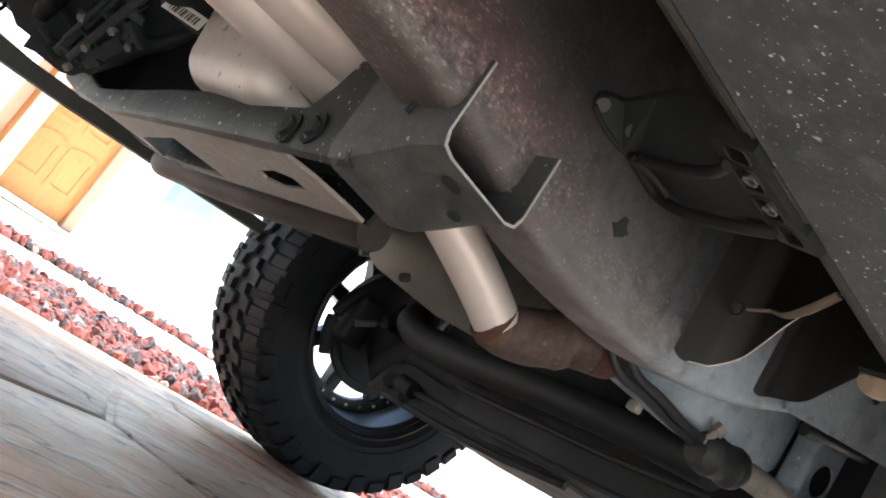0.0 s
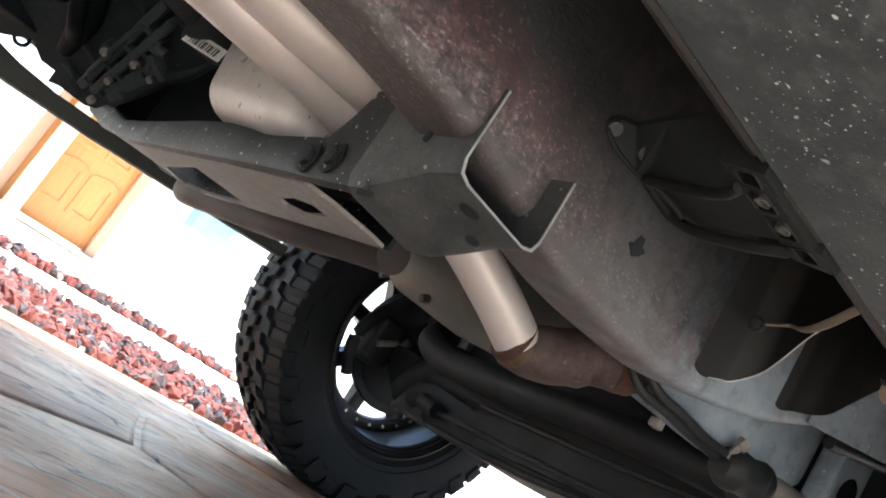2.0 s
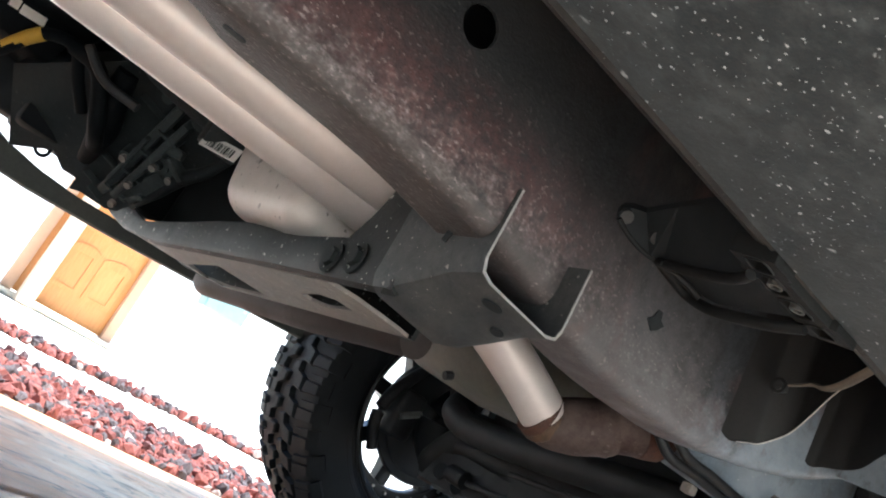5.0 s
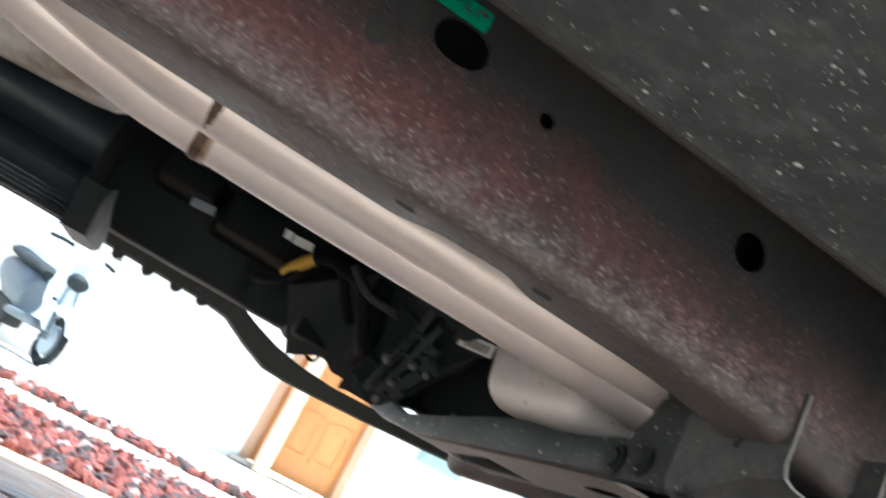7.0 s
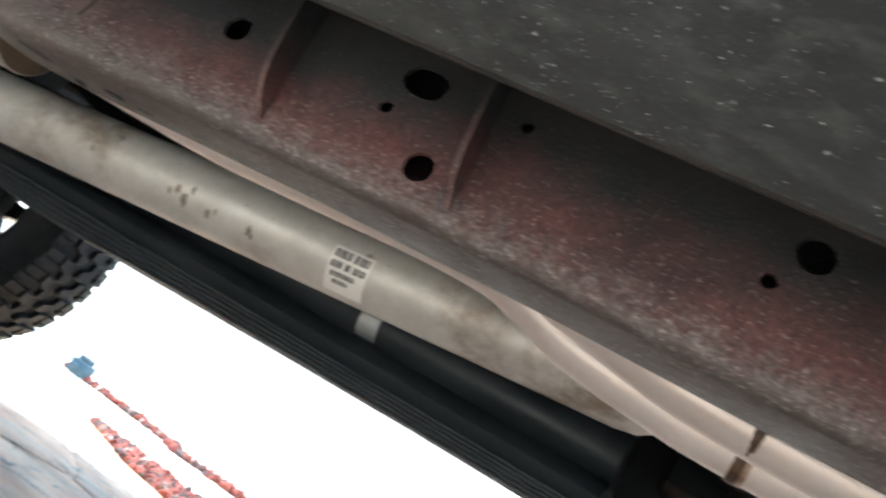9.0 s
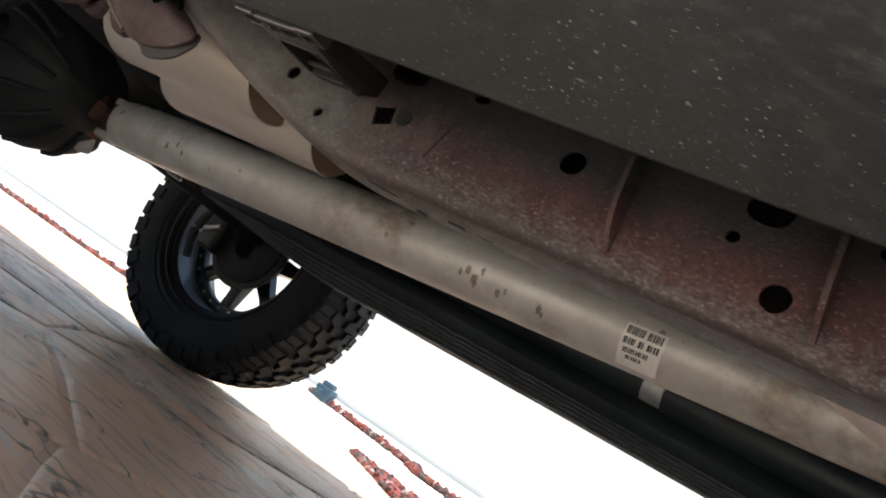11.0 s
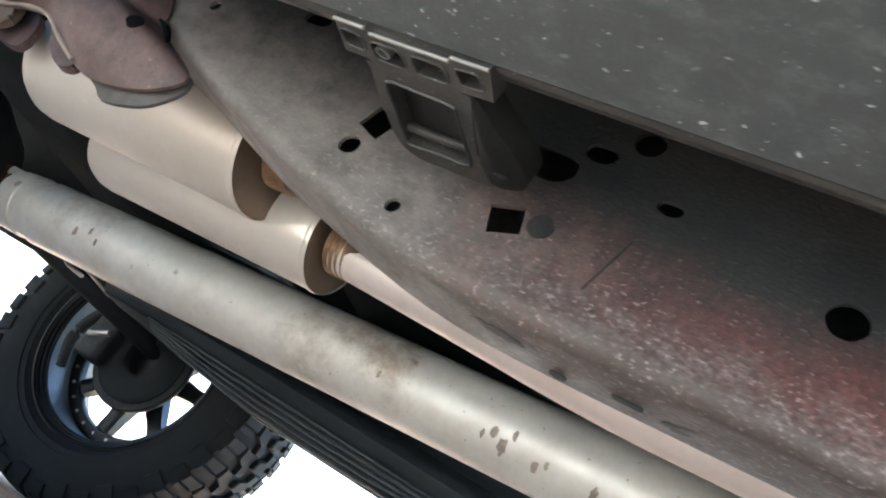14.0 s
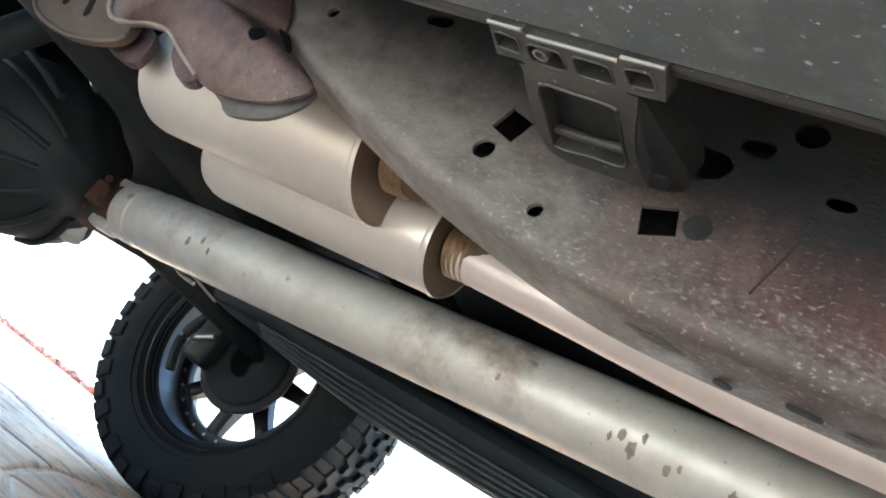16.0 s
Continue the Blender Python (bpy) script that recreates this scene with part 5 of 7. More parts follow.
on_face("hood", bm_tube([(0.082, -0.070, 0.0), (0.090, -0.020, 0.012), (0.094, 0.032, 0.014), (0.118, 0.106, 0.006)], [0.016, 0.022, 0.022, 0.012], 16), M_DEEP, "black hose over the casting")
on_face("lower_lip", bm_tube([(0.030, 0.148, 0.002), (-0.004, 0.098, 0.004), (-0.036, 0.050, 0.004), (-0.066, 0.020, 0.004), (-0.102, -0.030, 0.002)], [0.006, 0.010, 0.012, 0.010, 0.006], 12), M_GEAR, "rounded lower lip")
sub("foot_clip", bm_box((-1.100, 0.455, 0.440), (-1.06, 0.485, 0.458), 0.004), M_PLATE, gear, "grey clip")
lab = bm_plate([(-0.026, -0.0135), (0.026, -0.0135), (0.026, 0.0135), (-0.026, 0.0135)], [], lambda u, v, d: (u, v, d), 0.0008)
LM = Matrix.Translation((-1.105, 0.062, 0.530)) @ Matrix.Rotation(radians(-30), 4, "Z") @ Matrix.Rotation(radians(58), 4, "X")
LM = LM @ Matrix.Rotation(radians(2), 4, "Z")
lab.transform(LM)
sub("label", lab, M_LABEL, gear, "white barcode label")
sub("label_boss", bm_box((-1.13, 0.068, 0.525), (-1.07, 0.10, 0.60), 0.006), M_GEAR, gear)
for i in range(12):
    w = (0.0010, 0.0016, 0.0024)[i * 7 % 3]
    b = bm_box((-0.018 + i * 0.0031, -0.010, 0.0010), (-0.018 + i * 0.0031 + w, 0.006, 0.0016))
    b2 = bm_box((-0.018 + i * 0.0031, -0.010, -0.0014), (-0.018 + i * 0.0031 + w, 0.006, -0.0004), bm=b)
    b2.transform(LM)
    sub("print", b2, M_INK, gear, "dark barcode bars")
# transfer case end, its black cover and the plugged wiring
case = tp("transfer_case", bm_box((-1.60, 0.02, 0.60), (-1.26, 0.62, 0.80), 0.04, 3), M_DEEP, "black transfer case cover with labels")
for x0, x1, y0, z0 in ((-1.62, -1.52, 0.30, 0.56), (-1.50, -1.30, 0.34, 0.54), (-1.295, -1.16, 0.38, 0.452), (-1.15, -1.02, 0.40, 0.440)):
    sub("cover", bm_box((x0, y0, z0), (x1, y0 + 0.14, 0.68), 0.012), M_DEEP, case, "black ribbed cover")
for x0, y0, w, h, tilt in ((-1.36, 0.336, 0.036, 0.016, 0.1), (-1.388, 0.336, 0.014, 0.016, 0.1), (-1.53, 0.296, 0.04, 0.016, 0.1)):
    zz = 0.585 if x0 > -1.45 else 0.545
    b = bm_box((-w / 2, -h / 2, -0.001), (w / 2, h / 2, 0.001))
    b.transform(Matrix.Translation((x0, y0, zz)) @ Matrix.Rotation(radians(70), 4, "X") @ Matrix.Rotation(tilt, 4, "Z"))
    sub("label", b, M_LABEL if x0 > -1.5 else M_BARREL, case, "small pale label")
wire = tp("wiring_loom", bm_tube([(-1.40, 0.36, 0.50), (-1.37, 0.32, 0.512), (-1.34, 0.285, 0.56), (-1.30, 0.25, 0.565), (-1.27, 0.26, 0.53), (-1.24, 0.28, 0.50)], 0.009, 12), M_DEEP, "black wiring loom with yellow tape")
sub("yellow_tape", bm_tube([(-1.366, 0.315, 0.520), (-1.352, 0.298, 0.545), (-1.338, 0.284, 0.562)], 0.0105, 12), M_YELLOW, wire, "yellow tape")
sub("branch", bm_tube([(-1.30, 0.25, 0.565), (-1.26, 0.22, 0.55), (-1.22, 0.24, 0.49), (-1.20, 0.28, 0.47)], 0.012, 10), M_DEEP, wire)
sub("branch", bm_tube([(-1.29, 0.21, 0.57), (-1.25, 0.20, 0.54), (-1.20, 0.17, 0.53)], 0.007, 10), M_CAST, wire, "dark grey sleeve")
ring = [(-1.232 + 0.011 * math.cos(a), 0.45, 0.444 + 0.011 * math.sin(a)) for a in (2 * math.pi * i / 14 for i in range(15))]
loop = tp("tow_loop", bm_tube(ring, 0.003, 8, n=2), M_DEEP, "black wire loop")
sub("stem", bm_tube([(-1.232, 0.45, 0.455), (-1.231, 0.45, 0.475), (-1.228, 0.45, 0.52)], 0.003, 8), M_DEEP, loop)

# far-side step strip with a drop bend and clip bumps
LZ = [(-2.9, 0.500), (-1.9, 0.495), (-1.70, 0.466), (-1.44, 0.460), (-1.37, 0.452), (-1.31, 0.422), (-1.25, 0.398), (-1.18, 0.395), (-1.0, 0.401), (-0.7, 0.418), (-0.42, 0.436)]
sec = []
for x in [-2.9, -2.2, -1.7, -1.5, -1.44, -1.40, -1.37, -1.34, -1.31, -1.28, -1.25, -1.22, -1.18, -1.1, -1.0, -0.9, -0.82, -0.72, -0.62, -0.52]:
    z, h = lerp_table(LZ, x), lerp_table([(-1.45, 0.07), (-1.36, 0.046), (-1.25, 0.054), (-1.12, 0.036), (-0.4, 0.030)], x)
    sec.append([(x, 0.74, z + 0.004), (x, 0.745, z), (x, 0.78, z + 0.001), (x, 0.815, z + 0.012), (x, 0.815, z + h), (x, 0.74, z + h)])
step = tp("side_step", bm_loft(sec), grimy("olive_grey_plastic", (0.030, 0.033, 0.029), (0.070, 0.072, 0.062), 0.55, scale=9, amount=0.7), "grey-green curved side step bar")
for x in (-1.43, -1.49, -1.555, -1.62):
    sub("clip", bm_cyl((x, 0.741, 0.462), (x, 0.775, 0.462), 0.014, seg=12), step.data.materials[0], step)

M_HANGER = grimy("pink_dusty_steel", (0.0352, 0.0243, 0.0242), (0.1147, 0.0786, 0.0771), 0.5, 0.1, scale=16, amount=0.95, specks=(90, (0.3, 0.27, 0.26), 0.35), speck_size=0.2, bump=0.4)
# spring hanger stampings behind the rail's kick-up
HG = [(-3.0549, 0.6232), (-3.0390, 0.5679), (-3.0102, 0.5253), (-2.9804, 0.5168), (-2.9431, 0.5253), (-2.9037, 0.5253), (-2.8611, 0.5072), (-2.8196, 0.4891), (-2.7844, 0.4837), (-2.7440, 0.4885), (-2.7110, 0.5018), (-2.6929, 0.5253), (-2.7386, 0.5498), (-2.7706, 0.5625), (-2.7759, 0.5828), (-2.8068, 0.6232), (-2.8419, 0.6871), (-2.9271, 0.7297), (-3.0230, 0.7084)]
on_web = lambda u, v, d: (u, -0.560 + d, v)
hang = tp("spring_hanger", bm_dome(smooth_ring(HG, 4), on_web, 0.034, 9, 0.004, 2.4), M_HANGER, "pinkish-grey stamped spring hanger")
tree = BVHTree.FromObject(hang, bpy.context.evaluated_depsgraph_get())
spot, lean = tree.ray_cast(Vector((-2.768, -1.0, 0.5435)), Vector((0, 1, 0)))[:2]
lean = lean if lean.y < 0 else -lean
sub("hole", bm_cyl(spot + lean * 0.0008, spot - lean * 0.004, 0.0082, seg=20), M_DEEP, hang, "dark punched hole")
cup = [(-2.8064, 0.4913), (-2.7878, 0.4820), (-2.7715, 0.4733), (-2.7431, 0.4776), (-2.7169, 0.4896), (-2.6973, 0.5147), (-2.7038, 0.5322), (-2.7245, 0.5115), (-2.7584, 0.4967)]
sub("lower_tab", bm_dome(smooth_ring(cup, 3), lambda u, v, d: (u, -0.548 + d, v), 0.006, 4, 0.004), grimy("grey_tab", (0.030, 0.0285, 0.0285), (0.078, 0.073, 0.072), 0.55, scale=14, amount=0.85), hang, "grey dusty lower tab")
sub("side_tab", bm_dome(smooth_ring([(-2.9082, 0.5304), (-2.9018, 0.5145), (-2.8870, 0.5018), (-2.8638, 0.4892), (-2.8427, 0.4934), (-2.8469, 0.5145), (-2.8680, 0.5356)], 3), lambda u, v, d: (u, -0.545 + d, v), 0.004, 4, 0.012), M_HANGER, hang, "grey rounded tab")
sub("rolled_edge", bm_tube([(-3.0321, -0.562, 0.5500), (-3.0107, -0.562, 0.5254), (-2.9840, -0.562, 0.5179), (-2.9465, -0.562, 0.5265), (-2.9070, -0.562, 0.5270), (-2.8642, -0.562, 0.5083), (-2.8225, -0.562, 0.4912)], 0.0028, 8), grimy("pale_rolled_edge", (0.12, 0.10, 0.085), (0.24, 0.205, 0.175), 0.55, scale=30, amount=0.8), hang, "pale rolled edge")
# a dark half-sunk rod stands for the shaded gap
sub("shadow_slot", bm_tube([tuple(tree.ray_cast(Vector((u, -1.0, v)), Vector((0, 1, 0)))[0] or Vector((u, -0.56, v))) for u, v in ((-2.776, 0.570), (-2.763, 0.564), (-2.748, 0.552), (-2.738, 0.545))], [0.0015, 0.0042, 0.0042, 0.0015], 10), M_DEEP, hang, "dark gap beside the rail")
M_STAY = grimy("tan_stay", (0.0525, 0.0390, 0.0300), (0.1237, 0.0975, 0.0750), 0.6, scale=18, amount=0.8)
stay = smooth_ring([(-3.3459, 0.6323), (-3.3127, 0.5685), (-3.2845, 0.5390), (-3.2415, 0.5243), (-3.1802, 0.5176), (-3.1188, 0.5268), (-3.0844, 0.5464), (-3.1065, 0.5894), (-3.1924, 0.6323), (-3.2661, 0.6814)], 3)
sub("stay", bm_plate(stay, [slot(-3.2489, 0.5759, 0.030, 0.0060, turn=radians(118)), slot(-3.1949, 0.5734, 0.036, 0.0060, turn=radians(118))], lambda u, v, d: (u, -0.480 + d, v), 0.010), M_STAY, hang, "tan slotted stay")
sub("stay_rim", bm_tube([(u, -0.482, v) for u, v in stay[:22]], 0.0035, 8, n=1), M_STAY, hang, "rolled edge of the stay")
sub("spacer", bm_dome(smooth_ring([(-3.170, 0.575), (-3.160, 0.545), (-3.124, 0.532), (-3.074, 0.530), (-3.080, 0.572), (-3.125, 0.59)], 3), lambda u, v, d: (u, -0.455 + d, v), 0.006, 4, 0.012), M_HANGER, hang, "grey spacer plate")
# rear axle
axle = tp("rear_axle", bm_tube([(-3.68, -0.875, 0.474), (-3.68, -0.3, 0.474), (-3.68, -0.18, 0.474), (-3.68, 0.12, 0.474), (-3.68, 0.3, 0.474), (-3.68, 0.875, 0.474)], [0.028, 0.030, 0.06, 0.06, 0.030, 0.028], 24, raw=True), M_BLACK, "black rear axle with differential")
bm = bmesh.new()
bmesh.ops.create_uvsphere(bm, u_segments=56, v_segments=32, radius=1.0, matrix=Matrix.Translation((-3.72, -0.07, 0.455)) @ Matrix.Diagonal((0.20, 0.20, 0.165, 1)))
for v in bm.verts:
    q = v.co - Vector((-3.72, -0.07, 0.455))
    ridge = 0.5 + 0.5 * math.cos(9 * math.atan2(q.z, q.y))
    v.co += q * 0.035 * ridge * (1 if q.x > -0.02 else 0.3)
sub("differential", bm, M_DIFF, axle, "dark grey cast differential housing")
for i in range(7):
    a = radians(150 + 30 * i)
    fin = []
    for q in (0.45, 0.70, 0.95, 1.20, 1.45):
        fin.append((-3.72 + 0.203 * math.cos(q), -0.07 + 0.206 * math.sin(q) * math.cos(a), 0.455 + 0.170 * math.sin(q) * math.sin(a)))
    sub("casting_fin", bm_tube(fin, 0.007, 8), M_DIFF, axle)
sub("pinion_nose", bm_tube([(-3.82, -0.03, 0.438), (-3.74, -0.025, 0.442), (-3.68, -0.015, 0.446), (-3.62, -0.008, 0.450), (-3.575, 0.0, 0.453), (-3.572, 0.0, 0.453), (-3.548, 0.0, 0.455)], [0.150, 0.105, 0.078, 0.066, 0.064, 0.050, 0.048], 32, raw=True), M_DIFF, axle, "ribbed pinion neck")
for i in range(5):
    a = radians(170 + 45 * i)
    sub("nose_rib", bm_tube([(-3.76, 0.122 * math.cos(a) - 0.02, 0.442 + 0.122 * math.sin(a)), (-3.68, 0.084 * math.cos(a) - 0.015, 0.446 + 0.084 * math.sin(a)), (-3.590, 0.066 * math.cos(a), 0.453 + 0.066 * math.sin(a))], 0.006, 8), M_DIFF, axle)
sub("breather_hose", bm_tube([(-3.90, -0.30, 0.60), (-3.76, -0.285, 0.585), (-3.62, -0.255, 0.565), (-3.52, -0.22, 0.53)], 0.008, 8), M_BLACK, axle, "thin black hose over the housing")
sub("flange", bm_tube([(-3.552, 0.0, 0.4545), (-3.549, 0.0, 0.4545), (-3.536, 0.0, 0.455), (-3.533, 0.0, 0.455)], [0.056, 0.060, 0.060, 0.055], 32, raw=True), M_RUSTY, axle, "rusty pinion flange")
for sgn in (-1, 1):
    sub("flange_ear", bm_box((-3.535, sgn * 0.040 - 0.014, 0.432), (-3.495, sgn * 0.040 + 0.014, 0.478), 0.006), M_RUSTY, axle, "rusty yoke ear")
for i in range(4):
    a = math.pi / 4 + i * math.pi / 2
    sub("bolt", bm_cyl((-3.552, 0.047 * math.cos(a), 0.455 + 0.047 * math.sin(a)), (-3.522, 0.047 * math.cos(a), 0.456 + 0.047 * math.sin(a)), 0.009, seg=6), M_RUSTY, axle, "rusty bolt")
sub("drain_cup", bm_cyl((-3.560, 0.02, 0.362), (-3.575, 0.02, 0.400), 0.022, 0.021, seg=28), grimy("dull_white_cup", (0.42, 0.41, 0.39), (0.34, 0.33, 0.31), 0.5, scale=20, amount=0.5), axle, "dull white cap")
for y in (-0.50, 0.50):
    sub("leaf_spring", bm_loft([[(x, y - 0.03, z), (x, y + 0.03, z), (x, y + 0.03, z + 0.035), (x, y - 0.03, z + 0.035)] for x, z in ((-3.30, 0.575), (-3.38, 0.548), (-3.52, 0.520), (-3.68, 0.510), (-4.1, 0.53), (-4.5, 0.60))]), M_BLACK, axle, "black leaf spring")
    if y > 0:
        continue
    sub("shock_absorber", bm_cyl((-3.60, y * 0.8, 0.37), (-3.40, y * 0.62, 0.75), 0.030, seg=16), M_BLACK, axle, "black shock absorber")
sub("brake_pipe", bm_tube([(-3.62, 0.10, 0.48), (-3.60, 0.3, 0.485), (-3.62, 0.5, 0.48)], 0.004, 8), M_BOLT, axle)
# ribbed black block, added only to fill the dark space above the axle
can = tp("dark_fill_block", bm_box((-4.05, 0.145, 0.49), (-3.375, 0.66, 0.86), 0.03), M_BLACK, "black block added to fill the dark space behind the tank")
for q in range(5):
    sub("rib", bm_box((-3.60, 0.122, 0.50 + 0.05 * q), (-3.39, 0.134, 0.512 + 0.05 * q), 0.004), M_BLACK, can)
sub("cover_flange", bm_tube([(-3.76 + 0.0 * a, -0.07 + 0.185 * math.cos(a), 0.455 + 0.155 * math.sin(a)) for a in (2 * math.pi * i / 28 for i in range(29))], 0.012, 8, n=1), M_BLACK, axle)
for i in range(10):
    a = 2 * math.pi * i / 10
    sub("cover_bolt", bm_cyl((-3.765, -0.07 + 0.185 * math.cos(a), 0.455 + 0.155 * math.sin(a)), (-3.745, -0.07 + 0.185 * math.cos(a), 0.455 + 0.155 * math.sin(a)), 0.010, seg=6), M_CAST, axle)
# black box added to stand for the shadowed underside of the bed
tp("bed_shade_block", bm_box((-3.44, -0.46, 0.56), (-3.28, 0.46, 0.87), 0.02), M_BLACK, "black block standing for the shadow under the bed")
# unseen tyre, added as dark backing behind the axle
tp("backing_tyre", bm_tube([(-4.45 + 0.28 * math.cos(a), 0.28 * math.sin(a), 0.66) for a in (2 * math.pi * i / 24 for i in range(25))], 0.11, 14, n=1), M_RUBBER, "unseen spare tyre added as a dark mass under the bed")


# wheels
def wheel(x, y, s, turn=0.0, toe=0.0):
    """s: +1 where the hub side faces the near side of the truck."""
    w = thing("wheel", "", "")
    w.parent = truck
    for q in ("label", "category"):
        if q in w.keys():
            del w[q]
    w["label"] = "mud-terrain tyre on a black spoked alloy rim"
    w.location = (x + 1.84, y, 0.432)
    w.rotation_euler = (0, 0, toe)
    put = lambda nm, bm, mat, lb="": part(nm, bm, mat, w, lb)

    def lathe(profile, seg=72):
        bm = bmesh.new()
        rows = [[bm.verts.new((r * math.cos(a), s * yy, r * math.sin(a))) for yy, r in profile] for a in (2 * math.pi * i / seg for i in range(seg))]
        for i in range(seg):
            a, b = rows[i], rows[(i + 1) % seg]
            for j in range(len(profile) - 1):
                bm.faces.new((a[j], a[j + 1], b[j + 1], b[j]))
        return bm

    # carcass, with ribs on the sidewall
    bm = lathe([(-0.118, 0.262), (-0.128, 0.272), (-0.134, 0.286), (-0.137, 0.288), (-0.140, 0.302), (-0.143, 0.304), (-0.146, 0.325), (-0.147, 0.352), (-0.144, 0.380), (-0.138, 0.402), (-0.120, 0.4135), (0.0, 0.4165), (0.120, 0.4135), (0.138, 0.402), (0.147, 0.352), (0.134, 0.286), (0.118, 0.262)])
    put("tyre", bm, M_RUBBER, "black mud-terrain tyre")
    bm = bmesh.new()
    n = 40
    st = 2 * math.pi / n
    crown = lambda yy: 0.431 - 0.020 * (abs(yy) / 0.148) ** 3

    def lug(poly, a0, r0, top=None):
        """A tread block: its outline in pitches round the tyre and metres across it, chamfered at the top."""
        cu, cv = sum(p[0] for p in poly) / len(poly), sum(p[1] for p in poly) / len(poly)
        rows = []
        for level, shrink in ((0, 1.0), (1, 0.97), (2, 0.86)):
            row = []
            for u, v in poly:
                uu, vv = cu + (u - cu) * shrink, cv + (v - cv) * shrink
                rr = (r0, (top or crown(vv)) - 0.004, top or crown(vv))[level]
                row.append(bm.verts.new((rr * math.cos(a0 + uu * st), s * vv, rr * math.sin(a0 + uu * st))))
            rows.append(row)
        m = len(poly)
        for a, b in zip(rows, rows[1:]):
            for k in range(m):
                bm.faces.new((a[k], a[(k + 1) % m], b[(k + 1) % m], b[k]))
        bm.faces.new(rows[-1])

    zed = [(0.02, 0.005), (0.40, 0.009), (0.58, 0.040), (0.98, 0.044), (1.06, 0.080), (0.52, 0.077), (0.36, 0.042), (-0.04, 0.037)]
    for i in range(n):
        a = i * st
        out = 0.150 if i % 2 else 0.146
        for side, half in ((1, 0.0), (-1, 0.5)):
            lug([(u, side * v) for u, v in zed], a + half * st, 0.402)
            # shoulder blocks: a long and a short one, with a slot between
            lug([(u, side * v) for u, v in ((0.28, 0.092), (0.52, 0.088), (0.50, out), (0.22, out))], a + half * st, 0.395)
            lug([(u, side * v) for u, v in ((0.57, 0.087), (1.02, 0.083), (0.98, out - 0.003), (0.56, out - 0.003))], a + half * st, 0.395)
            # lugs that run down the sidewall
            low = 0.362 if i % 2 else 0.378
            vs = []
            for rr, yy in ((low, 0.1455), (low + 0.006, 0.1505), (0.402, 0.1485), (0.411, 0.145)):
                for u in (0.24, 0.96):
                    q = a + (half + u) * st
                    vs.append([bm.verts.new((rr * math.cos(q), s * side * yy, rr * math.sin(q))), bm.verts.new((rr * math.cos(q), s * side * 0.135, rr * math.sin(q)))])
            for k in range(3):
                p0, p1, p2, p3 = vs[2 * k], vs[2 * k + 1], vs[2 * k + 3], vs[2 * k + 2]
                bm.faces.new((p0[0], p1[0], p2[0], p3[0]))
                bm.faces.new((p0[0], p3[0], p3[1], p0[1]))
                bm.faces.new((p1[0], p1[1], p2[1], p2[0]))
            bm.faces.new((vs[0][0], vs[0][1], vs[1][1], vs[1][0]))
    put("tread", bm, M_RUBBER, "chunky rubber tread blocks")["kind"] = "stuff"
    # rim: black stepped lip, satin barrel, bolted ring and outer flange
    put("barrel", lathe([(-0.124, 0.272), (-0.131, 0.272), (-0.133, 0.266), (-0.128, 0.263), (-0.126, 0.258), (-0.119, 0.256), (-0.117, 0.251), (-0.110, 0.249), (-0.108, 0.244), (-0.103, 0.243)], 80), M_RIM, "black stepped rim lip")
    put("barrel_inside", lathe([(-0.104, 0.2425), (-0.06, 0.238), (-0.012, 0.236)], 80), M_BARREL, "satin grey inner barrel")
    put("bolted_ring", lathe([(-0.014, 0.2365), (-0.016, 0.230), (-0.016, 0.206), (-0.010, 0.203), (0.010, 0.203), (0.03, 0.225), (0.105, 0.240), (0.128, 0.272), (0.120, 0.272)], 80), M_RIM, "black bolted ring")
    for i in range(30):
        a = 2 * math.pi * (i + 0.5) / 30
        put("ring_bolt", bm_cyl((0.219 * math.cos(a), s * -0.014, 0.219 * math.sin(a)), (0.219 * math.cos(a), s * -0.021, 0.219 * math.sin(a)), 0.0050, 0.0042, seg=8), M_BOLT, "small bright rim bolt")
    for i in range(8):
        bm = bmesh.new()
        a = turn + 2 * math.pi * i / 8
        m = Matrix.Rotation(-a, 4, "Y")
        secs = []
        for r, hw, y0, y1 in ((0.050, 0.036, 0.000, 0.045), (0.10, 0.027, -0.002, 0.040), (0.16, 0.020, -0.004, 0.032), (0.206, 0.021, -0.006, 0.020)):
            secs.append([m @ Vector((r, s * yy, q)) for yy, q in ((y0, -hw), (y0 - 0.004, -hw * 0.5), (y0 - 0.004, hw * 0.5), (y0, hw), (y1, hw), (y1, -hw))])
        put("spoke", bm_loft(secs, bm=bm), M_RIM)
    put("hub", lathe([(-0.02, 0.0), (-0.02, 0.075), (0.02, 0.085), (0.05, 0.075), (0.055, 0.0)], 32), M_RIM)
    big = 0.168 if x > -1 else 0.142
    put("brake_disc", lathe([(-0.062, 0.05), (-0.062, big), (-0.058, big + 0.003), (-0.046, big + 0.003), (-0.042, big), (-0.042, 0.05)], 56), M_BLACK if x > -1 else M_CAST, "dark brake disc")
    put("dust_shield", lathe([(-0.075, 0.05), (-0.075, big * 0.80), (-0.068, big * 0.88), (-0.064, big * 0.88), (-0.064, 0.05)], 48), M_BLACK, "black dust shield")
    caliper = put("caliper", bm_box((-0.165, s * -0.085 - 0.035, -0.085), (-0.085, s * -0.085 + 0.035, 0.045), 0.016, 3), M_CAST, "grimy brake caliper")
    part("slide_pin", bm_cyl((-0.150, s * -0.122, -0.030), (-0.095, s * -0.122, 0.0), 0.009, seg=12), M_BOLT, caliper, "dull slide pin")
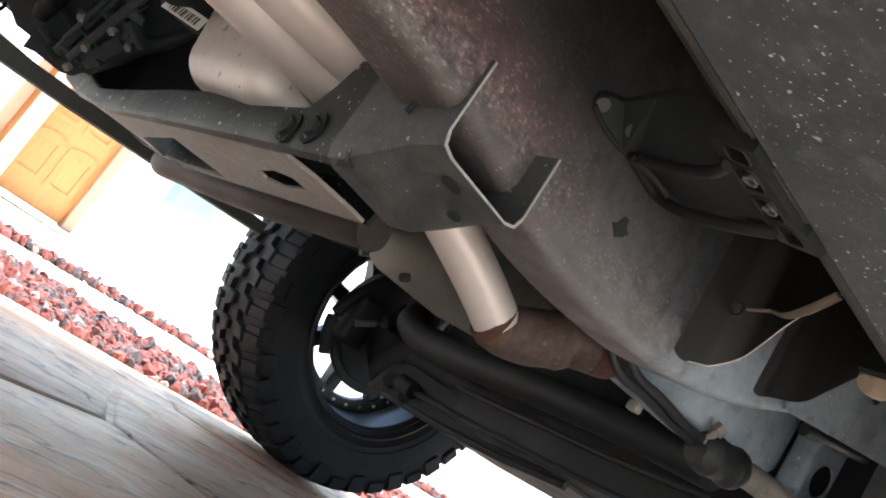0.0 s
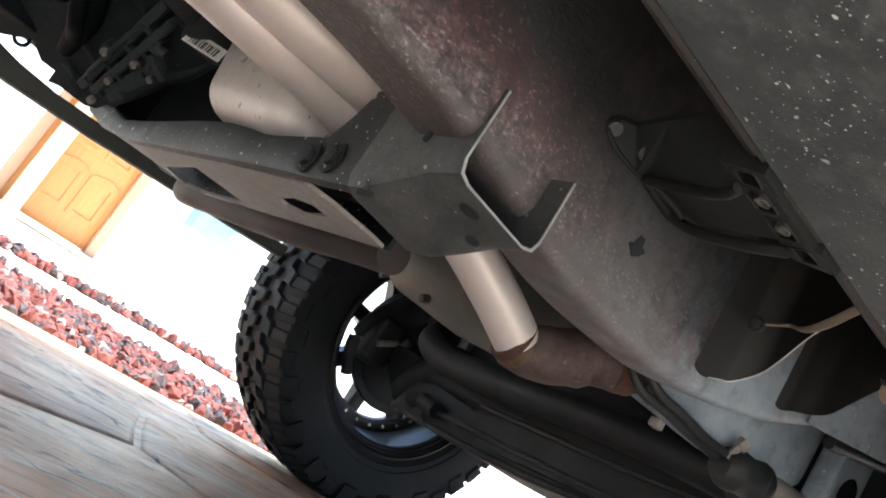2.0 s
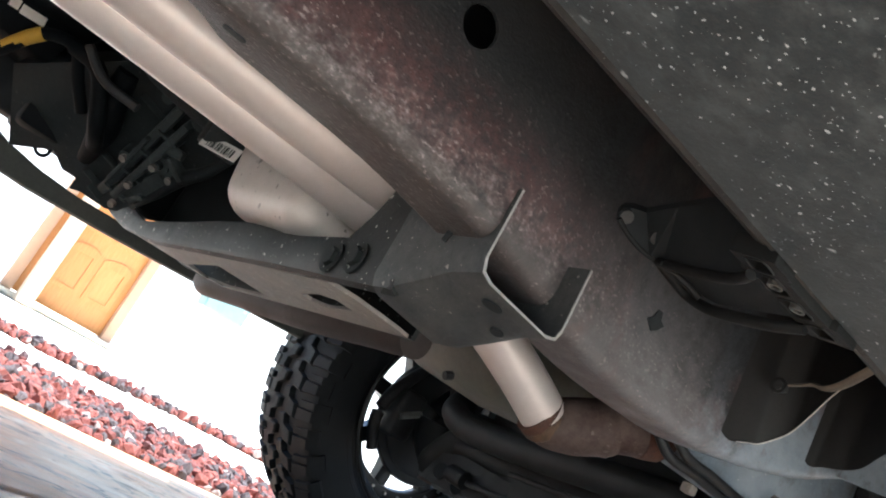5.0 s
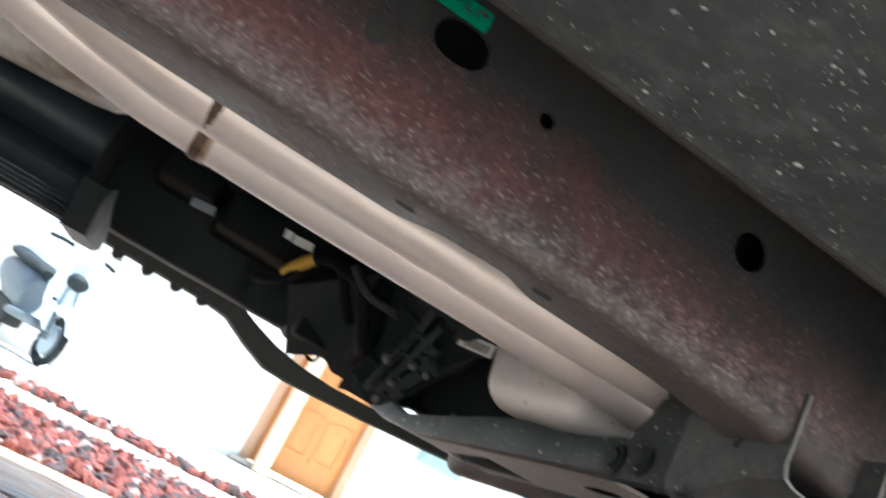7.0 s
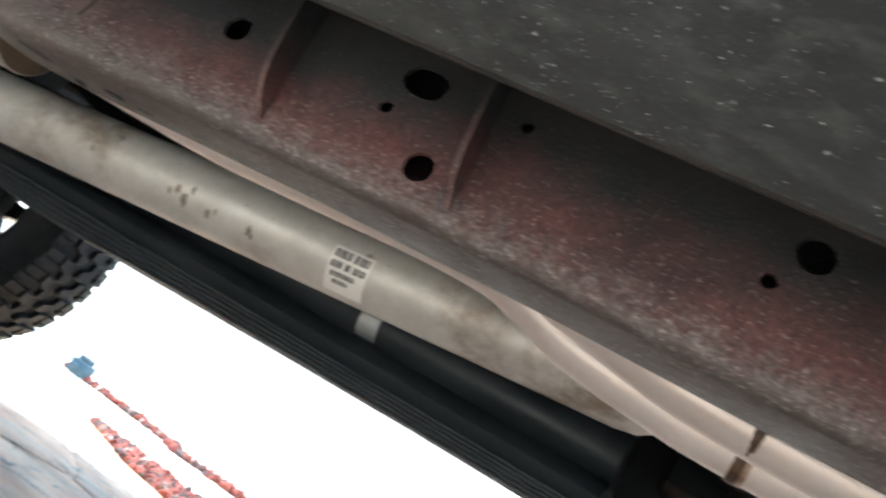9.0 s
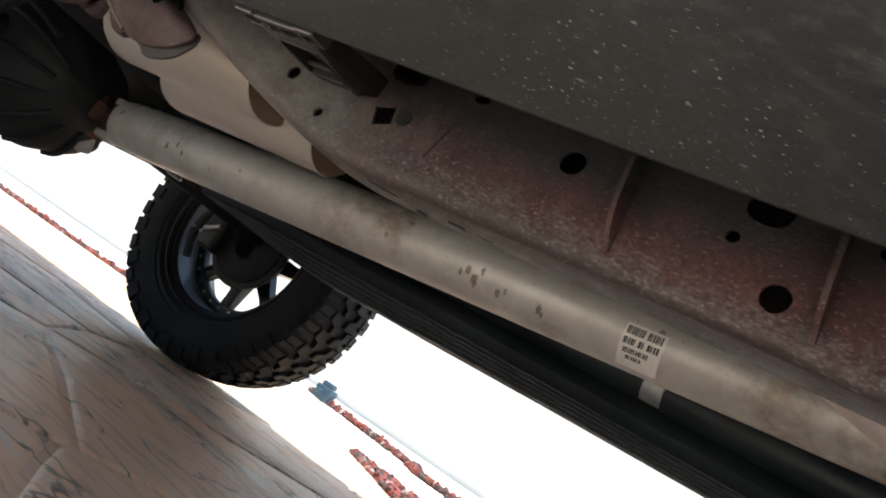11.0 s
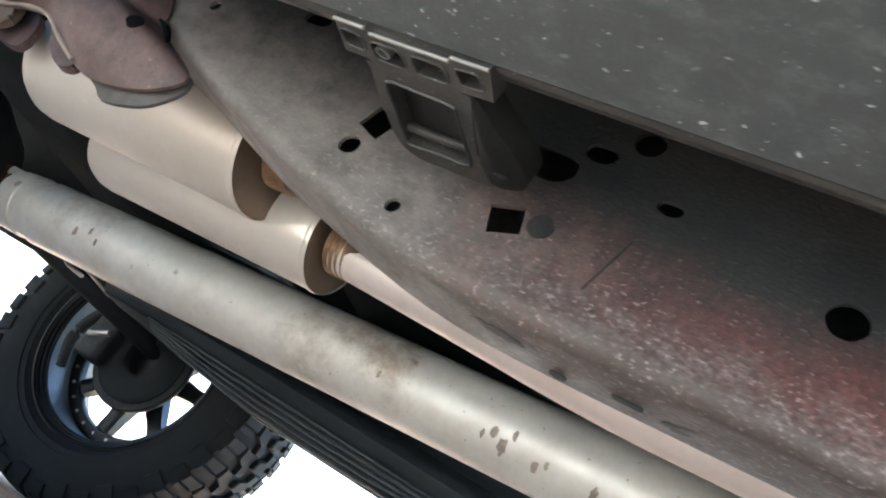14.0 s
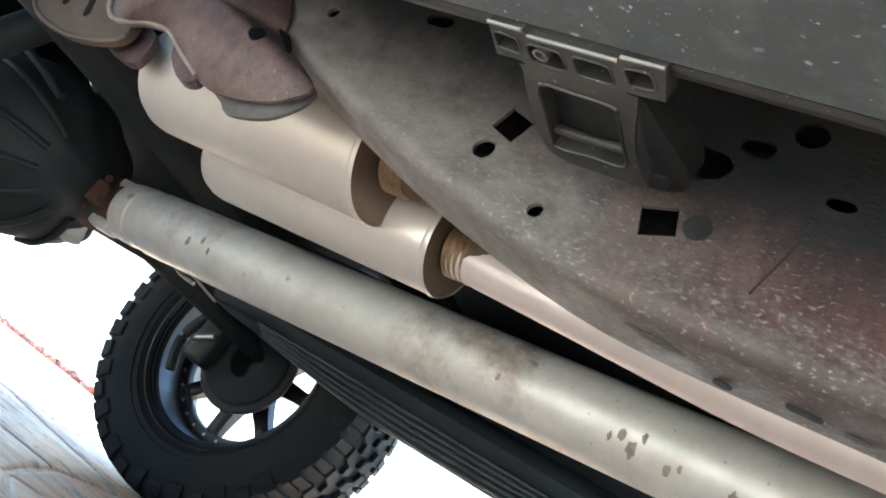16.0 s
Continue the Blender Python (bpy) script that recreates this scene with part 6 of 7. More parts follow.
    put("caliper_arm", bm_tube([(-0.125, s * -0.10, 0.12), (-0.185, s * -0.10, 0.02), (-0.200, s * -0.10, -0.06), (-0.165, s * -0.10, -0.135)], [0.014, 0.018, 0.016, 0.014], 12), M_CAST, "cast caliper arm")
    return w


wheel(0.0, 0.892, 1, radians(38))
wheel(-3.66, 0.855, 1, radians(46), 0.05)
wheel(0.0, -0.885, -1, 0.4)
wheel(-3.68, -0.885, -1, 0.0)

# front suspension on the far side, cross tube and near-side arm
M_SUSP = grimy("suspension_black", (0.0034, 0.0044, 0.0052), (0.0100, 0.0120, 0.0132), 0.65, scale=12, amount=0.8)
M_SUSP.node_tree.nodes["Principled BSDF"].inputs["Specular IOR Level"].default_value = 0.3
arm = tp("control_arm", bm_loft([[(x - w, y, z), (x - w, y, z + h), (x + w, y, z + h), (x + w, y, z)] for x, y, z, w, h in ((-0.02, 0.70, 0.300, 0.05, 0.05), (-0.05, 0.60, 0.296, 0.07, 0.07), (-0.05, 0.48, 0.296, 0.10, 0.085), (0.0, 0.36, 0.300, 0.13, 0.075), (0.05, 0.24, 0.310, 0.15, 0.06), (0.06, 0.14, 0.32, 0.15, 0.06), (0.06, 0.0, 0.335, 0.15, 0.05))]), M_SUSP, "grimy black lower control arm")
for pts, r in (([(-0.075, 0.63, 0.315), (-0.125, 0.55, 0.325), (-0.150, 0.46, 0.330), (-0.140, 0.32, 0.335), (-0.100, 0.16, 0.350), (-0.090, 0.0, 0.360)], 0.007), ([(-0.10, 0.58, 0.295), (-0.140, 0.47, 0.296), (-0.128, 0.33, 0.300), (-0.092, 0.18, 0.312), (-0.085, 0.0, 0.332)], 0.008)):
    sub("arm_rib", bm_tube(pts, r, 10), M_CAST, arm, "raised rib of the arm")
for y, z, ru in ((0.535, 0.325, 0.030), (0.455, 0.308, 0.026)):
    sub("arm_hole", bm_cyl((-0.118 - 0.25 * (0.54 - y), y, z), (-0.150, y - 0.01, z + 0.004), ru * 0.62, seg=18), M_RUBBER, arm, "dark oval hole")
sub("knuckle_boss", bm_tube([(-0.06, 0.66, 0.34), (-0.09, 0.60, 0.38), (-0.10, 0.55, 0.43), (-0.12, 0.52, 0.46)], [0.05, 0.045, 0.035, 0.02], 16), M_SUSP, arm)
sub("ball_joint", bm_cyl((-0.02, 0.70, 0.29), (-0.02, 0.70, 0.36), 0.035, seg=18), M_RUST, arm)
sub("arm_pocket", bm_tube([(-0.165, 0.47, 0.335), (-0.16, 0.42, 0.332)], 0.02, 12), M_SUSP, arm)
knuckle = tp("steering_knuckle", bm_tube([(0.0, 0.70, 0.32), (-0.02, 0.74, 0.43), (0.0, 0.70, 0.58)], [0.05, 0.085, 0.04], 18), M_SUSP, "black steering knuckle")
sub("boot", bm_tube([(-0.02, 0.66, 0.45), (-0.02, 0.58, 0.455), (-0.02, 0.50, 0.46)], [0.055, 0.048, 0.028], 18), M_SUSP, knuckle, "black axle boot")
sub("axle_shaft", bm_cyl((-0.02, 0.5, 0.46), (-0.02, 0.12, 0.50), 0.02, seg=14), M_SUSP, knuckle)
sub("shock_body", bm_cyl((-0.02, 0.52, 0.34), (-0.05, 0.44, 0.80), 0.055, seg=20), M_SUSP, knuckle, "black coil shock")
bar = tp("stabiliser_bar", bm_tube([(-0.15, 0.56, 0.50), (-0.21, 0.50, 0.455), (-0.22, 0.40, 0.432), (-0.235, 0.2, 0.435), (-0.25, 0.0, 0.445), (-0.26, -0.2, 0.452), (-0.275, -0.36, 0.450)], 0.031, 18), M_SUSP, "black cross tube")
sub("link", bm_tube([(-0.15, 0.56, 0.50), (-0.135, 0.575, 0.54), (-0.15, 0.58, 0.60)], [0.046, 0.030, 0.042], 18), M_CAST, bar, "lumpy rubber end link")
tp("steering_rack", bm_cyl((-0.10, 0.55, 0.40), (-0.10, -0.40, 0.42), 0.028, seg=16), M_SUSP, "black steering rack")
tp("front_crossmember", bm_loft([[(-0.05, y, z), (0.22, y, z + 0.01), (0.22, y, 0.62), (-0.05, y, 0.62)] for y, z in ((-0.45, 0.46), (-0.25, 0.43), (0.0, 0.42), (0.25, 0.43), (0.45, 0.46))]), M_SUSP, "black front crossmember")
mass = tp("suspension_crossmember", bm_loft([[(x0, y, zb), (x1, y, zb + 0.01), (x1, y, 0.56), (x0, y, 0.56)] for y, x0, x1, zb in ((0.50, -0.10, 0.20, 0.40), (0.34, -0.12, 0.25, 0.325), (0.18, -0.13, 0.30, 0.325), (0.0, -0.14, 0.30, 0.340), (-0.2, -0.14, 0.30, 0.365), (-0.40, -0.12, 0.30, 0.42))]), M_SUSP, "black pressed suspension crossmember")
for q, (xx, zz) in enumerate(((-0.128, 0.345), (-0.135, 0.40), (-0.142, 0.45))):
    sub("pressed_rib", bm_tube([(xx, 0.33, zz - 0.01), (xx - 0.014, 0.1, zz), (xx - 0.016, -0.1, zz + 0.01), (xx - 0.01, -0.3, zz + 0.03)], 0.006, 8), M_CAST, mass)
tp("engine_sump", bm_box((-0.55, -0.26, 0.56), (0.35, 0.26, 0.85), 0.05, 3), M_CAST, "grimy engine sump")
narm = tp("control_arm", bm_tube([(-0.335, -0.425, 0.452), (-0.30, -0.44, 0.455), (-0.2, -0.50, 0.440), (-0.08, -0.68, 0.37)], [0.018, 0.018, 0.020, 0.03], 18), M_PLATE, "grey tubular near control arm")
sub("bushing", bm_tube([(-0.415, -0.405, 0.442), (-0.400, -0.409, 0.444), (-0.385, -0.413, 0.446), (-0.355, -0.420, 0.449), (-0.345, -0.424, 0.450), (-0.335, -0.427, 0.451)], [0.020, 0.027, 0.029, 0.0255, 0.029, 0.027, 0.020], 24), M_CAST, narm, "black rubber bushing")
sub("bolt", bm_cyl((-0.418, -0.412, 0.450), (-0.410, -0.418, 0.474), 0.006, seg=8), M_PLATE, narm, "dull bolt")
sub("bolt_head", bm_cyl((-0.412, -0.417, 0.470), (-0.408, -0.420, 0.480), 0.010, seg=6), M_PLATE, narm, "dull bolt")
lines = tp("brake_hose", bm_tube([(-0.640, -0.36, 0.50), (-0.600, -0.385, 0.452), (-0.545, -0.395, 0.448), (-0.480, -0.395, 0.446), (-0.40, -0.395, 0.448)], 0.0065, 10), M_CAST, "dark grimy brake hose")
sub("hose", bm_tube([(-0.630, -0.375, 0.505), (-0.590, -0.400, 0.460), (-0.535, -0.408, 0.455), (-0.46, -0.41, 0.452), (-0.39, -0.41, 0.456)], 0.006, 10), M_CAST, lines)
sub("clip", bm_box((-0.545, -0.395, 0.425), (-0.531, -0.380, 0.437), 0.002), M_PLATE, lines, "dull grey clip")
# hanging shields outboard of the front rail, shade put into their dark colour, with a ground strap
M_FADE = grimy("shaded_shield_face", (0.0055, 0.0055, 0.006), (0.015, 0.0135, 0.0128), 0.6, scale=10, amount=0.7)


def shield(edge, lean, label):
    """A thin upright sheet that leaves the rail in a soft bend; edge: its lower rim."""
    rim = smooth_path(edge, 5)
    return tp("splash_shield", bm_loft([[p, p + Vector((lean * 0.3, 0, 0.06)), p + Vector((lean, 0, 0.24)), p + Vector((lean + 0.003, 0.003, 0.24)), p + Vector((lean * 0.3 + 0.003, 0.003, 0.06)), p + Vector((0.003, 0.003, 0.0))] for p in rim]), M_FADE, label), rim


sh, rim = shield([(-0.700, -0.470, 0.506), (-0.665, -0.4735, 0.490), (-0.632, -0.476, 0.481), (-0.604, -0.482, 0.490), (-0.594, -0.489, 0.496), (-0.585, -0.508, 0.517), (-0.592, -0.527, 0.539), (-0.603, -0.55, 0.567), (-0.62, -0.585, 0.595), (-0.63, -0.62, 0.62)], -0.03, "splash shield darkened as in shade, with a bright edge")
# light caught along the rim, painted as a thin bright line
sub("pale_edge", bm_tube([p + Vector((-0.001, -0.001, 0)) for p in rim[12:]], 0.0008, 6, raw=True), M_LIT_EDGE, sh, "bright line where the rim catches light")
shield([(-0.47, -0.455, 0.530), (-0.448, -0.464, 0.526), (-0.445, -0.478, 0.530), (-0.441, -0.50, 0.535), (-0.445, -0.52, 0.542), (-0.45, -0.54, 0.562), (-0.445, -0.57, 0.60), (-0.44, -0.62, 0.63)], -0.01, "splash shield darkened as in shade")
gs = tp("ground_strap", bm_tube([(-0.630, -0.510, 0.555), (-0.618, -0.520, 0.563), (-0.612, -0.530, 0.569), (-0.618, -0.550, 0.566), (-0.625, -0.572, 0.575), (-0.635, -0.60, 0.595)], [0.003, 0.0035, 0.004, 0.005, 0.006, 0.006], 10, flat=0.5), grimy("braid", (0.09, 0.075, 0.06), (0.17, 0.145, 0.115), 0.6, 0.3, scale=60, amount=0.7), "tan braided ground strap")
sub("bolt", bm_cyl((-0.636, -0.508, 0.552), (-0.615, -0.502, 0.556), 0.006, seg=6), M_CAST, gs, "grey bolt")
sub("eyelet", bm_cyl((-0.632, -0.506, 0.553), (-0.629, -0.506, 0.553), 0.009, seg=16), M_CAST, gs)
tp("body_mount", bm_tube([(-0.50, -0.595, 0.565), (-0.485, -0.598, 0.578), (-0.47, -0.60, 0.595), (-0.46, -0.60, 0.61)], [0.010, 0.022, 0.020, 0.03], 18), grimy("tan_bush", (0.24, 0.19, 0.14), (0.34, 0.29, 0.23), 0.6, scale=30, amount=0.6), "tan body mount bush")
k = Mat("blue_grey_steel", 0.5, 0.1)
big, mid, fine = k.noise(7, 8, 0.68), k.noise(24, 7, 0.7, seed=2.0), k.noise(200, 3, 0.7, seed=4.0)
c = k.mix(k.ramp(big, 0.35, 0.65), (0.135, 0.160, 0.19), (0.275, 0.31, 0.355))
c = k.mix(k.math("MULTIPLY", k.ramp(mid, 0.52, 0.66), 0.6), c, (0.10, 0.088, 0.080))
c = k.mix(k.math("MULTIPLY", k.specks(70, 0.2, 1.0), 0.4), c, (0.55, 0.56, 0.57))
k.color(c)
k.rough(mid, 0.4, 0.65)
k.bump(k.math("ADD", fine, mid), 0.25, 0.002)
M_BLUEST = k.m
tower = tp("inner_tower", bm_plate([(-0.40, 0.535), (-0.345, 0.545), (-0.25, 0.565), (-0.07, 0.600), (0.10, 0.63), (0.10, 0.74), (-0.40, 0.74)], [disc(-0.205, 0.655, 0.016, 0.012, turn=0.5), disc(-0.26, 0.672, 0.007)], lambda u, v, d: (u, -0.475 + d, v), 0.004), M_BLUEST, "blue-grey steel spring tower")
FP = [(-0.54, 0.455, -0.36), (-0.50, 0.452, -0.378), (-0.46, 0.450, -0.390), (-0.42, 0.450, -0.397), (-0.37, 0.455, -0.402), (-0.32, 0.460, -0.405), (-0.27, 0.465, -0.405), (-0.235, 0.478, -0.405), (-0.215, 0.488, -0.401), (-0.207, 0.492, -0.392)]
sub("foot_plate", bm_loft([[(x, y + 0.03, z - 0.004), (x, y + 0.010, z), (x, y + 0.002, z + 0.008), (x, y, z + 0.022), (x, y, 0.53), (x, y, 0.60), (x, y + 0.006, 0.60), (x, y + 0.034, z)] for x, z, y in FP]), M_BLUEST, tower, "pale blue-grey pressed foot")
sub("flange", bm_box((-0.206, -0.436, 0.482), (-0.190, -0.400, 0.600), 0.007, 3), M_BLUEST, tower, "rolled flange of the pressed foot")
sub("foot_plate", bm_plate([(-0.195, 0.620), (-0.055, 0.640), (0.12, 0.66), (0.12, 0.48), (-0.06, 0.485), (-0.155, 0.485)], [disc(-0.085, 0.537, 0.034, 0.026, turn=0.4)], lambda u, v, d: (u, -0.405 + d, v), 0.004), M_BLUEST, tower, "pale blue-grey pressed foot")
sub("cross_bar", bm_tube([(-0.25, -0.43, 0.560), (-0.17, -0.43, 0.578), (-0.05, -0.43, 0.605), (0.10, -0.43, 0.64)], 0.009, 14), M_CAST, tower, "grimy bar")
# black sheet added behind the feet in place of the darkness there
sub("inside", bm_box((-0.34, -0.385, 0.47), (0.12, -0.375, 0.66), 0.002), M_BLACK, tower)

# cab and bed shell above
shell = tp("cab_shell", bm_box((-2.94, -0.985, 0.735), (1.45, 0.985, 1.20), 0.04), M_PAINT, "dark painted cab and doors")
sub("roof", bm_box((-2.90, -0.86, 1.20), (-0.9, 0.86, 1.90), 0.10, 3), M_PAINT, shell)
sub("rocker_panel", bm_loft([[(x, s, z) for s, z in ((-0.985, 0.76), (-0.975, 0.64), (-0.90, 0.615), (-0.84, 0.64), (-0.84, 0.76))] for x in (-2.9, -0.45)]), M_PAINT, shell, "dark painted rocker panel")
sub("rocker_panel", bm_loft([[(x, -s, z) for s, z in ((-0.985, 0.76), (-0.975, 0.64), (-0.90, 0.615), (-0.84, 0.64), (-0.84, 0.76))] for x in (-2.9, -0.45)]), M_PAINT, shell, "dark painted rocker panel")
tp("cab_floor", bm_box((-2.94, -0.93, 0.68), (-0.45, 0.93, 0.72), 0.01), M_BLACK, "black undercoated cab floor")
tp("engine_bay", bm_box((-0.44, -0.62, 0.80), (1.40, 0.62, 0.84), 0.01), M_BLACK, "black engine bay liner")
for s in (-1, 1):
    tp("wheel_arch_liner", bm_loft([[(0.0 + 0.55 * math.cos(a), s * y, 0.43 + 0.52 * math.sin(a)) for y in (0.60, 0.97)] + [(0.0 + 0.56 * math.cos(a), s * y, 0.43 + 0.53 * math.sin(a)) for y in (0.97, 0.60)] for a in (radians(15 + 10 * i) for i in range(16))]), M_BLACK, "black wheel arch liner")
bed = tp("cargo_bed", bm_box((-5.1, -0.985, 0.92), (-2.935, 0.985, 1.42), 0.004), M_PAINT, "dark painted cargo bed")
sub("bed_floor", bm_box((-5.0, -0.80, 0.88), (-2.98, 0.80, 0.915), 0.01), M_BLACK, bed, "black bed underside")

# ---- things in the yard ----
moped = thing("moped", "white and grey motor scooter parked by the house wall", "scooter", (-2.04, 5.375, -0.018))
moped.rotation_euler, moped.scale = (0, 0, radians(-58)), (0.85, 0.85, 0.85)


def mp(name, bm, mat, label="", parent=None):
    return part(name, bm, mat, parent or moped, label)


M_WHITE = grimy("white_fairing", (0.58, 0.62, 0.63), (0.46, 0.50, 0.51), 0.35, scale=8, amount=0.5)
M_GREYFAIR = grimy("slate_fairing", (0.085, 0.10, 0.115), (0.15, 0.17, 0.185), 0.45, scale=8, amount=0.6)
for x in (0.36, -0.72):
    ringp = [(x + 0.17 * math.cos(a), 0, 0.205 + 0.17 * math.sin(a)) for a in (2 * math.pi * i / 20 for i in range(21))]
    tyre = mp("tyre", bm_tube(ringp, 0.036, 12, n=1), M_RUBBER, "black tyre")
    mp("rim", bm_cyl((x, -0.03, 0.205), (x, 0.03, 0.205), 0.115, seg=24), M_BARREL, "grey wheel rim", tyre)
mp("front_fender", bm_tube([(0.57, 0, 0.30), (0.52, 0, 0.40), (0.38, 0, 0.455), (0.22, 0, 0.42), (0.12, 0, 0.33)], [0.045, 0.072, 0.085, 0.082, 0.06], 16, flat=0.6), M_WHITE, "white front fender")
for y in (-0.065, 0.065):
    mp("fork", bm_tube([(0.36, y, 0.205), (0.27, y, 0.45), (0.20, y * 0.7, 0.66)], 0.018, 10), M_GREYFAIR, "grey fork leg")
shield_ = [[(0.30 - 0.20 * f - 0.05 * math.cos(a), 0.19 * (0.62 + 0.5 * math.sin(math.pi * f)) * math.sin(a), 0.26 + 0.60 * f) for a in (radians(-90 + 20 * k) for k in range(10))] + [(0.27 - 0.20 * f, 0.0, 0.26 + 0.60 * f)] for f in (0, 0.15, 0.35, 0.55, 0.75, 0.9, 1.0)]
apron_ = mp("leg_shield", bm_loft([[(0.5 * x + 0.5 * (0.30 - 0.20 * i / 6) + 0.05, y, z) for x, y, z in row] for i, row in enumerate(shield_)]), M_WHITE, "white leg shield")
mp("headlight", bm_tube([(0.20, 0, 0.70), (0.27, 0, 0.69), (0.285, 0, 0.685)], [0.10, 0.085, 0.03], 18, flat=0.7), M_BLACK, "dark headlight", apron_)
mp("side_lamp", bm_box((0.23, -0.15, 0.42), (0.27, -0.09, 0.52), 0.012), M_BLACK, "dark side lamp", apron_)
bars = mp("handlebar", bm_tube([(0.02, -0.33, 0.94), (0.08, -0.18, 0.95), (0.11, 0, 0.93), (0.08, 0.18, 0.95), (0.02, 0.33, 0.94)], 0.016, 10), M_BLACK, "black handlebar")
mp("handlebar_cover", bm_tube([(0.10, -0.14, 0.93), (0.13, 0.0, 0.91), (0.10, 0.14, 0.93)], [0.04, 0.085, 0.04], 14, flat=0.7), M_WHITE, "white handlebar cover", bars)
for y in (-0.24, 0.24):
    mp("mirror", bm_tube([(0.05, y, 0.95), (0.03, y * 1.15, 1.05), (0.03, y * 1.25, 1.07)], [0.006, 0.006, 0.045], 12), M_GREYFAIR, "grey mirror", bars)
mp("floor", bm_box((-0.32, -0.15, 0.24), (0.22, 0.15, 0.31), 0.03, 3), M_GREYFAIR, "slate grey foot board")
tail_ = mp("tail_body", bm_loft([[(x, w * math.cos(a), z + h * math.sin(a)) for a in (2 * math.pi * k / 16 for k in range(16))] for x, z, w, h in ((-0.26, 0.44, 0.10, 0.16), (-0.34, 0.48, 0.15, 0.20), (-0.60, 0.52, 0.17, 0.18), (-0.86, 0.58, 0.13, 0.12), (-1.00, 0.62, 0.06, 0.06))]), M_GREYFAIR, "slate grey tail body")
mp("seat", bm_loft([[(x, w * math.cos(a), z + h * math.sin(a)) for a in (2 * math.pi * k / 16 for k in range(16))] for x, z, w, h in ((-0.24, 0.66, 0.07, 0.03), (-0.34, 0.69, 0.13, 0.05), (-0.60, 0.71, 0.15, 0.055), (-0.86, 0.75, 0.13, 0.05), (-0.96, 0.75, 0.07, 0.03))]), M_BLACK, "black seat", tail_)
mp("engine", bm_box((-0.70, -0.10, 0.15), (-0.34, 0.10, 0.36), 0.04, 3), M_CAST, "dark engine block")

reel = thing("hose_reel", "pale cream garden stand with a round loop beside the scooter", "hose reel", (-2.64, 5.3, -0.02))
M_CREAM = grimy("cream_plastic", (0.60, 0.55, 0.42), (0.66, 0.62, 0.50), 0.5, scale=10, amount=0.6)
for x in (-0.13, 0.13):
    part("leg", bm_tube([(x, -0.12, 0.0), (x * 0.8, -0.02, 0.30), (x * 0.3, 0.02, 0.66)], 0.016, 10), M_CREAM, reel)
part("foot", bm_tube([(-0.16, -0.13, 0.012), (0.0, -0.14, 0.012), (0.16, -0.13, 0.012)], 0.012, 10), M_GREYFAIR, reel, "dark foot bar")
part("loop", bm_tube([(0.11 * math.cos(a), -0.05, 0.30 + 0.11 * math.sin(a)) for a in (2 * math.pi * i / 20 for i in range(21))], 0.018, 10, n=1), M_CREAM, reel, "round cream loop")
part("handle", bm_tube([(-0.06, 0.02, 0.68), (0.0, 0.02, 0.70), (0.06, 0.02, 0.68)], 0.014, 10), M_GREYFAIR, reel, "dark handle")

box = thing("valve_box", "small blue-grey irrigation valve on the rock bed", "garden valve", (-5.33, 4.15, -0.012))
box.scale = (0.8, 0.8, 0.8)
M_BLUE = grimy("blue_grey_plastic", (0.035, 0.065, 0.095), (0.06, 0.09, 0.11), 0.5, scale=20, amount=0.6)
for nm, lo, hi in (("body", (-0.09, -0.07, 0.0), (0.09, 0.07, 0.13)), ("cap", (-0.06, -0.05, 0.13), (0.06, 0.05, 0.18)), ("spout", (-0.05, -0.11, 0.05), (0.02, -0.07, 0.09))):
    part(nm, bm_box(lo, hi, 0.015), M_BLUE, box)

ubox = thing("utility_box", "pale teal metal utility box fixed to the house wall", "utility box", (1.30, 6.0, 0.66))
M_TEAL = grimy("pale_teal_metal", (0.22, 0.33, 0.32), (0.30, 0.40, 0.385), 0.45, scale=9, amount=0.6)
part("body", bm_box((-0.20, -0.17, 0.0), (0.20, 0.0, 0.27), 0.012), M_TEAL, ubox)
part("cover", bm_box((-0.19, -0.185, 0.012), (0.19, -0.168, 0.258), 0.006), M_TEAL, ubox, "flat teal cover")
part("latch", bm_box((0.13, -0.195, 0.12), (0.16, -0.184, 0.15), 0.003), M_BOLT, ubox, "small metal latch")

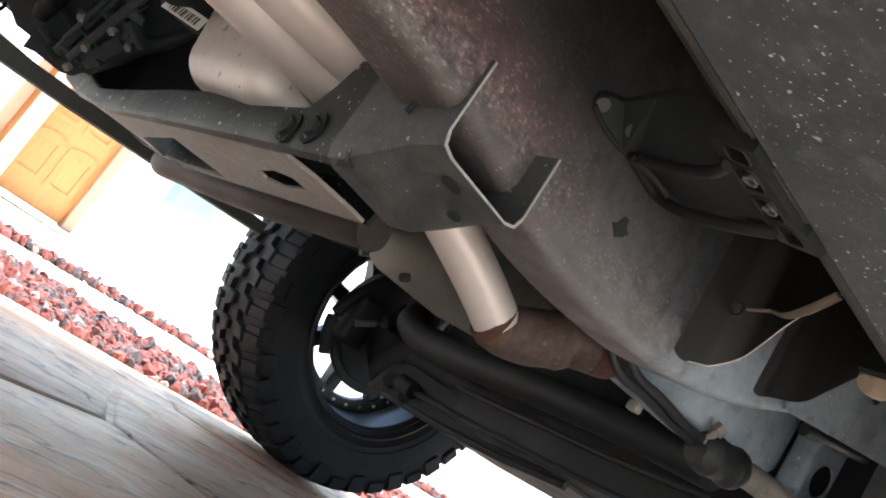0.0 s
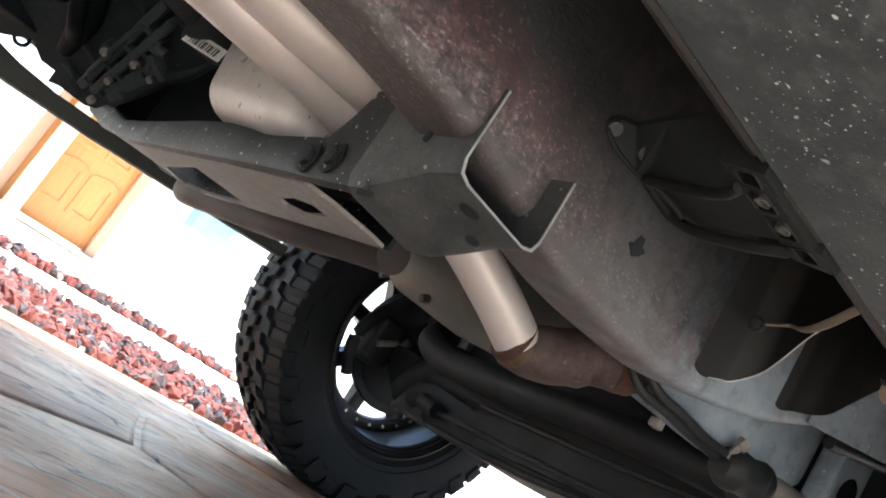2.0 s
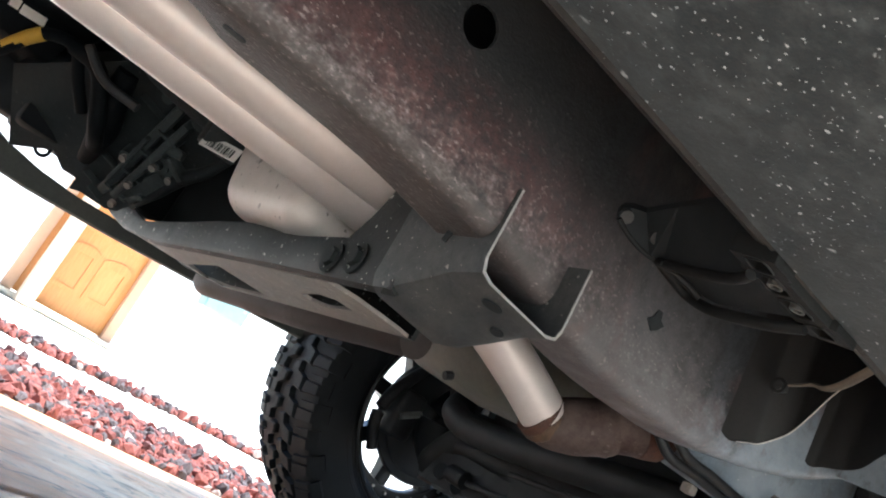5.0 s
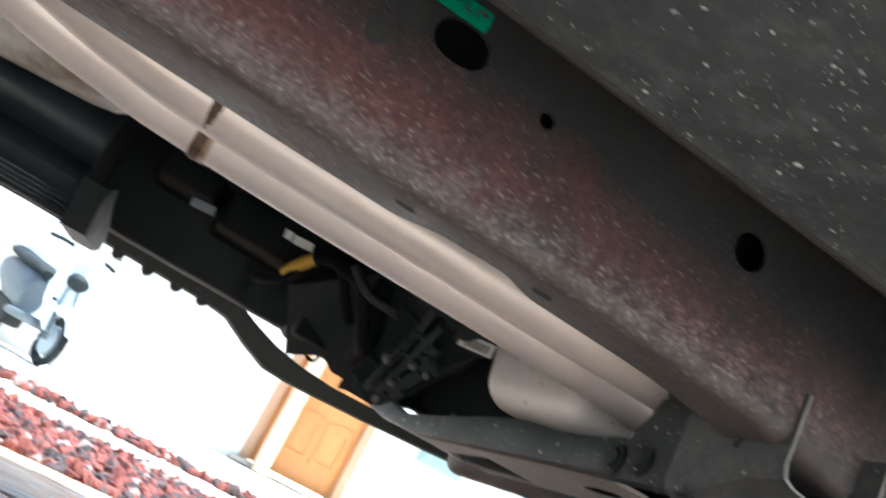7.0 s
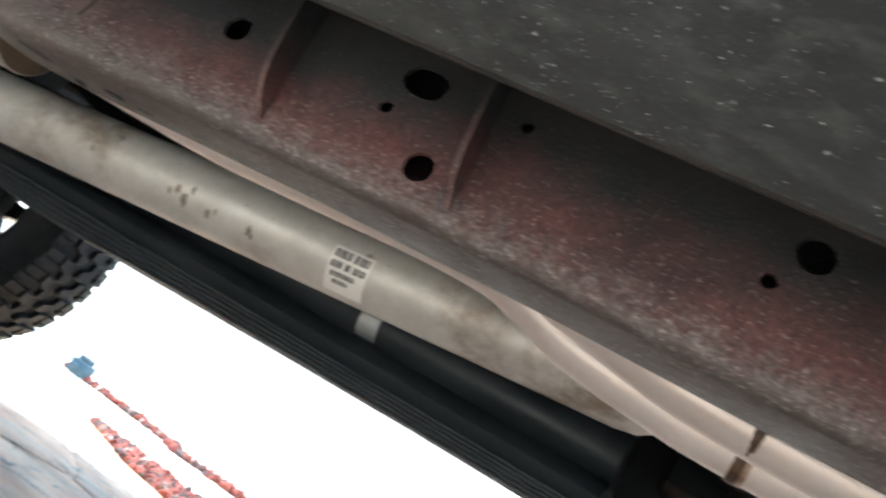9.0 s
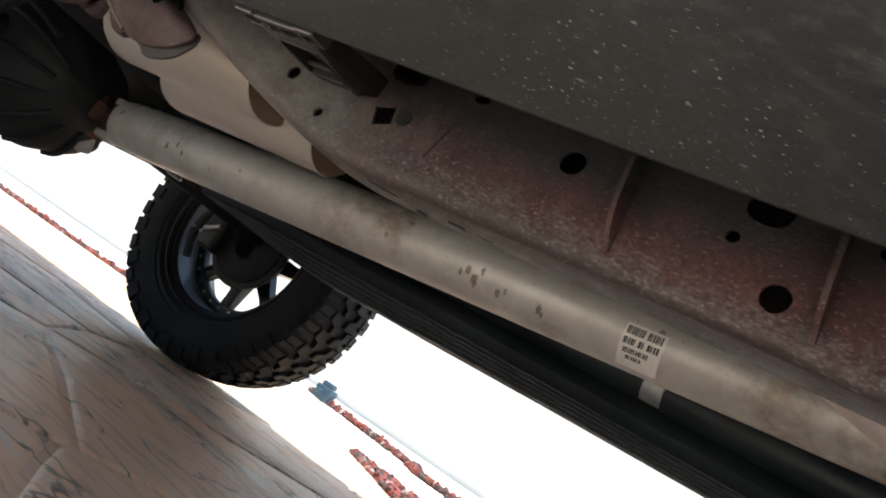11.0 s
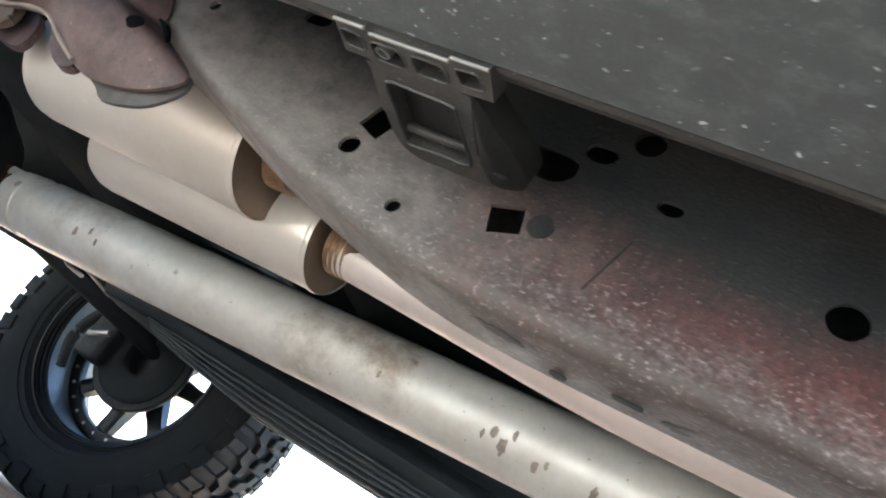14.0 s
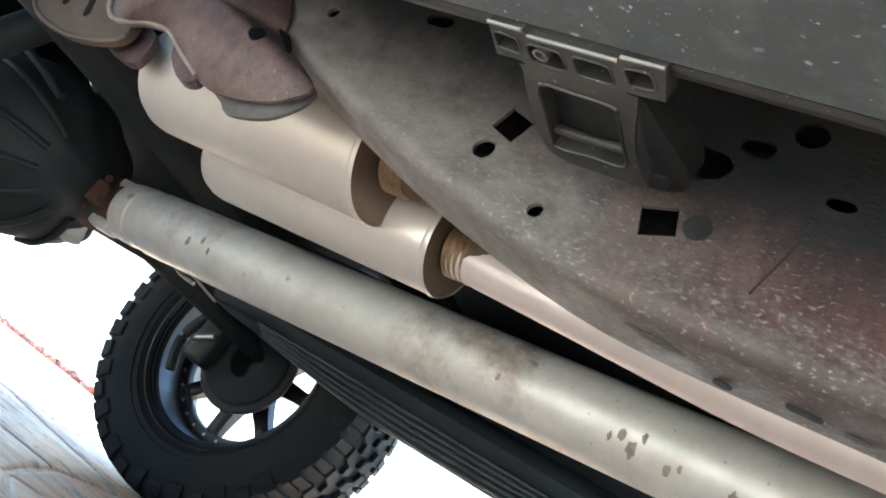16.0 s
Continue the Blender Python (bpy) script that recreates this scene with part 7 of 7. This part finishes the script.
# ---- stamped slabs of the driveway, each a piece of its own ----
def clip(poly, n, c):
    """The part of a polygon on the side where n . p <= c."""
    out = []
    for i, p in enumerate(poly):
        q = poly[(i + 1) % len(poly)]
        dp_, dq = n[0] * p[0] + n[1] * p[1] - c, n[0] * q[0] + n[1] * q[1] - c
        if dp_ <= 0:
            out.append(p)
        if dp_ * dq < 0:
            f = dp_ / (dp_ - dq)
            out.append((p[0] + (q[0] - p[0]) * f, p[1] + (q[1] - p[1]) * f))
    return out


rng = random.Random(21)
seeds = [(-6.4 + 0.92 * i + rng.uniform(-0.3, 0.3) + (0.46 if j % 2 else 0), -2.1 + 0.52 * j + rng.uniform(-0.15, 0.15)) for i in range(9) for j in range(10)]
for i, p in enumerate(seeds):
    if p[1] < 1.15 or p[0] < -2.6:
        poly = [(-6.8, -1.28), (1.8, -1.28), (1.8, 1.085), (-6.8, 1.085)] if p[0] > -2.6 else [(-6.8, -1.28), (-2.4, -1.28), (-2.4, 1.08), (-2.62, 1.08), (-6.8, 4.0)]
        for j, q in enumerate(seeds):
            if i != j and abs(p[0] - q[0]) < 2.4 and abs(p[1] - q[1]) < 1.8 and poly:
                n = (q[0] - p[0], q[1] - p[1])
                poly = clip(poly, n, n[0] * (p[0] + q[0]) / 2 + n[1] * (p[1] + q[1]) / 2)
        if p[0] <= -2.6 and poly:
            poly = clip(poly, (0, 1), 2.58)
            if poly:
                poly = clip(poly, (0.68, 0.733), 0.68 * -3.07 + 0.733 * 1.41)
        if len(poly) < 3:
            continue
        cx, cy = sum(v[0] for v in poly) / len(poly), sum(v[1] for v in poly) / len(poly)
        ring = []
        for a, b in zip(poly, poly[1:] + poly[:1]):
            ln = math.hypot(b[0] - a[0], b[1] - a[1])
            m = max(1, int(ln / 0.12))
            for t in range(m):
                x, y = a[0] + (b[0] - a[0]) * t / m, a[1] + (b[1] - a[1]) * t / m
                w = noise.noise_vector(Vector((x * 3.1, y * 3.1, 0.5))) * 0.02
                ring.append((x + w.x, y + w.y))
        tilt = rng.uniform(-0.0015, 0.0015)
        secs = []
        for inset, z in ((0.007, -0.014), (0.007, -0.005), (0.013, -0.001), (0.022, 0.0)):
            row = []
            for x, y in ring:
                d = math.hypot(x - cx, y - cy) or 1.0
                row.append((x - (x - cx) / d * inset, y - (y - cy) / d * inset, z + tilt * (x - cx)))
            secs.append(row)
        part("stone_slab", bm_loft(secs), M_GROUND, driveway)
